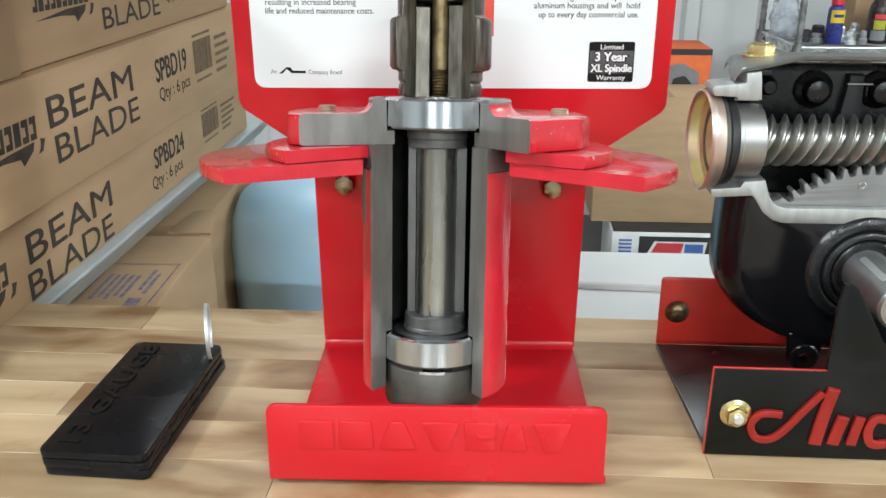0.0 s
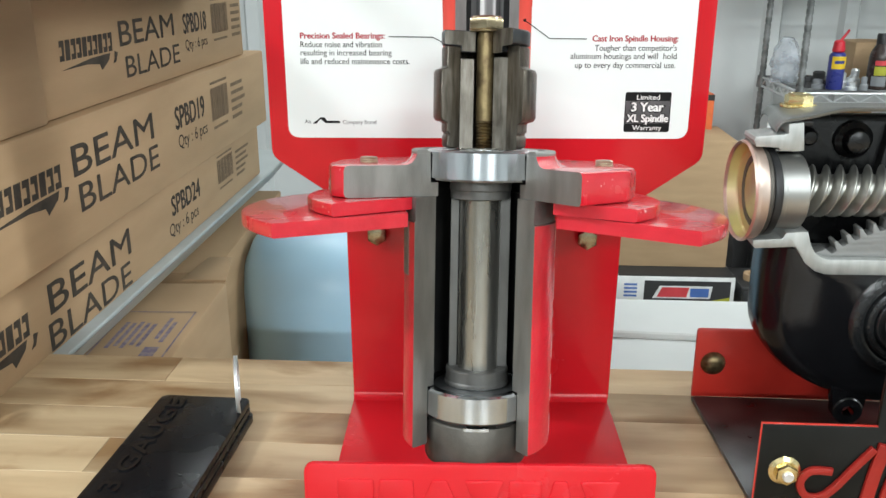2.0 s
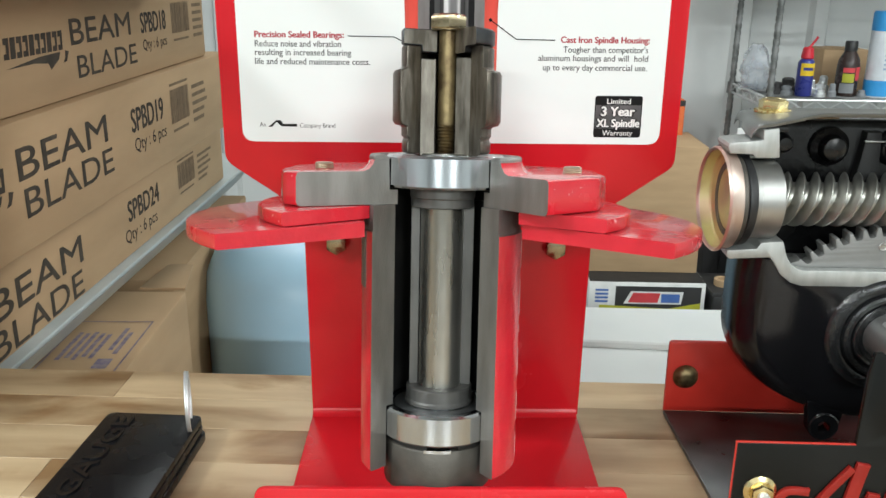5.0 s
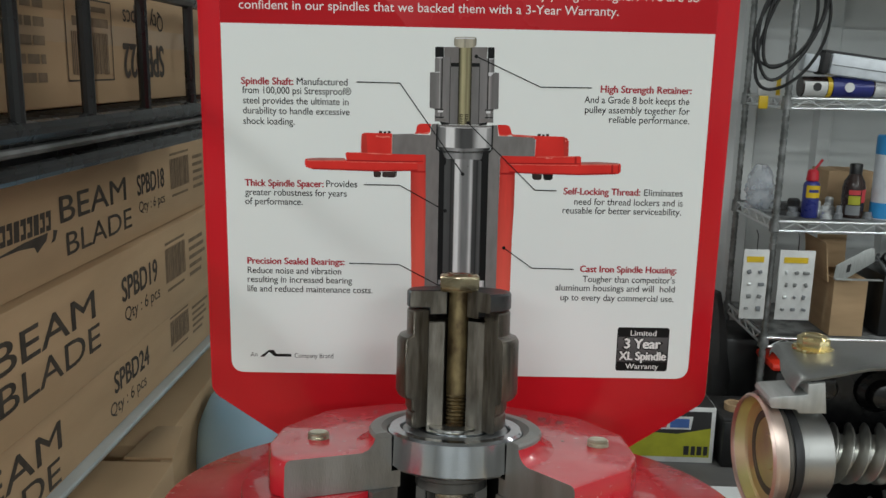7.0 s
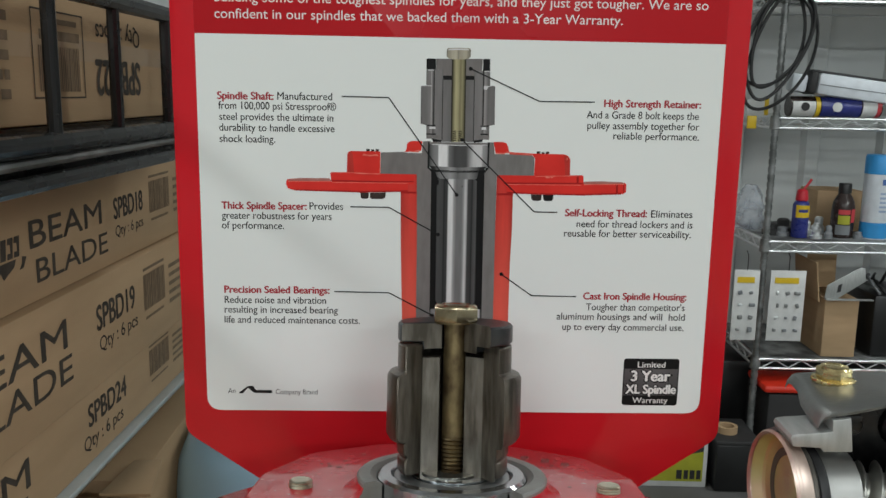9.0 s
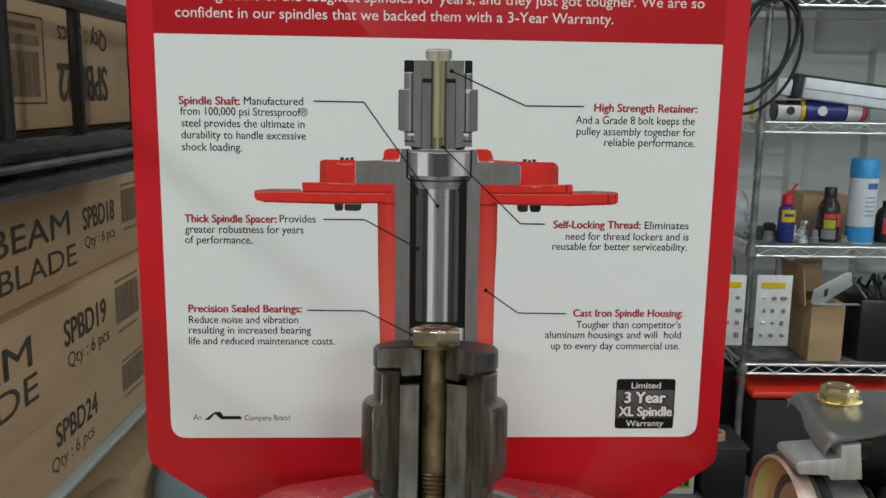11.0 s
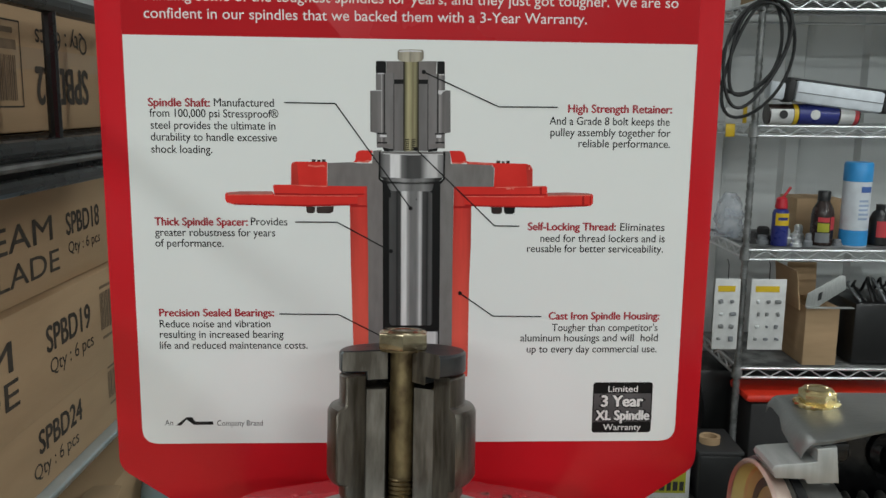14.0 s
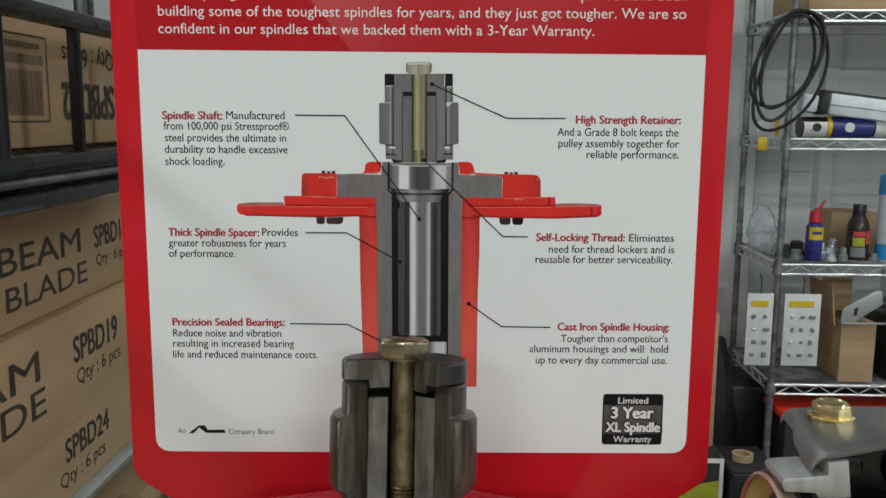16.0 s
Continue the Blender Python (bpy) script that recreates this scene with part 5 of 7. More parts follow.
    shaft = part("output_shaft", lathe([(0, 0.0115), (0.0138, 0.0115), (0.0156, 0.0133), (0.0156, 0.0735), (0, 0.0735)], 48, axis="y", closed_profile=False), SEAT_STEEL_Y, root, "grey steel output shaft", m=pose(HX, 0, HZ))
    part("key_slot", prism(rounded(rect(-0.0022, 0.0022, -0.019, 0.019), 0.0021, 4), 0.0149, 0.01572, "xy", 0.0), CHROME, shaft, "bright key in the shaft", m=pose(0, 0.0445, 0, 0, -30, 0))
    # upper chamber behind the worm
    part("chamber_back", prism(rounded(rect(0.030, 0.20, 0.132, 0.2345), 0.006, 3), 0.112, 0.124, "xz", 0.002), CHAMBER, root, "gloss black chamber wall")
    for x, z in ((0.0735, 0.2265), (0.1165, 0.2265)):
        part("chamber_boss", lathe([(0, 0.0980), (0.0045, 0.0983), (0.0070, 0.0993), (0.0082, 0.1012), (0.0090, 0.1050), (0.0125, 0.1080), (0.0130, 0.1130), (0, 0.113)], 28, axis="y", closed_profile=False), CHAMBER, root, m=pose(x, 0, z - 0.008))
    part("chamber_boss", lathe([(0, 0.100), (0.0040, 0.1005), (0.0058, 0.103), (0.0070, 0.113), (0, 0.113)], 24, axis="y", closed_profile=False), CHAMBER, root, m=pose(0.0422, 0, 0.2210))
    part("web_edge", box(0.0928, 0.1096, 0.1020, 0.1045, 0.2228, 0.2240, 0.0004), ALU_DULL, root, "bare edge of the web")
    part("chamber_web", prism([(0.0905, 0.19), (0.106, 0.19), (0.104, 0.229), (0.0945, 0.229)], 0.104, 0.113, "xz", 0.001), WEB_GREY, root, "dark grey web")
    # cut aluminium band under the worm
    band = [(0.0045, 0.1577), (0.0230, 0.1592), (0.0255, 0.1632), (0.0391, 0.1643), (0.0425, 0.1545), (0.0455, 0.1495), (0.0500, 0.1465), (0.0550, 0.1453), (0.2000, 0.1455), (0.2000, 0.1354), (0.0543, 0.1347), (0.0470, 0.1368), (0.0400, 0.1422), (0.0355, 0.1490), (0.0320, 0.1535), (0.0066, 0.1521), (0.0045, 0.1540)]
    part("case_section", prism(band, 0.0735, 0.110, "xz", 0.0006), ALU, root, "bare cut aluminium case wall")
    wall = [(0.0262, 0.0200), (0.0262, 0.0360), (0.0345, 0.0355), (0.0352, 0.0330), (0.0352, 0.0060), (0.0345, 0.0032), (0.0330, 0.0030), (0.0325, 0.0125), (0.0292, 0.0130), (0.0292, 0.0195)]
    part("bore_wall", lathe(wall, 40, 90, -30, axis="x"), [CASE_SKIN, ALU], root, "cut bearing bore wall round the cup", m=pose(-0.0035, 0.0865, 0.1883, 0, 0, 2.7))
    part("case_section", prism([(-0.0000, 0.2199), (-0.0019, 0.2239), (-0.0011, 0.2259), (0.0014, 0.2266), (0.0143, 0.2277), (0.0190, 0.2284), (0.0186, 0.2345), (0.0278, 0.2355), (0.0301, 0.2177), (0.0153, 0.2172), (0.0139, 0.2194)], 0.0745, 0.099, "xz", 0.0005), ALU, root, "bare cut case wall above the cup")
    # worm with seat ring and cup, along x
    W = pose(-0.0030, 0.087, 0.1880, 0, 0, 2.7)
    bm = bmesh.new()
    n, turns, pitch, x0 = 48, 24, 0.0091, 0.034
    prof = [(0.0, 0.0105), (0.0009, 0.0109), (0.0033, 0.0163), (0.0041, 0.0174), (0.0048, 0.0174), (0.0056, 0.0163), (0.0081, 0.0109), (0.0091, 0.0105)]
    for start in (0, 1, 2):
        rings = []
        for k in range(n * turns // 3 + 1):
            a = 2 * math.pi * k / n
            rings.append([(x0 + pitch * start - 2 * pitch + 3 * pitch * k / n + px, -r * math.cos(a), r * math.sin(a)) for px, r in prof])
        quad_rings(bm, rings, closed=False, cap0=False, cap1=False)
    lathe([(0, 0.028), (0.0109, 0.028), (0.0109, 0.2), (0, 0.2)], 32, axis="x", closed_profile=False, bm=bm)
    part("worm", bm, WORM, root, "bright steel worm screw", m=W)
    part("seat_ring", lathe([(0.0100, 0.0180), (0.0244, 0.0180), (0.0256, 0.0188), (0.0256, 0.0212), (0.0250, 0.0216), (0.0250, 0.0354), (0.0246, 0.0360), (0.0100, 0.0360)], 64, axis="x"), SEAT_STEEL, root, "bare turned bearing seat ring", m=W)
    part("groove_ring", lathe([(0.020, 0.0084), (0.0300, 0.0084), (0.0302, 0.0090), (0.0300, 0.0108), (0.0286, 0.0120), (0.020, 0.0120)], 56, axis="x"), CAP_STEEL, root, m=W)
    part("o_ring", lathe([(0.020, 0.0116), (0.0280, 0.0116), (0.0292, 0.0126), (0.0294, 0.0148), (0.0290, 0.0168), (0.0278, 0.0178), (0.020, 0.0178)], 56, axis="x"), RUBBER, root, "black rubber ring", m=W)
    cup = part("end_cup", lathe([(0.0312, -0.0002), (0.0325, -0.0016), (0.0336, -0.0002), (0.0334, 0.0010), (0.0325, 0.0022), (0.0320, 0.0032), (0.0315, 0.0078), (0.0303, 0.0086), (0.0, 0.0120), (0.0, 0.0112), (0.0295, 0.0082), (0.0303, 0.0074), (0.0310, 0.0032)], 64, axis="x", closed_profile=False), COPPER, root, "copper toned plated end cup", m=W)
    part("cup_inside", lathe([(0.0311, 0.0004), (0.0306, 0.0032), (0.0300, 0.0062), (0.0288, 0.0074), (0.0245, 0.0082), (0.0238, 0.0088), (0.0180, 0.0090), (0.0172, 0.0090), (0.0100, 0.0090), (0.0092, 0.0084), (0.0, 0.0084)], 56, axis="x", closed_profile=False), BRASS_IN, cup, "yellow plated inside of the cup with reflections in its colour")
    # bronze-grey gear wheel
    bm = bmesh.new()
    teeth, R, pts = 64, 0.0905, []
    for i in range(9, 24):
        for f, r in ((0.0, R - 0.0062), (0.22, R - 0.0058), (0.38, R), (0.62, R), (0.78, R - 0.0058)):
            a = 2 * math.pi * (i + f) / teeth
            pts.append((CX + r * math.cos(a), CZ - 0.011 + r * math.sin(a)))
    pts = [(0.190, 0.1456)] + [q for q in pts if q[1] > 0.146] + [(0.040, 0.1456)]
    prism(pts, 0.080, 0.092, "xz", 0.0006, bm)
    g = part("gear_wheel", bm, GEAR_STEEL, root, "grey toothed gear wheel")
    part("gear_hole", lathe([(0, 0.0799), (0.0014, 0.0799), (0.0022, 0.0793), (0.0027, 0.0799), (0.0022, 0.0801), (0, 0.0801)], 20, axis="y", closed_profile=False), SEAT_STEEL, g, m=pose(0.1045, 0, 0.160))
    # pressed cover: its left end and back rim turn down
    xs = [(0.0118, -0.0075), (0.0126, -0.0052), (0.0150, -0.0018), (0.0185, -0.0003), (0.0240, 0.0004), (0.0300, 0.0016), (0.0380, 0.0034), (0.0460, 0.0054), (0.0520, 0.0066), (0.0560, 0.0070), (0.2050, 0.0072)]
    ys = [(0.0752, -0.0006), (0.0758, 0.0), (0.0780, 0.0004), (0.0900, -0.0002), (0.1100, -0.0012), (0.1280, -0.0016), (0.1400, -0.0012), (0.1450, -0.0020), (0.1480, -0.0045), (0.1485, -0.0070)]
    bm = bmesh.new()
    rows = []
    for dz in (0.0, -0.0017):
        g2 = []
        for j, (y, zy) in enumerate(ys):
            f = min(1.0, max(0.0, (y - 0.0752) / 0.055))
            g2.append([bm.verts.new((x if x >= 0.0379 else 0.0118 + 0.011 * f * f + (x - 0.0118) * (0.0262 - 0.011 * f * f) / 0.0262, y + (0.0008 if dz and j == 0 else 0), 0.2382 + (zx * (1 - 0.75 * f) if zx > 0 else zx * (1 - 0.35 * f)) + zy + dz)) for i, (x, zx) in enumerate(xs)])
        rows.append(g2)
    nx, ny = len(xs), len(ys)
    for side, g2 in enumerate(rows):
        for j in range(ny - 1):
            for i in range(nx - 1):
                bm.faces.new((g2[j][i], g2[j][i + 1], g2[j + 1][i + 1], g2[j + 1][i]))
    ta, tb = rows
    for j in range(ny - 1):
        for i in (0, nx - 1):
            bm.faces.new((ta[j][i], ta[j + 1][i], tb[j + 1][i], tb[j][i]))
    for i in range(nx - 1):
        for j in (0, ny - 1):
            bm.faces.new((ta[j][i], ta[j][i + 1], tb[j][i + 1], tb[j][i]))
    part("cover_plate", bm, ALU_DULL, root, "grey pressed steel cover plate")
    part("cover_tab", box(0.0215, 0.0345, 0.0768, 0.098, 0.2330, 0.2362, 0.0006), WEB_GREY, root, "dark gasket under the cover")
    b = part("cover_bolt", hexhead(0.0094, 0.0026, 0.0086), GOLD, root, "yellow zinc hex bolt", m=pose(0.0402, 0.1262, 0.2371))
    part("bolt_crown", lathe([(0.0081, 0.0084), (0.0073, 0.0095), (0.0058, 0.0097), (0.0050, 0.0092), (0, 0.0092)], 28, closed_profile=False), GOLD, b)
    bm = bmesh.new()
    pts = []
    for i in range(36):
        r = 0.0118 if i % 2 == 0 else 0.0104
        pts.append((r * math.cos(i * math.pi / 18), r * math.sin(i * math.pi / 18)))
    prism(pts, 0.0003, 0.0026, "xy", 0.0003, bm)
    part("star_washer", bm, GOLD, b)


gearbox_display()


# ---- gauge sample plates ----
def gauge_samples():
    root = thing("gauge_sample_plates", pose(-0.2447, 0.5065, 0.9, 0, 0, -1.5), "stack of black painted steel sample plates on a key ring", "sample plates")
    rng = random.Random(2)
    z = 0.0003
    for i, (t, dx, dy, rz) in enumerate(((0.0066, 0.0012, 0.0008, -0.3), (0.0058, 0.0005, -0.0004, 0.2), (0.0052, 0.0, 0.0, 0.0))):
        pl = rounded(rect(-0.0345, 0.0345, -0.0740, 0.0740), 0.006, 4)
        p = part("plate", prism(pl, 0, t, "xy", 0.0008), BLACK_PLATE, root, m=pose(dx, dy, z, 0, 0, rz))
        z += t + 0.0004
    txt = letters("13 GAUGE", -0.064, 0.0, 0.0128, 0.130, 0.016, depth=0.0013)
    txt.transform(Matrix(((0, -1, 0, -0.0125), (1, 0, 0, 0.0), (0, 0, 1, 0), (0, 0, 0, 1))))
    part("embossed_lettering", txt, BLACK_GLOSS, root, m=pose(0, 0, z - 0.0005))
    for k, dx in ((0, 0.0), (1, 0.0016)):
        ring = [(0.0285 + dx - 0.31 * 0.0205 * math.cos(a), 0.0610 + 0.95 * 0.0205 * math.cos(a), z + 0.0175 + 0.0205 * math.sin(a)) for a in [2 * math.pi * i / 40 for i in range(40)]]
        part("key_ring", tube(ring, 0.0008, 8, closed=True), CHROME, root, "bright steel split ring", m=pose(0, 0, 0, 0, 0, 0))


gauge_samples()


# ---- the blade cartons and their rack ----
def carton(name, m, lx, ly, lz, label, group=""):
    """A closed carton; origin at the middle of its base."""
    t = thing(name, m, label, "carton", group)
    part("body", box(-lx / 2, lx / 2, -ly / 2, ly / 2, 0, lz, 0.003), CARD, t)
    part("tape", box(-0.025, 0.025, -ly / 2 - 0.0006, ly / 2 + 0.0006, lz - 0.0005, lz + 0.0006), CARD_EDGE, t, "brown packing tape")
    return t


def blade_cartons():
    # face x, base z, height, y range, code, lettering (y0, y1, base, cap) of the four lines, mark, barcode y
    specs = [(-0.421, 0.8965, 0.0885, 0.560, 1.40, "SPBD24", (0.695, 0.872, 0.933, 0.028), (0.688, 0.866, 0.900, 0.026), (0.999, 1.102, 0.937, 0.024), (0.985, 1.090, 0.914, 0.015), (0.535, 0.660), 1.180),
             (-0.404, 0.9860, 0.1140, 0.580, 1.40, "SPBD19", (0.738, 0.926, 1.049, 0.028), (0.743, 0.934, 1.015, 0.026), (0.994, 1.098, 1.045, 0.026), (0.998, 1.104, 1.022, 0.015), (0.585, 0.716), 1.127),
             (-0.413, 1.1010, 0.1020, 0.722, 1.325, "SPBD18", (0.886, 1.041, 1.151, 0.025), (0.895, 1.053, 1.118, 0.022), (1.074, 1.160, 1.150, 0.023), (1.076, 1.160, 1.130, 0.012), (0.758, 0.869), 1.183)]
    for xf, z, h, y0, y1, code, l1, l2, l3, l4, mk, yb in specs:
        cy = (y0 + y1) / 2
        t = carton("blade_carton", pose(xf - 0.09, cy, z), 0.18, y1 - y0, h, "brown blade carton with black printing, stacked in the rack", "stacked blade cartons")

        def ink(name, bm, m=CARD_INK, lab=""):
            bm.transform(Matrix.Translation((-cy, -z, 0)))
            bm.transform(ON_SIDE)
            part(name, bm, m, t, lab, m=pose(0.0904, 0, 0), smooth=False)
        ink("lettering", letters("BEAM", l1[0], l1[2], l1[3], l1[1] - l1[0], 0.014))
        ink("lettering", letters("BLADE", l2[0], l2[2], l2[3], l2[1] - l2[0], 0.008))
        ink("code_lettering", letters(code, l3[0], l3[2], l3[3], l3[1] - l3[0], 0.03))
        ink("code_lettering", letters("Qty : 6 pcs", l4[0], l4[2], l4[3], l4[1] - l4[0], 0.004))
        b, c = l1[2], l1[3]
        n = 10
        step = (mk[1] - mk[0]) / n
        for k in range(n):
            x0, x1 = mk[0] + k * step, mk[0] + (k + 0.80) * step
            outer = [(x0, b - c * 0.1), (x1, b - c * 0.1), (x1 + 0.002, b + c * 0.62), (x0 + 0.002, b + c * 0.62)]
            if k % 3 != 1:
                q0, q1 = x0 + step * 0.3, x1 - step * 0.3
                outer = [outer[0], outer[1], outer[2], outer[3], (x0 + 0.001, b + c * 0.4), (q0, b + c * 0.4), (q1, b + c * 0.4), (q1, b + c * 0.1), (q0, b + c * 0.1), (x0 + 0.0005, b + c * 0.1)]
            ink("brand_bar", sheet(outer))
        e = mk[1]
        ink("swoosh", sheet([(mk[0], b - c * 0.42), (e - 0.05, b - c * 0.20), (e - 0.008, b - c * 0.16), (e - 0.012, b - c * 0.42), (e - 0.030, b - c * 0.75), (e - 0.034, b - c * 0.50), (e - 0.06, b - c * 0.40)]), CARD_INK, "dark pointed swoosh")
        ink("swoosh", sheet([(e + 0.002, b - c * 0.14), (e + 0.010, b - c * 0.2), (e + 0.004, b - c * 0.55), (e - 0.004, b - c * 0.60), (e + 0.001, b - c * 0.4)]), CARD_INK)
        rng = random.Random(int(z * 1000))
        rows, x = [], yb
        while x < yb + 0.072:
            wv = rng.choice((0.0022, 0.0030, 0.0042))
            rows.append((x, x + wv, z + h * 0.40, z + h * 0.78))
            x += wv + rng.choice((0.0012, 0.0018))
        rows += [(yb, yb + 0.072, z + h * 0.82, z + h * 0.85), (yb + 0.004, yb + 0.066, z + h * 0.30, z + h * 0.33)]
        rows += [(yb + 0.088, min(yb + 0.130 + 0.03 * rng.random(), y1 - 0.012), z + h * (0.30 + 0.1 * k), z + h * (0.345 + 0.1 * k)) for k in range(5)]
        for q in rows:
            ink("print_bar", bars([q]), CARD_INK_SOFT)
    # neighbours at the near end
    t = carton("carton", pose(-0.492, 0.632, 1.1005), 0.17, 0.165, 0.11, "plain brown carton beside the blade cartons")
    # upper carton, upside down behind the bars
    UX, UY, UZ = -0.327, 0.835, 1.2665
    t = carton("blade_carton", pose(UX - 0.09, UY, UZ), 0.18, 0.62, 0.098, "upturned brown blade carton behind black rack bars")
    def upside(name, bm, cy, cz, m=CARD_INK, lab=""):
        """Flat work, laid out as read, turned about its own middle."""
        bm.transform(Matrix.Rotation(math.pi, 4, "Z"))
        bm.transform(Matrix.Translation((cy - UY, cz - UZ, 0)))
        bm.transform(ON_SIDE)
        part(name, bm, m, t, lab, m=pose(0.0906, 0, 0), smooth=False)
    tape = box(-0.0002, 0.0002, -0.309, 0.309, 1.3130 - UZ, 1.3290 - UZ)
    part("side_tape", tape, CARD_TAPE, t, "clear tape band along the carton", m=pose(0.0901, 0, 0), smooth=False)
    upside("lettering", letters("SPBD22", -0.0475, -0.0140, 0.0280, 0.095, 0.03), 0.8905, 1.3010)
    upside("lettering", letters("Qty : 6 pcs", -0.0475, -0.0075, 0.0150, 0.095, 0.006), 0.8930, 1.3360)
    fr = [(-0.041, 0.041, -0.031, -0.0298), (-0.041, 0.041, 0.0298, 0.031), (-0.041, -0.0398, -0.031, 0.031), (0.0398, 0.041, -0.031, 0.031)]
    rows, x, rng = [], -0.032, random.Random(9)
    while x < 0.032:
        wv = rng.choice((0.0009, 0.0015, 0.0022))
        rows.append((x, x + wv, -0.006, 0.026))
        x += wv + 0.0011
    rows += [(-0.034, 0.030, -0.017, -0.010), (-0.030, 0.022, -0.0255, -0.0215)]
    upside("label_print", bars(fr), 0.7805, 1.3160, CARD_INK, "printed label frame")
    upside("label_print", bars(rows), 0.7805, 1.3160, CARD_INK_SOFT, "printed barcode")
    rng = random.Random(17)
    for k in range(6):
        x = -0.040
        words = []
        while x < 0.030 - 0.012 * (k % 3):
            wv = 0.006 + 0.012 * rng.random()
            words.append((x, x + wv, -0.036 + 0.0125 * k, -0.0295 + 0.0125 * k))
            x += wv + 0.0025
        upside("print_line", bars(words), 0.668, 1.3180, CARD_INK_SOFT, "small unreadable print")
    # black tube rack: a guard rail round a wire deck
    r = thing("wire_rack", pose(0, 0, 0), "black tubular steel rack holding blade cartons", "rack")
    for x, z, rad in ((-0.2830, 1.2600, 0.0060), (-0.2820, 1.2370, 0.0055), (-0.2840, 1.3545, 0.0068)):
        part("rail", tube([(x, 0.37, z), (x, 1.14, z)], rad, 10), BLACK_WIRE, r)
    for y in (0.378, 0.481, 0.584, 0.676, 0.7755, 0.885, 0.990, 1.095):
        part("upright", tube([(-0.284, y, 1.2600), (-0.284, y, 1.3540)], 0.0046, 10), BLACK_WIRE, r)
    part("rail", tube([(-0.2860, 0.37, 1.2485), (-0.2860, 1.14, 1.2485)], 0.0030, 8), POST, r, "grey middle rail of the deck")
    # Solid black strip added behind the rails to keep their gaps dark.
    part("gap_backing", box(-0.2950, -0.2910, 0.37, 1.14, 1.2360, 1.2610, 0.0005), BLACK_WIRE, r)
    wire = part("deck_wire", tube([(-0.285, 0, 1.2640), (-0.655, 0, 1.2640)], 0.0022, 6), BLACK_WIRE, r, m=pose(0, 0.380, 0))
    for i in range(1, 38):
        ob = new("deck_wire", wire.data)
        ob.parent = r
        ob.matrix_local = pose(0, 0.380 + 0.0203 * i, 0)
    for x in (-0.34, -0.45, -0.56, -0.655):
        part("deck_bar", tube([(x, 0.37, 1.2575), (x, 1.14, 1.2575)], 0.0045, 8), BLACK_WIRE, r)
    part("lower_deck", box(-0.70, -0.410, 0.690, 1.60, 0.8905, 0.8960, 0.002), PALE_STEEL, r, "pale painted shelf edge")
    part("deck_lip", prism([(-0.4112, 0.8900), (-0.4560, 0.8400), (-0.4575, 0.8412), (-0.4140, 0.8900)], 0.690, 1.60, "xz", 0.0002), PALE_STEEL, r, "pale painted sloping lip under the shelf")
    for x, y in ((-0.64, 0.74), (-0.64, 1.10), (-0.64, 1.585)):
        part("post", box(x - 0.012, x + 0.012, y - 0.012, y + 0.012, 0.0, 1.7, 0.002), BLACK_WIRE, r)


blade_cartons()


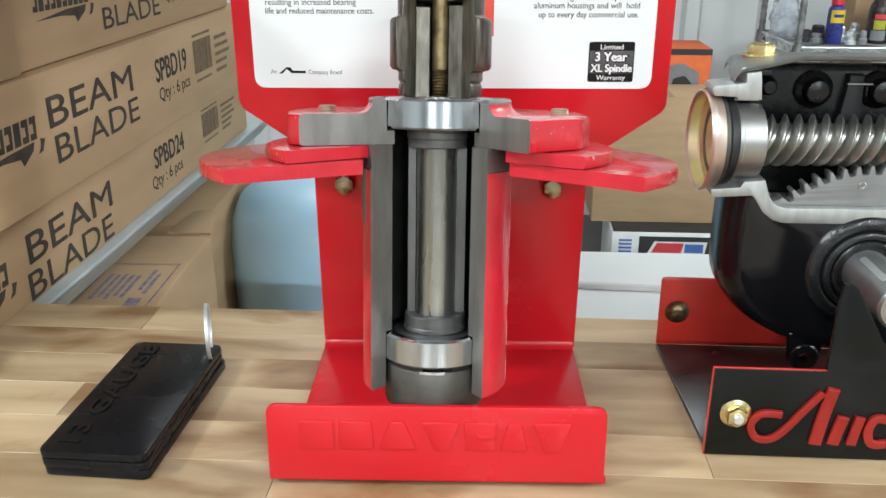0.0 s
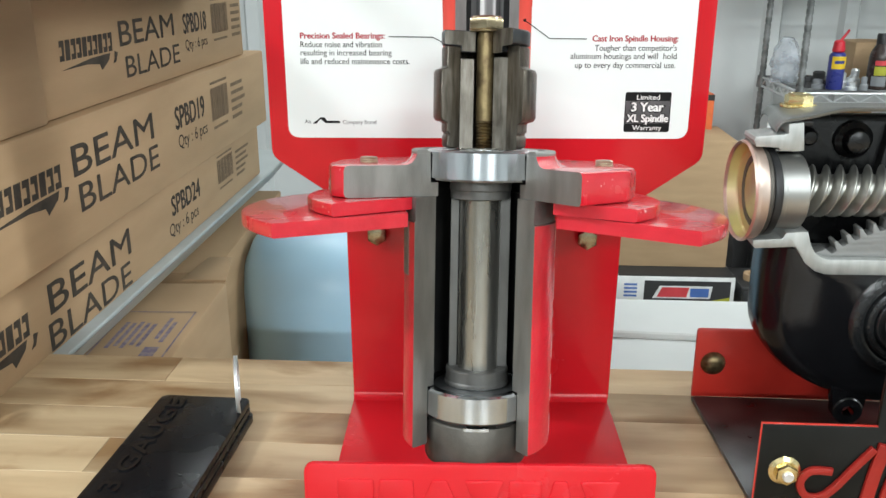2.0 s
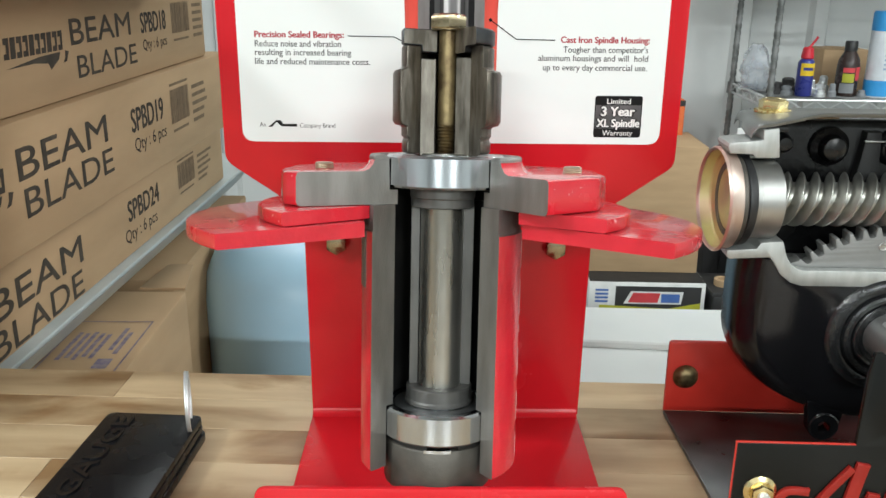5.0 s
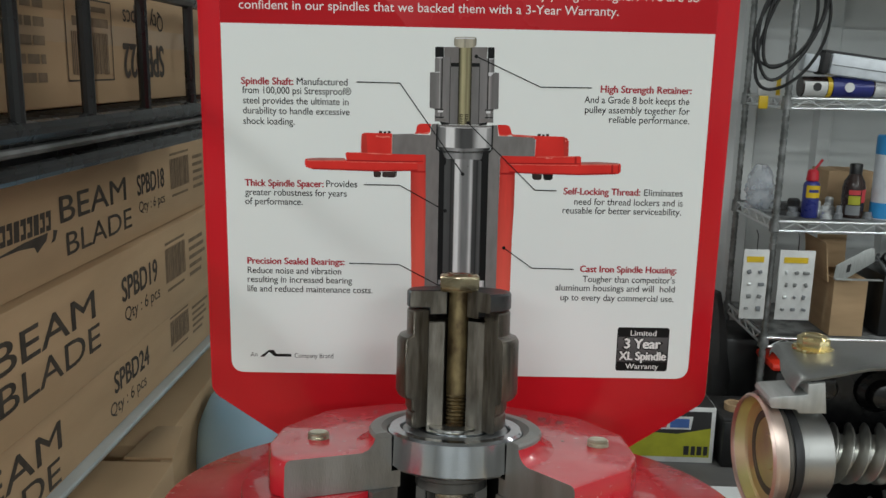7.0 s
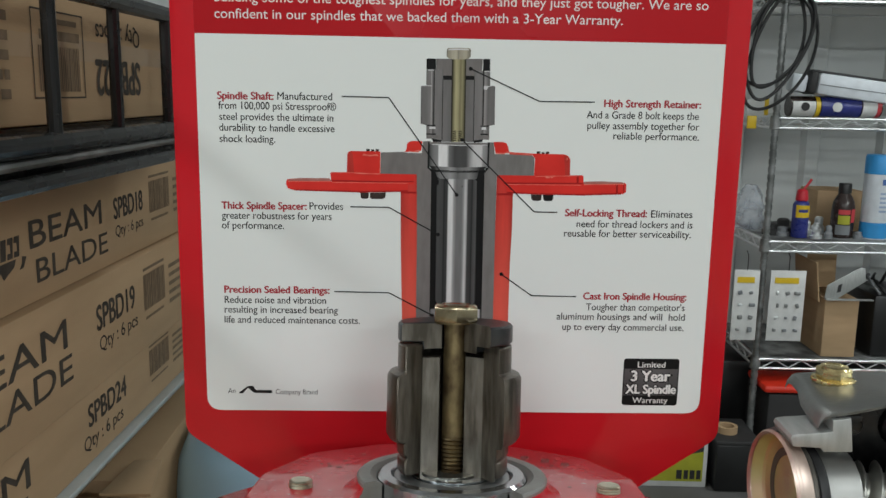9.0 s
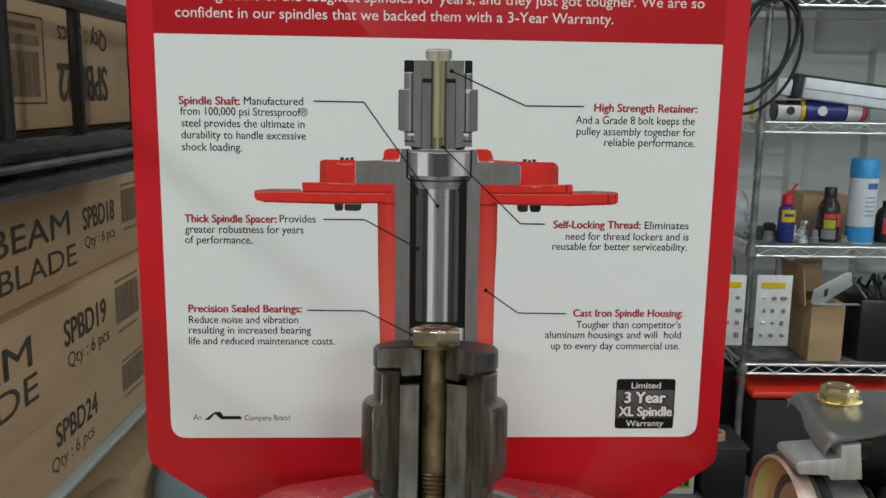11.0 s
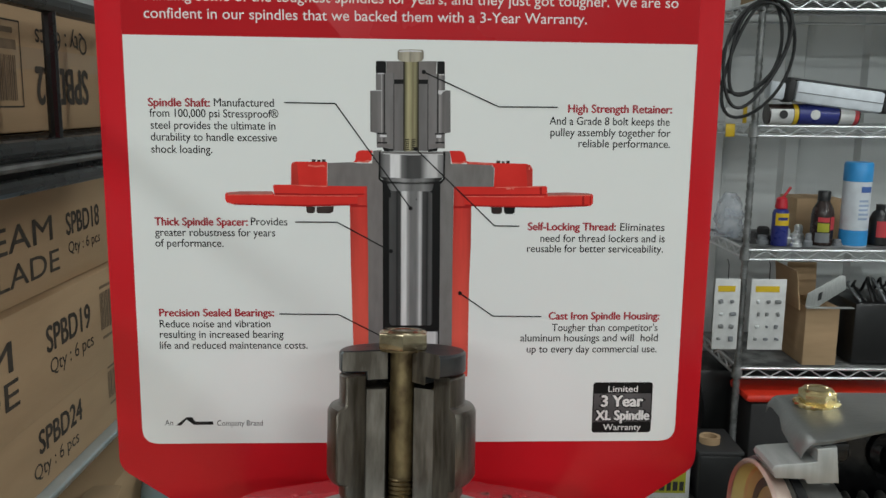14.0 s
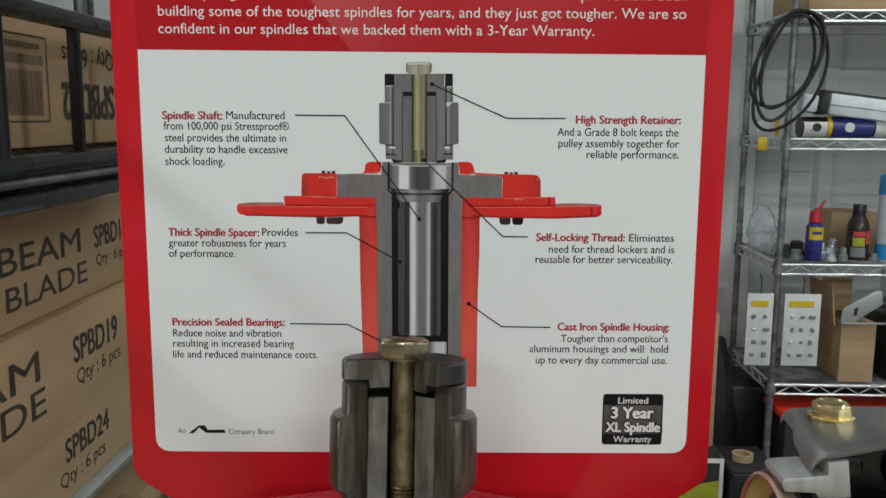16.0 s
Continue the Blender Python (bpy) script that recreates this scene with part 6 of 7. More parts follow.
# ---- behind the bench ----
def behind_bench():
    # carton with a violet label in the gap
    t = thing("carton", pose(-0.470, 1.0, 0.0, 0, 0, 2.5), "tall brown carton with a violet shipping label", "carton")
    part("body", box(-0.17, 0.090, -0.26, 0.062, 0, 0.826, 0.004), CARD, t)
    rows = [(-0.006, 0.080, -0.044, -0.042), (-0.006, 0.080, -0.176, -0.174), (-0.006, -0.004, -0.176, -0.042), (0.078, 0.080, -0.176, -0.042)]
    rng = random.Random(21)
    for k in range(5):
        rows += [(0.006 + 0.0085 * k, 0.011 + 0.0085 * k, -0.150 + 0.012 * rng.random(), -0.082 + 0.010 * rng.random())]
    rows += [(0.054 + 0.008 * k, 0.059 + 0.008 * k, -0.122 - 0.01 * k, -0.062 - 0.012 * k) for k in range(2)] + [(0.052, 0.068, -0.168, -0.144)]
    for q in rows:
        part("label_print", bars([q]), PURPLE_INK, t, "violet printed label", m=pose(0, 0, 0.8266), smooth=False)
    part("flap", prism([(0.030, 0.061), (0.089, 0.061), (0.074, 0.155), (0.040, 0.155)], 0.8264, 0.8300, "xy", 0.0005), CARD, t, "folded card flap")
    carton("carton", pose(-0.545, 1.34, 0.0, 0, 0, 2), 0.24, 0.46, 0.822, "tall brown carton under the rack shelf")
    # Black box added only to keep the gap between carton and tank dark.
    t = thing("dark_gap_box", pose(-0.315, 1.125, 0.0), "black box added to darken the gap beside the tank", "tote")
    part("body", box(-0.045, 0.06, -0.06, 0.02, 0.0, 0.60, 0.012), BLACK_PLASTIC, t)
    part("rim", box(-0.049, 0.064, -0.064, 0.024, 0.60, 0.625, 0.006), BLACK_PLASTIC, t)
    # pale blue tank
    t = thing("blue_tank", pose(-0.268, 1.33, 0.0), "pale blue painted steel tank with a rounded shoulder", "tank")
    prof = [(0, 0.02), (0.15, 0.02), (0.165, 0.035), (0.168, 0.06), (0.168, 0.735), (0.163, 0.775), (0.148, 0.808), (0.120, 0.830), (0.07, 0.845), (0, 0.850)]
    part("body", lathe(prof, 72, closed_profile=False), TANK_BLUE, t)
    part("foot_ring", lathe([(0.13, 0.0), (0.15, 0.0), (0.15, 0.03), (0.13, 0.03)], 48), BLACK_WIRE, t)
    # white sheets on a side table
    t = thing("side_table", pose(0.36, 0.93, 0.0), "low grey table behind the bench", "table")
    part("tabletop", box(-0.34, 0.50, -0.235, 0.17, 0.755, 0.780, 0.004), GREY_MID, t)
    for x in (-0.31, 0.46):
        for y in (-0.20, 0.14):
            part("leg", box(x - 0.02, x + 0.02, y - 0.02, y + 0.02, 0, 0.755, 0.003), GREY_MID, t)
    z = 0.7802
    for k, (y0, back, x0, x1) in enumerate(((-0.225, 0.160, -0.28, 0.46), (-0.222, 0.150, -0.285, 0.45), (0.035, 0.155, -0.30, 0.47))):
        h = 0.0085
        bm = bmesh.new()
        rings = []
        for i in range(31):
            f = i / 30
            x = x0 + (x1 - x0) * f
            bow = 0.05 * max(0.0, f - 0.30) ** 1.3
            ya = y0 + (0.018 * math.sin(3 * f + k) if k == 2 else 0)
            lift = 0.003 * math.sin(5 * f + 2 * k) if k == 2 else 0.0
            lift = max(lift, 0.0)
            yb = back + bow
            rings.append([(x, ya, lift), (x, yb, 0), (x, yb, h), (x, (ya + yb) / 2, h + lift * 0.5), (x, ya + 0.002, h + lift), (x, ya, h - 0.002 + lift)])
        quad_rings(bm, rings)
        ob = link_mesh("foam_sheet", bm, WHITE_SHEET)
        ob.matrix_world = pose(0.36, 0.93, z)
        tagged(ob, "white foam sheet in a stack on the side table", "foam sheet", "white foam sheets")
        z += h + 0.0006


behind_bench()


# ---- the wire shelf at the wall ----
SX, SY, SW, SD = 1.006, 3.0, 1.20, 0.46
LEVELS = (0.375, 0.785, 1.195, 1.597)


def wire_shelving():
    r = thing("wire_shelving", pose(0, 0, 0), "grey post wire shelving unit loaded with shop supplies", "shelving")
    for x in (SX, SX + SW):
        for y in (SY + 0.012, SY + SD - 0.012):
            prof, z = [(0, 0), (0.0120, 0)], 0.03
            while z < 1.98:
                prof += [(0.0120, z - 0.0042), (0.0100, z - 0.0036), (0.0100, z + 0.0036), (0.0120, z + 0.0042)]
                z += 0.0254
            part("post", lathe(prof + [(0.0120, 2.0), (0, 2.0)], 14, closed_profile=False), POST, r, "grooved grey steel post", m=pose(x, y, 0))
    for z in LEVELS:
        for zz in (z, z + 0.032):
            for a, b in (((SX, SY), (SX + SW, SY)), ((SX, SY + SD), (SX + SW, SY + SD)), ((SX, SY), (SX, SY + SD)), ((SX + SW, SY), (SX + SW, SY + SD))):
                part("rim_wire", tube([(*a, zz), (*b, zz)], 0.0045, 8), CHROME, r)
        for a, b, nseg in (((SX + 0.02, SY), (SX + SW - 0.02, SY), 26), ((SX, SY + 0.02), (SX, SY + SD - 0.02), 10)):
            pts = []
            for i in range(nseg + 1):
                f = i / nseg
                pts.append((a[0] + (b[0] - a[0]) * f, a[1] + (b[1] - a[1]) * f, z + 0.003 + (0.026 if i % 2 else 0)))
            part("zigzag_wire", tube(pts, 0.0028, 6), CHROME, r)
        first = part("shelf_wire", tube([(0, SY, 0), (0, SY + SD, 0)], 0.002, 5), CHROME, r, m=pose(SX + 0.02, 0, z + 0.034))
        for i in range(1, 46):
            ob = new("shelf_wire", first.data)
            ob.parent = r
            ob.matrix_local = pose(SX + 0.02 + (SW - 0.04) * i / 45, 0, z + 0.034)
        # The top level's mat is added so that the shelf shades the wall below.
        if z != LEVELS[2]:
            part("shelf_mat", box(SX + 0.01, SX + SW - 0.01, SY + 0.006, SY + SD - 0.006, z + 0.0362, z + 0.0382), MAT_GREY, r, "dark worn shelf mat, the top one added to shade the wall")
        for x in (SX, SX + SW):
            for y in (SY + 0.012, SY + SD - 0.012):
                part("collar", lathe([(0.013, z - 0.006), (0.019, z - 0.004), (0.017, z + 0.040), (0.013, z + 0.040)], 14), POST, r, m=pose(x, y, 0))


wire_shelving()


def shelf_goods():
    z2 = LEVELS[1] + 0.0385
    z1 = LEVELS[2] + 0.0365
    z3 = LEVELS[0] + 0.0385
    # spray can
    t = thing("spray_can", pose(1.138, 3.07, z2), "small blue spray can with yellow disc and red cap", "spray can")
    part("body", lathe([(0, 0), (0.026, 0), (0.0275, 0.003), (0.0275, 0.110), (0.024, 0.120), (0.016, 0.126), (0, 0.126)], 32, closed_profile=False), BLUE_CAN, t)
    part("label_disc", lathe([(0.0278, 0.070), (0.0280, 0.070), (0.0280, 0.112), (0.0278, 0.112)], 24, 215, 325), [YELLOW, YELLOW], t, "yellow disc with plain bars")
    part("label_bar", lathe([(0.0281, 0.088), (0.0282, 0.088), (0.0282, 0.098), (0.0281, 0.098)], 16, 235, 305), [BLUE_CAN, BLUE_CAN], t)
    part("cap", lathe([(0, 0.126), (0.019, 0.126), (0.021, 0.130), (0.0175, 0.160), (0.012, 0.165), (0, 0.165)], 28, closed_profile=False), RED_PLASTIC, t)
    part("straw", tube([(0.0, 0, 0.160), (0.012, 0, 0.175), (0.026, -0.004, 0.200)], 0.0045, 8), RED_PLASTIC, t)
    # dark bottle
    t = thing("fluid_bottle", pose(1.290, 3.09, z2), "dark plastic fluid bottle with black cap", "bottle")
    part("body", lathe([(0, 0), (0.034, 0), (0.037, 0.004), (0.037, 0.105), (0.033, 0.125), (0.020, 0.150), (0.018, 0.160), (0, 0.160)], 32, closed_profile=False), BROWN_BOTTLE, t)
    part("cap", lathe([(0, 0.152), (0.021, 0.152), (0.021, 0.182), (0.019, 0.186), (0, 0.186)], 24, closed_profile=False), BLACK_PLASTIC, t)
    part("label", lathe([(0.0373, 0.012), (0.0376, 0.012), (0.0376, 0.045), (0.0373, 0.045)], 20, 215, 290), [GREY_MID, GREY_MID], t, "faded grey label")
    part("label_yellow", lathe([(0.0373, 0.048), (0.0376, 0.048), (0.0376, 0.078), (0.0373, 0.078)], 20, 225, 285), [LIME, LIME], t, "yellow green label field")
    part("label_pink", lathe([(0.0373, 0.082), (0.0376, 0.082), (0.0376, 0.098), (0.0373, 0.098)], 20, 225, 285), [RED_INK, RED_INK], t)
    part("label_red", lathe([(0.0373, 0.055), (0.0376, 0.055), (0.0376, 0.100), (0.0373, 0.100)], 12, 291, 330), [RED_INK, RED_INK], t)
    # wipes tub
    t = thing("wipes_tub", pose(1.392, 3.075, z2), "white and blue wipes canister", "canister")
    part("body", lathe([(0, 0), (0.043, 0), (0.045, 0.004), (0.045, 0.222), (0, 0.222)], 40, closed_profile=False), WIPE_WHITE, t)
    part("lid", lathe([(0, 0.222), (0.046, 0.222), (0.046, 0.278), (0.042, 0.286), (0, 0.286)], 40, closed_profile=False), WIPE_BLUE, t)
    part("label_band", lathe([(0.0453, 0.005), (0.0456, 0.005), (0.0456, 0.058), (0.0453, 0.058)], 36), WIPE_BLUE, t)
    part("label_bar", lathe([(0.0453, 0.186), (0.0456, 0.186), (0.0456, 0.206), (0.0453, 0.206)], 16, 262, 315), [BLUE_INK, BLUE_INK], t)
    for k in range(5):
        part("label_bar", lathe([(0.0453, 0.094 + 0.015 * k), (0.0456, 0.094 + 0.015 * k), (0.0456, 0.101 + 0.015 * k), (0.0453, 0.101 + 0.015 * k)], 16, 258, 300 + 5 * (k % 2)), [FADED_BLUE, FADED_BLUE], t)
    t = thing("fluid_bottle", pose(1.492, 3.10, z2), "small black bottle with red label and silver cap", "bottle")
    part("body", lathe([(0, 0), (0.030, 0), (0.033, 0.004), (0.033, 0.090), (0.026, 0.110), (0.014, 0.122), (0, 0.122)], 28, closed_profile=False), BLACK_PLASTIC, t)
    part("label", lathe([(0.0333, 0.03), (0.0336, 0.03), (0.0336, 0.085), (0.0333, 0.085)], 20, 230, 300), [RED_INK, RED_INK], t, "red label")
    part("cap", lathe([(0, 0.122), (0.015, 0.122), (0.015, 0.140), (0, 0.140)], 20, closed_profile=False), BLACK_PLASTIC, t)
    # small tins and fittings
    for x, y, r, h, m in ((1.170, 3.09, 0.018, 0.055, CHROME), (1.205, 3.10, 0.022, 0.038, CHROME), (1.230, 3.05, 0.014, 0.045, GREY_MID), (1.060, 3.12, 0.030, 0.040, DARK), (1.240, 3.16, 0.02, 0.06, CHROME), (1.188, 3.05, 0.020, 0.026, CHROME), (1.222, 3.13, 0.017, 0.042, CHROME), (1.092, 3.10, 0.024, 0.030, GREY_MID), (1.120, 3.17, 0.030, 0.050, DARK), (1.335, 3.06, 0.016, 0.024, GREY_MID), (1.160, 3.15, 0.022, 0.060, GREY_MID)):
        t = link_mesh("fitting", lathe([(0, 0), (r, 0), (r, h * 0.4), (r * 0.7, h * 0.5), (r * 0.7, h * 0.9), (r * 0.5, h), (0, h)], 18, closed_profile=False), m)
        t.matrix_world = pose(x, y, z2)
        tagged(t, "small bright metal fitting on the shelf", "fitting", "loose fittings")
    carton("carton", pose(1.335, 3.30, z2), 0.165, 0.16, 0.145, "small brown carton behind the bottles")
    # hung cards in front of the shelf
    rng = random.Random(12)
    for x, w in ((0.945, 0.085), (1.083, 0.118)):
        t = thing("parts_card", pose(x, 2.985, 0.600), "white parts card with yellow header and small dark parts", "parts card", "hanging parts cards")
        part("board", box(-w / 2, w / 2, -0.002, 0.002, -0.122, 0.122, 0.001), PAPER, t)
        part("header", box(-w * 0.38, w * 0.30, -0.0035, -0.0022, 0.078, 0.098), YELLOW, t)
        cols = 2 if w < 0.1 else 3
        for i in range(cols):
            for j in range(4):
                a, b = 0.004 + 0.007 * rng.random(), 0.003 + 0.006 * rng.random()
                part("small_part", box(-a, a, -0.010, -0.0022, -b, b, 0.0025), rng.choice((GREY_MID, POST, GREY_MID, CHROME)), t, m=pose((i - (cols - 1) / 2) * (0.033 if cols == 3 else 0.038) + 0.006 * (rng.random() - 0.5), 0, 0.045 - j * 0.043, 0, 40 * rng.random() - 20, 0))
        part("hook", tube([(0, 0.0, 0.12), (0, 0.0, 0.17), (0, 0.02, 0.185)], 0.0016, 6), BLACK_WIRE, t)
    # carton with metal bracket on the third shelf
    t = carton("carton", pose(1.288, 3.12, z3), 0.116, 0.20, 0.205, "open brown carton on the wire shelf")
    part("flap", prism([(-0.100, 0.203), (0.100, 0.203), (0.096, 0.338), (-0.096, 0.338)], -0.0575, -0.0535, "yz", 0.0005), CARD, t, "raised side flap", m=pose(0, 0, 0, 0, -7, 0))
    part("flap", prism([(-0.056, 0.203), (0.056, 0.203), (0.052, 0.325), (-0.052, 0.325)], 0.095, 0.099, "xz", 0.0005), CARD, t, "raised back flap")
    t = thing("metal_bracket", pose(1.222, 3.015, z3 + 0.2095), "grey stamped metal bracket leaning on an open carton", "bracket")
    part("plate", prism(rounded([(0.0, 0.0), (0.045, 0.0), (0.135, 0.062), (0.128, 0.108), (0.110, 0.108), (0.005, 0.045)], 0.006, 3), -0.003, 0.0, "xz", 0.001), ALU, t)
    part("flange", box(0.0, 0.16, -0.020, -0.001, -0.004, 0.0, 0.001), ALU, t)
    part("hole", prism([(0.040, 0.020), (0.052, 0.024), (0.055, 0.052), (0.042, 0.046)], -0.0036, -0.0031, "xz", 0.0), DARK, t)
    for x, y, sx, sy, sz in ((1.50, 3.15, 0.20, 0.25, 0.22), (1.72, 3.2, 0.2, 0.25, 0.18)):
        t = link_mesh("black_case", box(-sx / 2, sx / 2, -sy / 2, sy / 2, 0, sz, 0.012), BLACK_PLASTIC)
        t.matrix_world = pose(x, y, z3)
        tagged(t, "black plastic case on the wire shelf", "case", "black cases")
    rng = random.Random(31)
    for k in range(9):
        xa, za = 1.42 + 0.022 * k, z3 + 0.222
        pts = smooth_path([(xa, 3.035 + 0.02 * rng.random(), za), (xa - 0.02 + 0.03 * rng.random(), 3.10, za + 0.030 + 0.04 * rng.random()), (xa + 0.03, 3.19, za + 0.055 * rng.random()), (xa + 0.05, 3.26, za)], 6)
        ob = link_mesh("test_lead", tube(pts, 0.0045, 7), (GREY_MID, CABLE, DARK, CABLE)[k % 4])
        tagged(ob, "loose test lead lying on a black case", "lead", "loose leads")
    # second shelf from above: rolled labels and white bags
    t = thing("blue_label_roll", pose(1.193, 3.07, z1 + 0.034), "blue and brown labelled cylinder lying on the shelf", "canister")
    part("body", lathe([(0, -0.13), (0.034, -0.13), (0.034, 0.17), (0, 0.17)], 28, axis="x", closed_profile=False), BROWN_BOTTLE, t)
    part("label", lathe([(0.0343, -0.03), (0.0346, -0.03), (0.0346, 0.10), (0.0343, 0.10)], 28, axis="x"), BLUE_CAN, t, "blue label")
    part("label_disc", lathe([(0, -0.0362), (0.016, -0.0362), (0.016, -0.0358), (0, -0.0358)], 20, axis="y", closed_profile=False), PAPER, t, m=pose(0.02, 0, 0))
    part("end_label", lathe([(0.0343, 0.105), (0.0346, 0.105), (0.0346, 0.165), (0.0343, 0.165)], 28, axis="x"), PAPER, t)
    part("front_label", lathe([(0.0343, -0.125), (0.0346, -0.125), (0.0346, -0.05), (0.0343, -0.05)], 20, 150, 330, axis="x"), [PAPER, PAPER], t, "beige label")
    part("label_disc", lathe([(0, -0.0362), (0.014, -0.0362), (0.014, -0.0358), (0, -0.0358)], 20, axis="y", closed_profile=False), DARK, t, m=pose(-0.085, 0, 0))
    part("yellow_band", lathe([(0.0343, -0.048), (0.0347, -0.048), (0.0347, -0.034), (0.0343, -0.034)], 28, axis="x"), YELLOW, t)
    part("pink_band", lathe([(0.0343, 0.152), (0.0348, 0.152), (0.0348, 0.166), (0.0343, 0.166)], 28, axis="x"), RED_INK, t)
    t = thing("tube_lamp", pose(1.118, 3.06, z1 + 0.112, 0, 7, 0), "white work lamp with dark end lying on rolls", "work lamp")
    part("body", box(0.02, 0.315, -0.04, 0.04, -0.035, 0.035, 0.012), WIPE_WHITE, t)
    part("body_groove", box(0.025, 0.310, -0.0412, -0.0395, -0.004, -0.001), GREY_MID, t)
    part("top_strip", box(0.0, 0.36, -0.020, 0.030, 0.0345, 0.044, 0.004), DARK, t, "black top strip")
    part("end_collar", box(-0.008, 0.02, -0.042, 0.042, -0.037, 0.037, 0.012), DARK, t)
    part("far_end", box(0.315, 0.345, -0.038, 0.038, -0.033, 0.033, 0.010), DARK, t)
    part("end_cap", box(-0.062, -0.008, -0.026, 0.026, -0.034, 0.024, 0.010), WIPE_WHITE, t)
    # cable loops hung on the post
    bm = bmesh.new()
    for k, (cx, cz, rx, rz) in enumerate(((0.985, 1.455, 0.095, 0.170), (0.990, 1.470, 0.085, 0.145), (1.000, 1.440, 0.100, 0.185), (0.985, 1.480, 0.088, 0.150))):
        pts = []
        for i in range(40):
            a = 2 * math.pi * i / 40
            pts.append((cx - 0.012 + rx * math.cos(a) + 0.012 * math.sin(2 * a + k) + 0.24 * rz * math.sin(a), 2.965 + 0.006 * k, cz + rz * math.sin(a)))
        tube(pts, 0.0055, 7, bm, closed=True)
    t = link_mesh("cable_coil", bm, CABLE)
    tagged(t, "coil of black cable hung on the shelf post", "cable")
    # yellow clip at the left end
    t = thing("yellow_tag", pose(0.955, 3.05, 1.235), "yellow and white tag hanging at the shelf end", "tag")
    part("tag_top", box(-0.035, 0.035, -0.004, 0.004, 0.0, 0.05, 0.002), PAPER, t)
    part("tag_side", box(0.022, 0.036, -0.006, 0.0055, 0.0, 0.055, 0.002), YELLOW, t)
    part("tag_bottom", box(-0.030, 0.0, -0.005, 0.005, -0.045, -0.002, 0.002), YELLOW, t)
    # top shelf goods
    for x, w, h in ((1.23, 0.34, 0.12), (1.60, 0.36, 0.16), (1.97, 0.34, 0.14)):
        carton("carton", pose(x, 3.22, LEVELS[3] + 0.0385), w, 0.34, h, "flat carton on the top wire shelf")


shelf_goods()


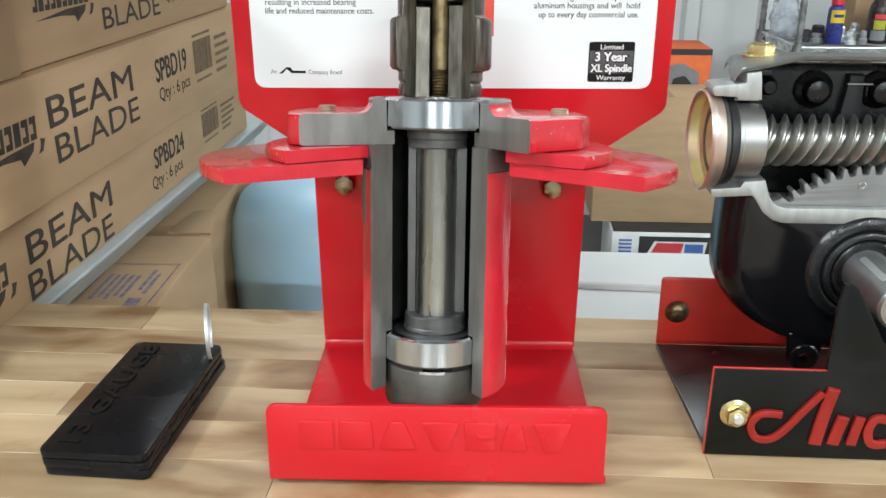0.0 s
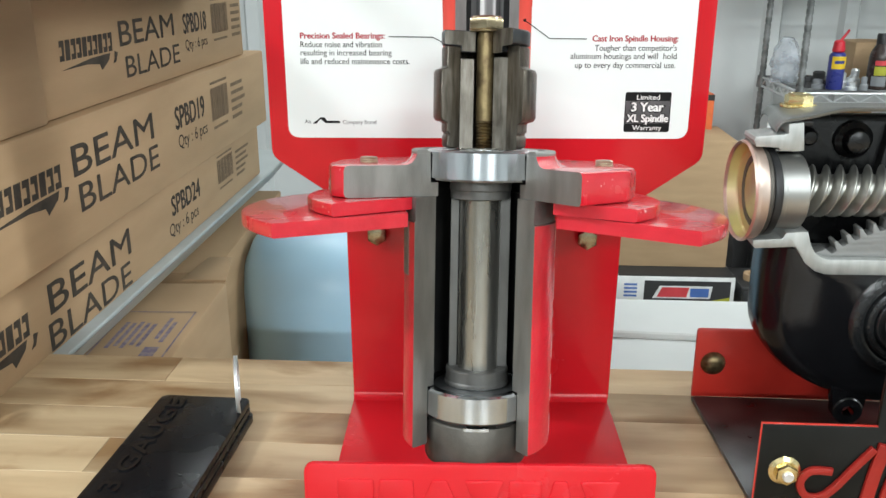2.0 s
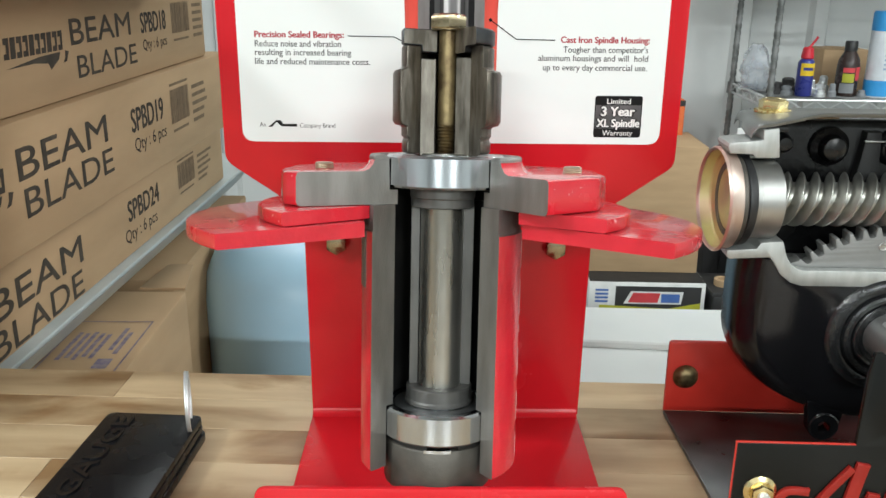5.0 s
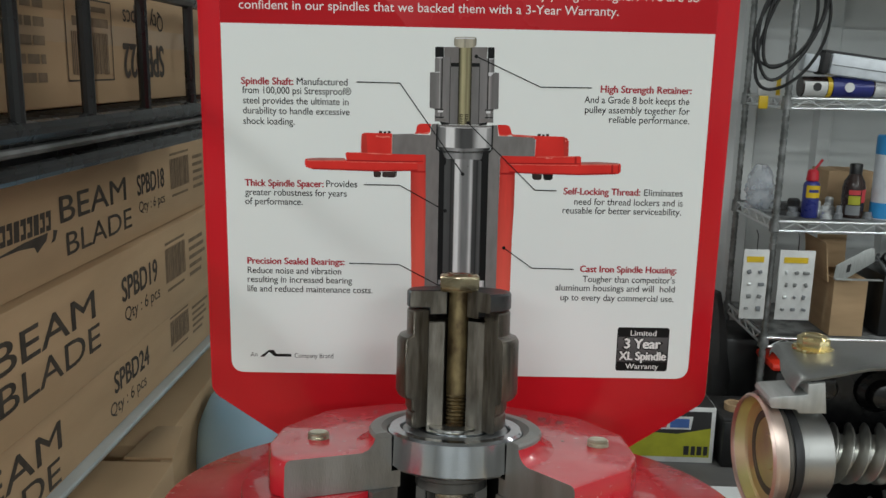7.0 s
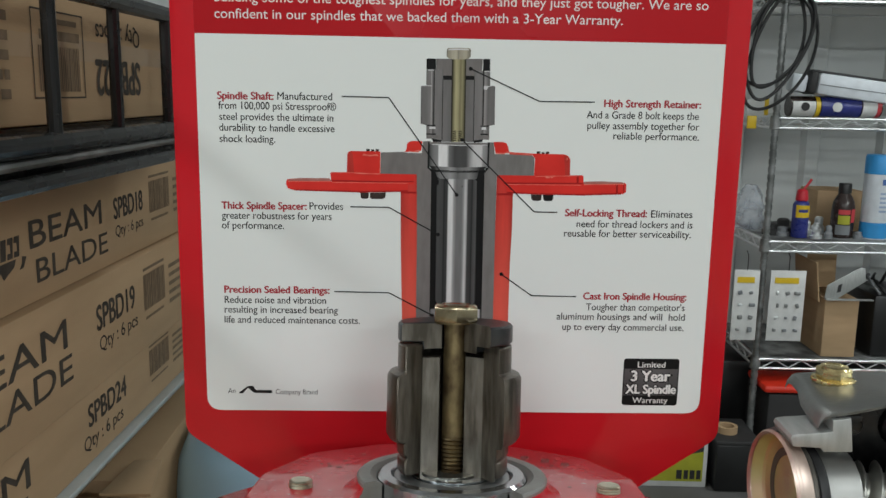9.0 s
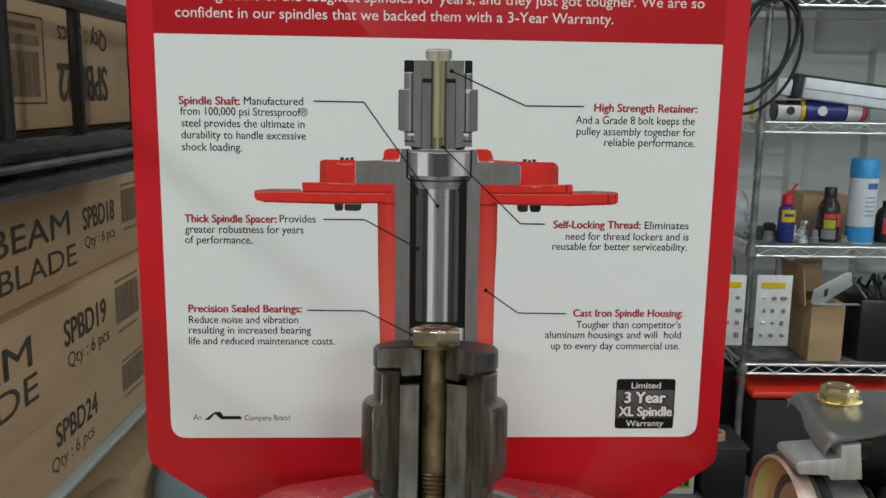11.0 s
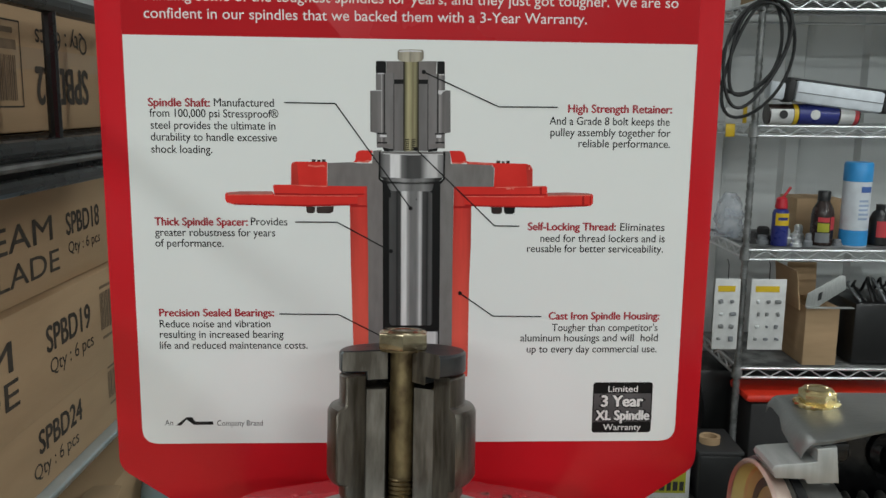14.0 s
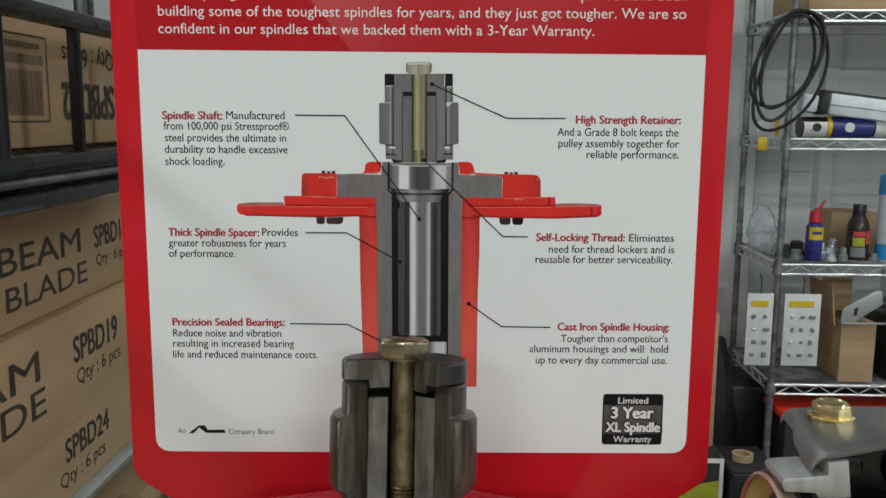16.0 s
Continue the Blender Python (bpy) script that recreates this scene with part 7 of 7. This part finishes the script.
def floor_goods():
    # brown carton, oil carton, orange carton
    carton("carton", pose(0.575, 3.10, 0.2035), 0.46, 0.30, 0.455, "large brown carton stacked on an oil carton")
    t = thing("oil_carton", pose(0.63, 2.99, 0.0), "white and black oil carton with yellow green band", "carton")
    part("body", box(-0.22, 0.187, -0.14, 0.14, 0, 0.20, 0.004), PAPER, t)
    part("top_board", box(-0.215, 0.182, -0.136, 0.135, 0.2005, 0.2030), DARK, t, "dark board on the top")
    part("panel", box(-0.125, 0.172, -0.1415, -0.1402, 0.030, 0.186), DARK, t, "black printed panel")
    for k in range(4):
        part("print_bar", box(-0.195, -0.150, -0.1412, -0.1402, 0.125 + 0.014 * k, 0.132 + 0.014 * k), BLUE_INK, t)
    part("band", prism([(-0.18, 0.022), (0.172, 0.022), (0.172, 0.128), (0.06, 0.105), (-0.18, 0.116)], -0.1424, -0.1417, "xz", 0.0), LIME, t, "yellow green band")
    for x, w in ((0.085, 0.018), (0.110, 0.014), (0.130, 0.016), (0.152, 0.014)):
        part("print_bar", box(x, x + w, -0.1430, -0.1423, 0.030, 0.062), DARK, t)
    part("mark_field", prism([(-0.095, 0.122), (0.104, 0.122), (0.110, 0.168), (-0.072, 0.168)], -0.1430, -0.1416, "xz", 0.0), PAPER, t, "white field of the printed mark")
    part("mark_red", prism([(-0.080, 0.127), (0.022, 0.127), (0.030, 0.163), (-0.064, 0.163)], -0.1436, -0.1429, "xz", 0.0), RED_INK, t)
    part("mark_blue", box(0.034, 0.098, -0.1436, -0.1429, 0.128, 0.160), BLUE_INK, t)
    t = thing("orange_carton", pose(0.685, 3.30, 0.0), "orange and white tool carton with dark picture", "carton")
    part("body", box(-0.10, 0.082, -0.12, 0.12, 0, 0.786, 0.004), ORANGE, t)
    part("edge_band", box(-0.0995, 0.0815, -0.1208, -0.1202, 0.764, 0.785), DARK, t, "dark printed edge")
    part("picture", prism(rounded([(-0.098, 0.60), (0.0, 0.60), (0.045, 0.64), (0.040, 0.70), (-0.02, 0.735), (-0.098, 0.72)], 0.012, 3), -0.1214, -0.1204, "xz", 0.0), GREY_MID, t, "grey picture of a tool")
    part("picture_shade", prism(rounded([(-0.06, 0.63), (0.0, 0.63), (0.02, 0.66), (-0.01, 0.69), (-0.05, 0.68)], 0.01, 3), -0.1220, -0.1215, "xz", 0.0), DARK, t)
    ob = link_mesh("black_case", box(-0.07, 0.09, -0.14, 0.12, 0, 0.34, 0.012), BLACK_PLASTIC)
    ob.matrix_world = pose(0.985, 3.33, 0)
    tagged(ob, "tall black plastic case on the floor", "case")
    # dark bag, tool box with a red tray, tape and a clear bag
    def lump(name, m, sx, sy, sz, seed, material, label, category):
        rng = random.Random(seed)
        bm = bmesh.new()
        rings = []
        for j in range(9):
            f = j / 8
            r = (math.sin(math.pi * min(0.92, 0.30 + 0.62 * f))) ** 0.7
            rings.append([(sx * r * math.cos(i * math.pi / 10) * rng.uniform(0.74, 1.12), sy * r * math.sin(i * math.pi / 10) * rng.uniform(0.74, 1.12), sz * f * rng.uniform(0.97, 1.0) if j else 0.0) for i in range(20)])
        quad_rings(bm, rings)
        ob = link_mesh(name, bm, material)
        ob.matrix_world = m
        tagged(ob, label, category)
    lump("black_bag", pose(0.872, 3.22, 0.0), 0.085, 0.10, 0.52, 3, DARK, "crumpled black bag standing by the shelf", "bag")
    lump("clear_plastic_bag", pose(1.030, 3.27, LEVELS[1] + 0.0385), 0.055, 0.06, 0.16, 6, BAG_FILM, "crumpled clear plastic bag on the wire shelf", "bag")
    t = thing("tool_box", pose(1.35, 3.20, 0.0), "dark tool box with a red tray under the shelf", "tool box")
    part("body", box(-0.30, 0.34, -0.22, 0.16, 0.0, 0.2895, 0.012), DARK, t)
    part("tray", box(-0.325, 0.36, -0.245, -0.06, 0.298, 0.326, 0.012), TRAY_RED, t, "red plastic tray")
    part("tray_strip", box(-0.20, 0.34, -0.238, -0.10, 0.2897, 0.2978, 0.002), PAPER, t, "pale strip under the tray")
    t = thing("dark_crate", pose(0.890, 2.92, 0.0), "low black crate on the floor", "crate")
    part("body", box(-0.055, 0.085, -0.10, 0.10, 0.0, 0.165, 0.008), BLACK_PLASTIC, t)
    part("rim", box(-0.060, 0.090, -0.105, 0.105, 0.165, 0.180, 0.004), DARK, t)
    ob = link_mesh("tape_roll", lathe([(0.022, 0.0), (0.034, 0.0), (0.034, 0.022), (0.022, 0.022)], 28), CARD)
    ob.matrix_world = pose(0.890, 2.90, 0.1802)
    tagged(ob, "tan tape roll on a black crate", "tape roll")


floor_goods()
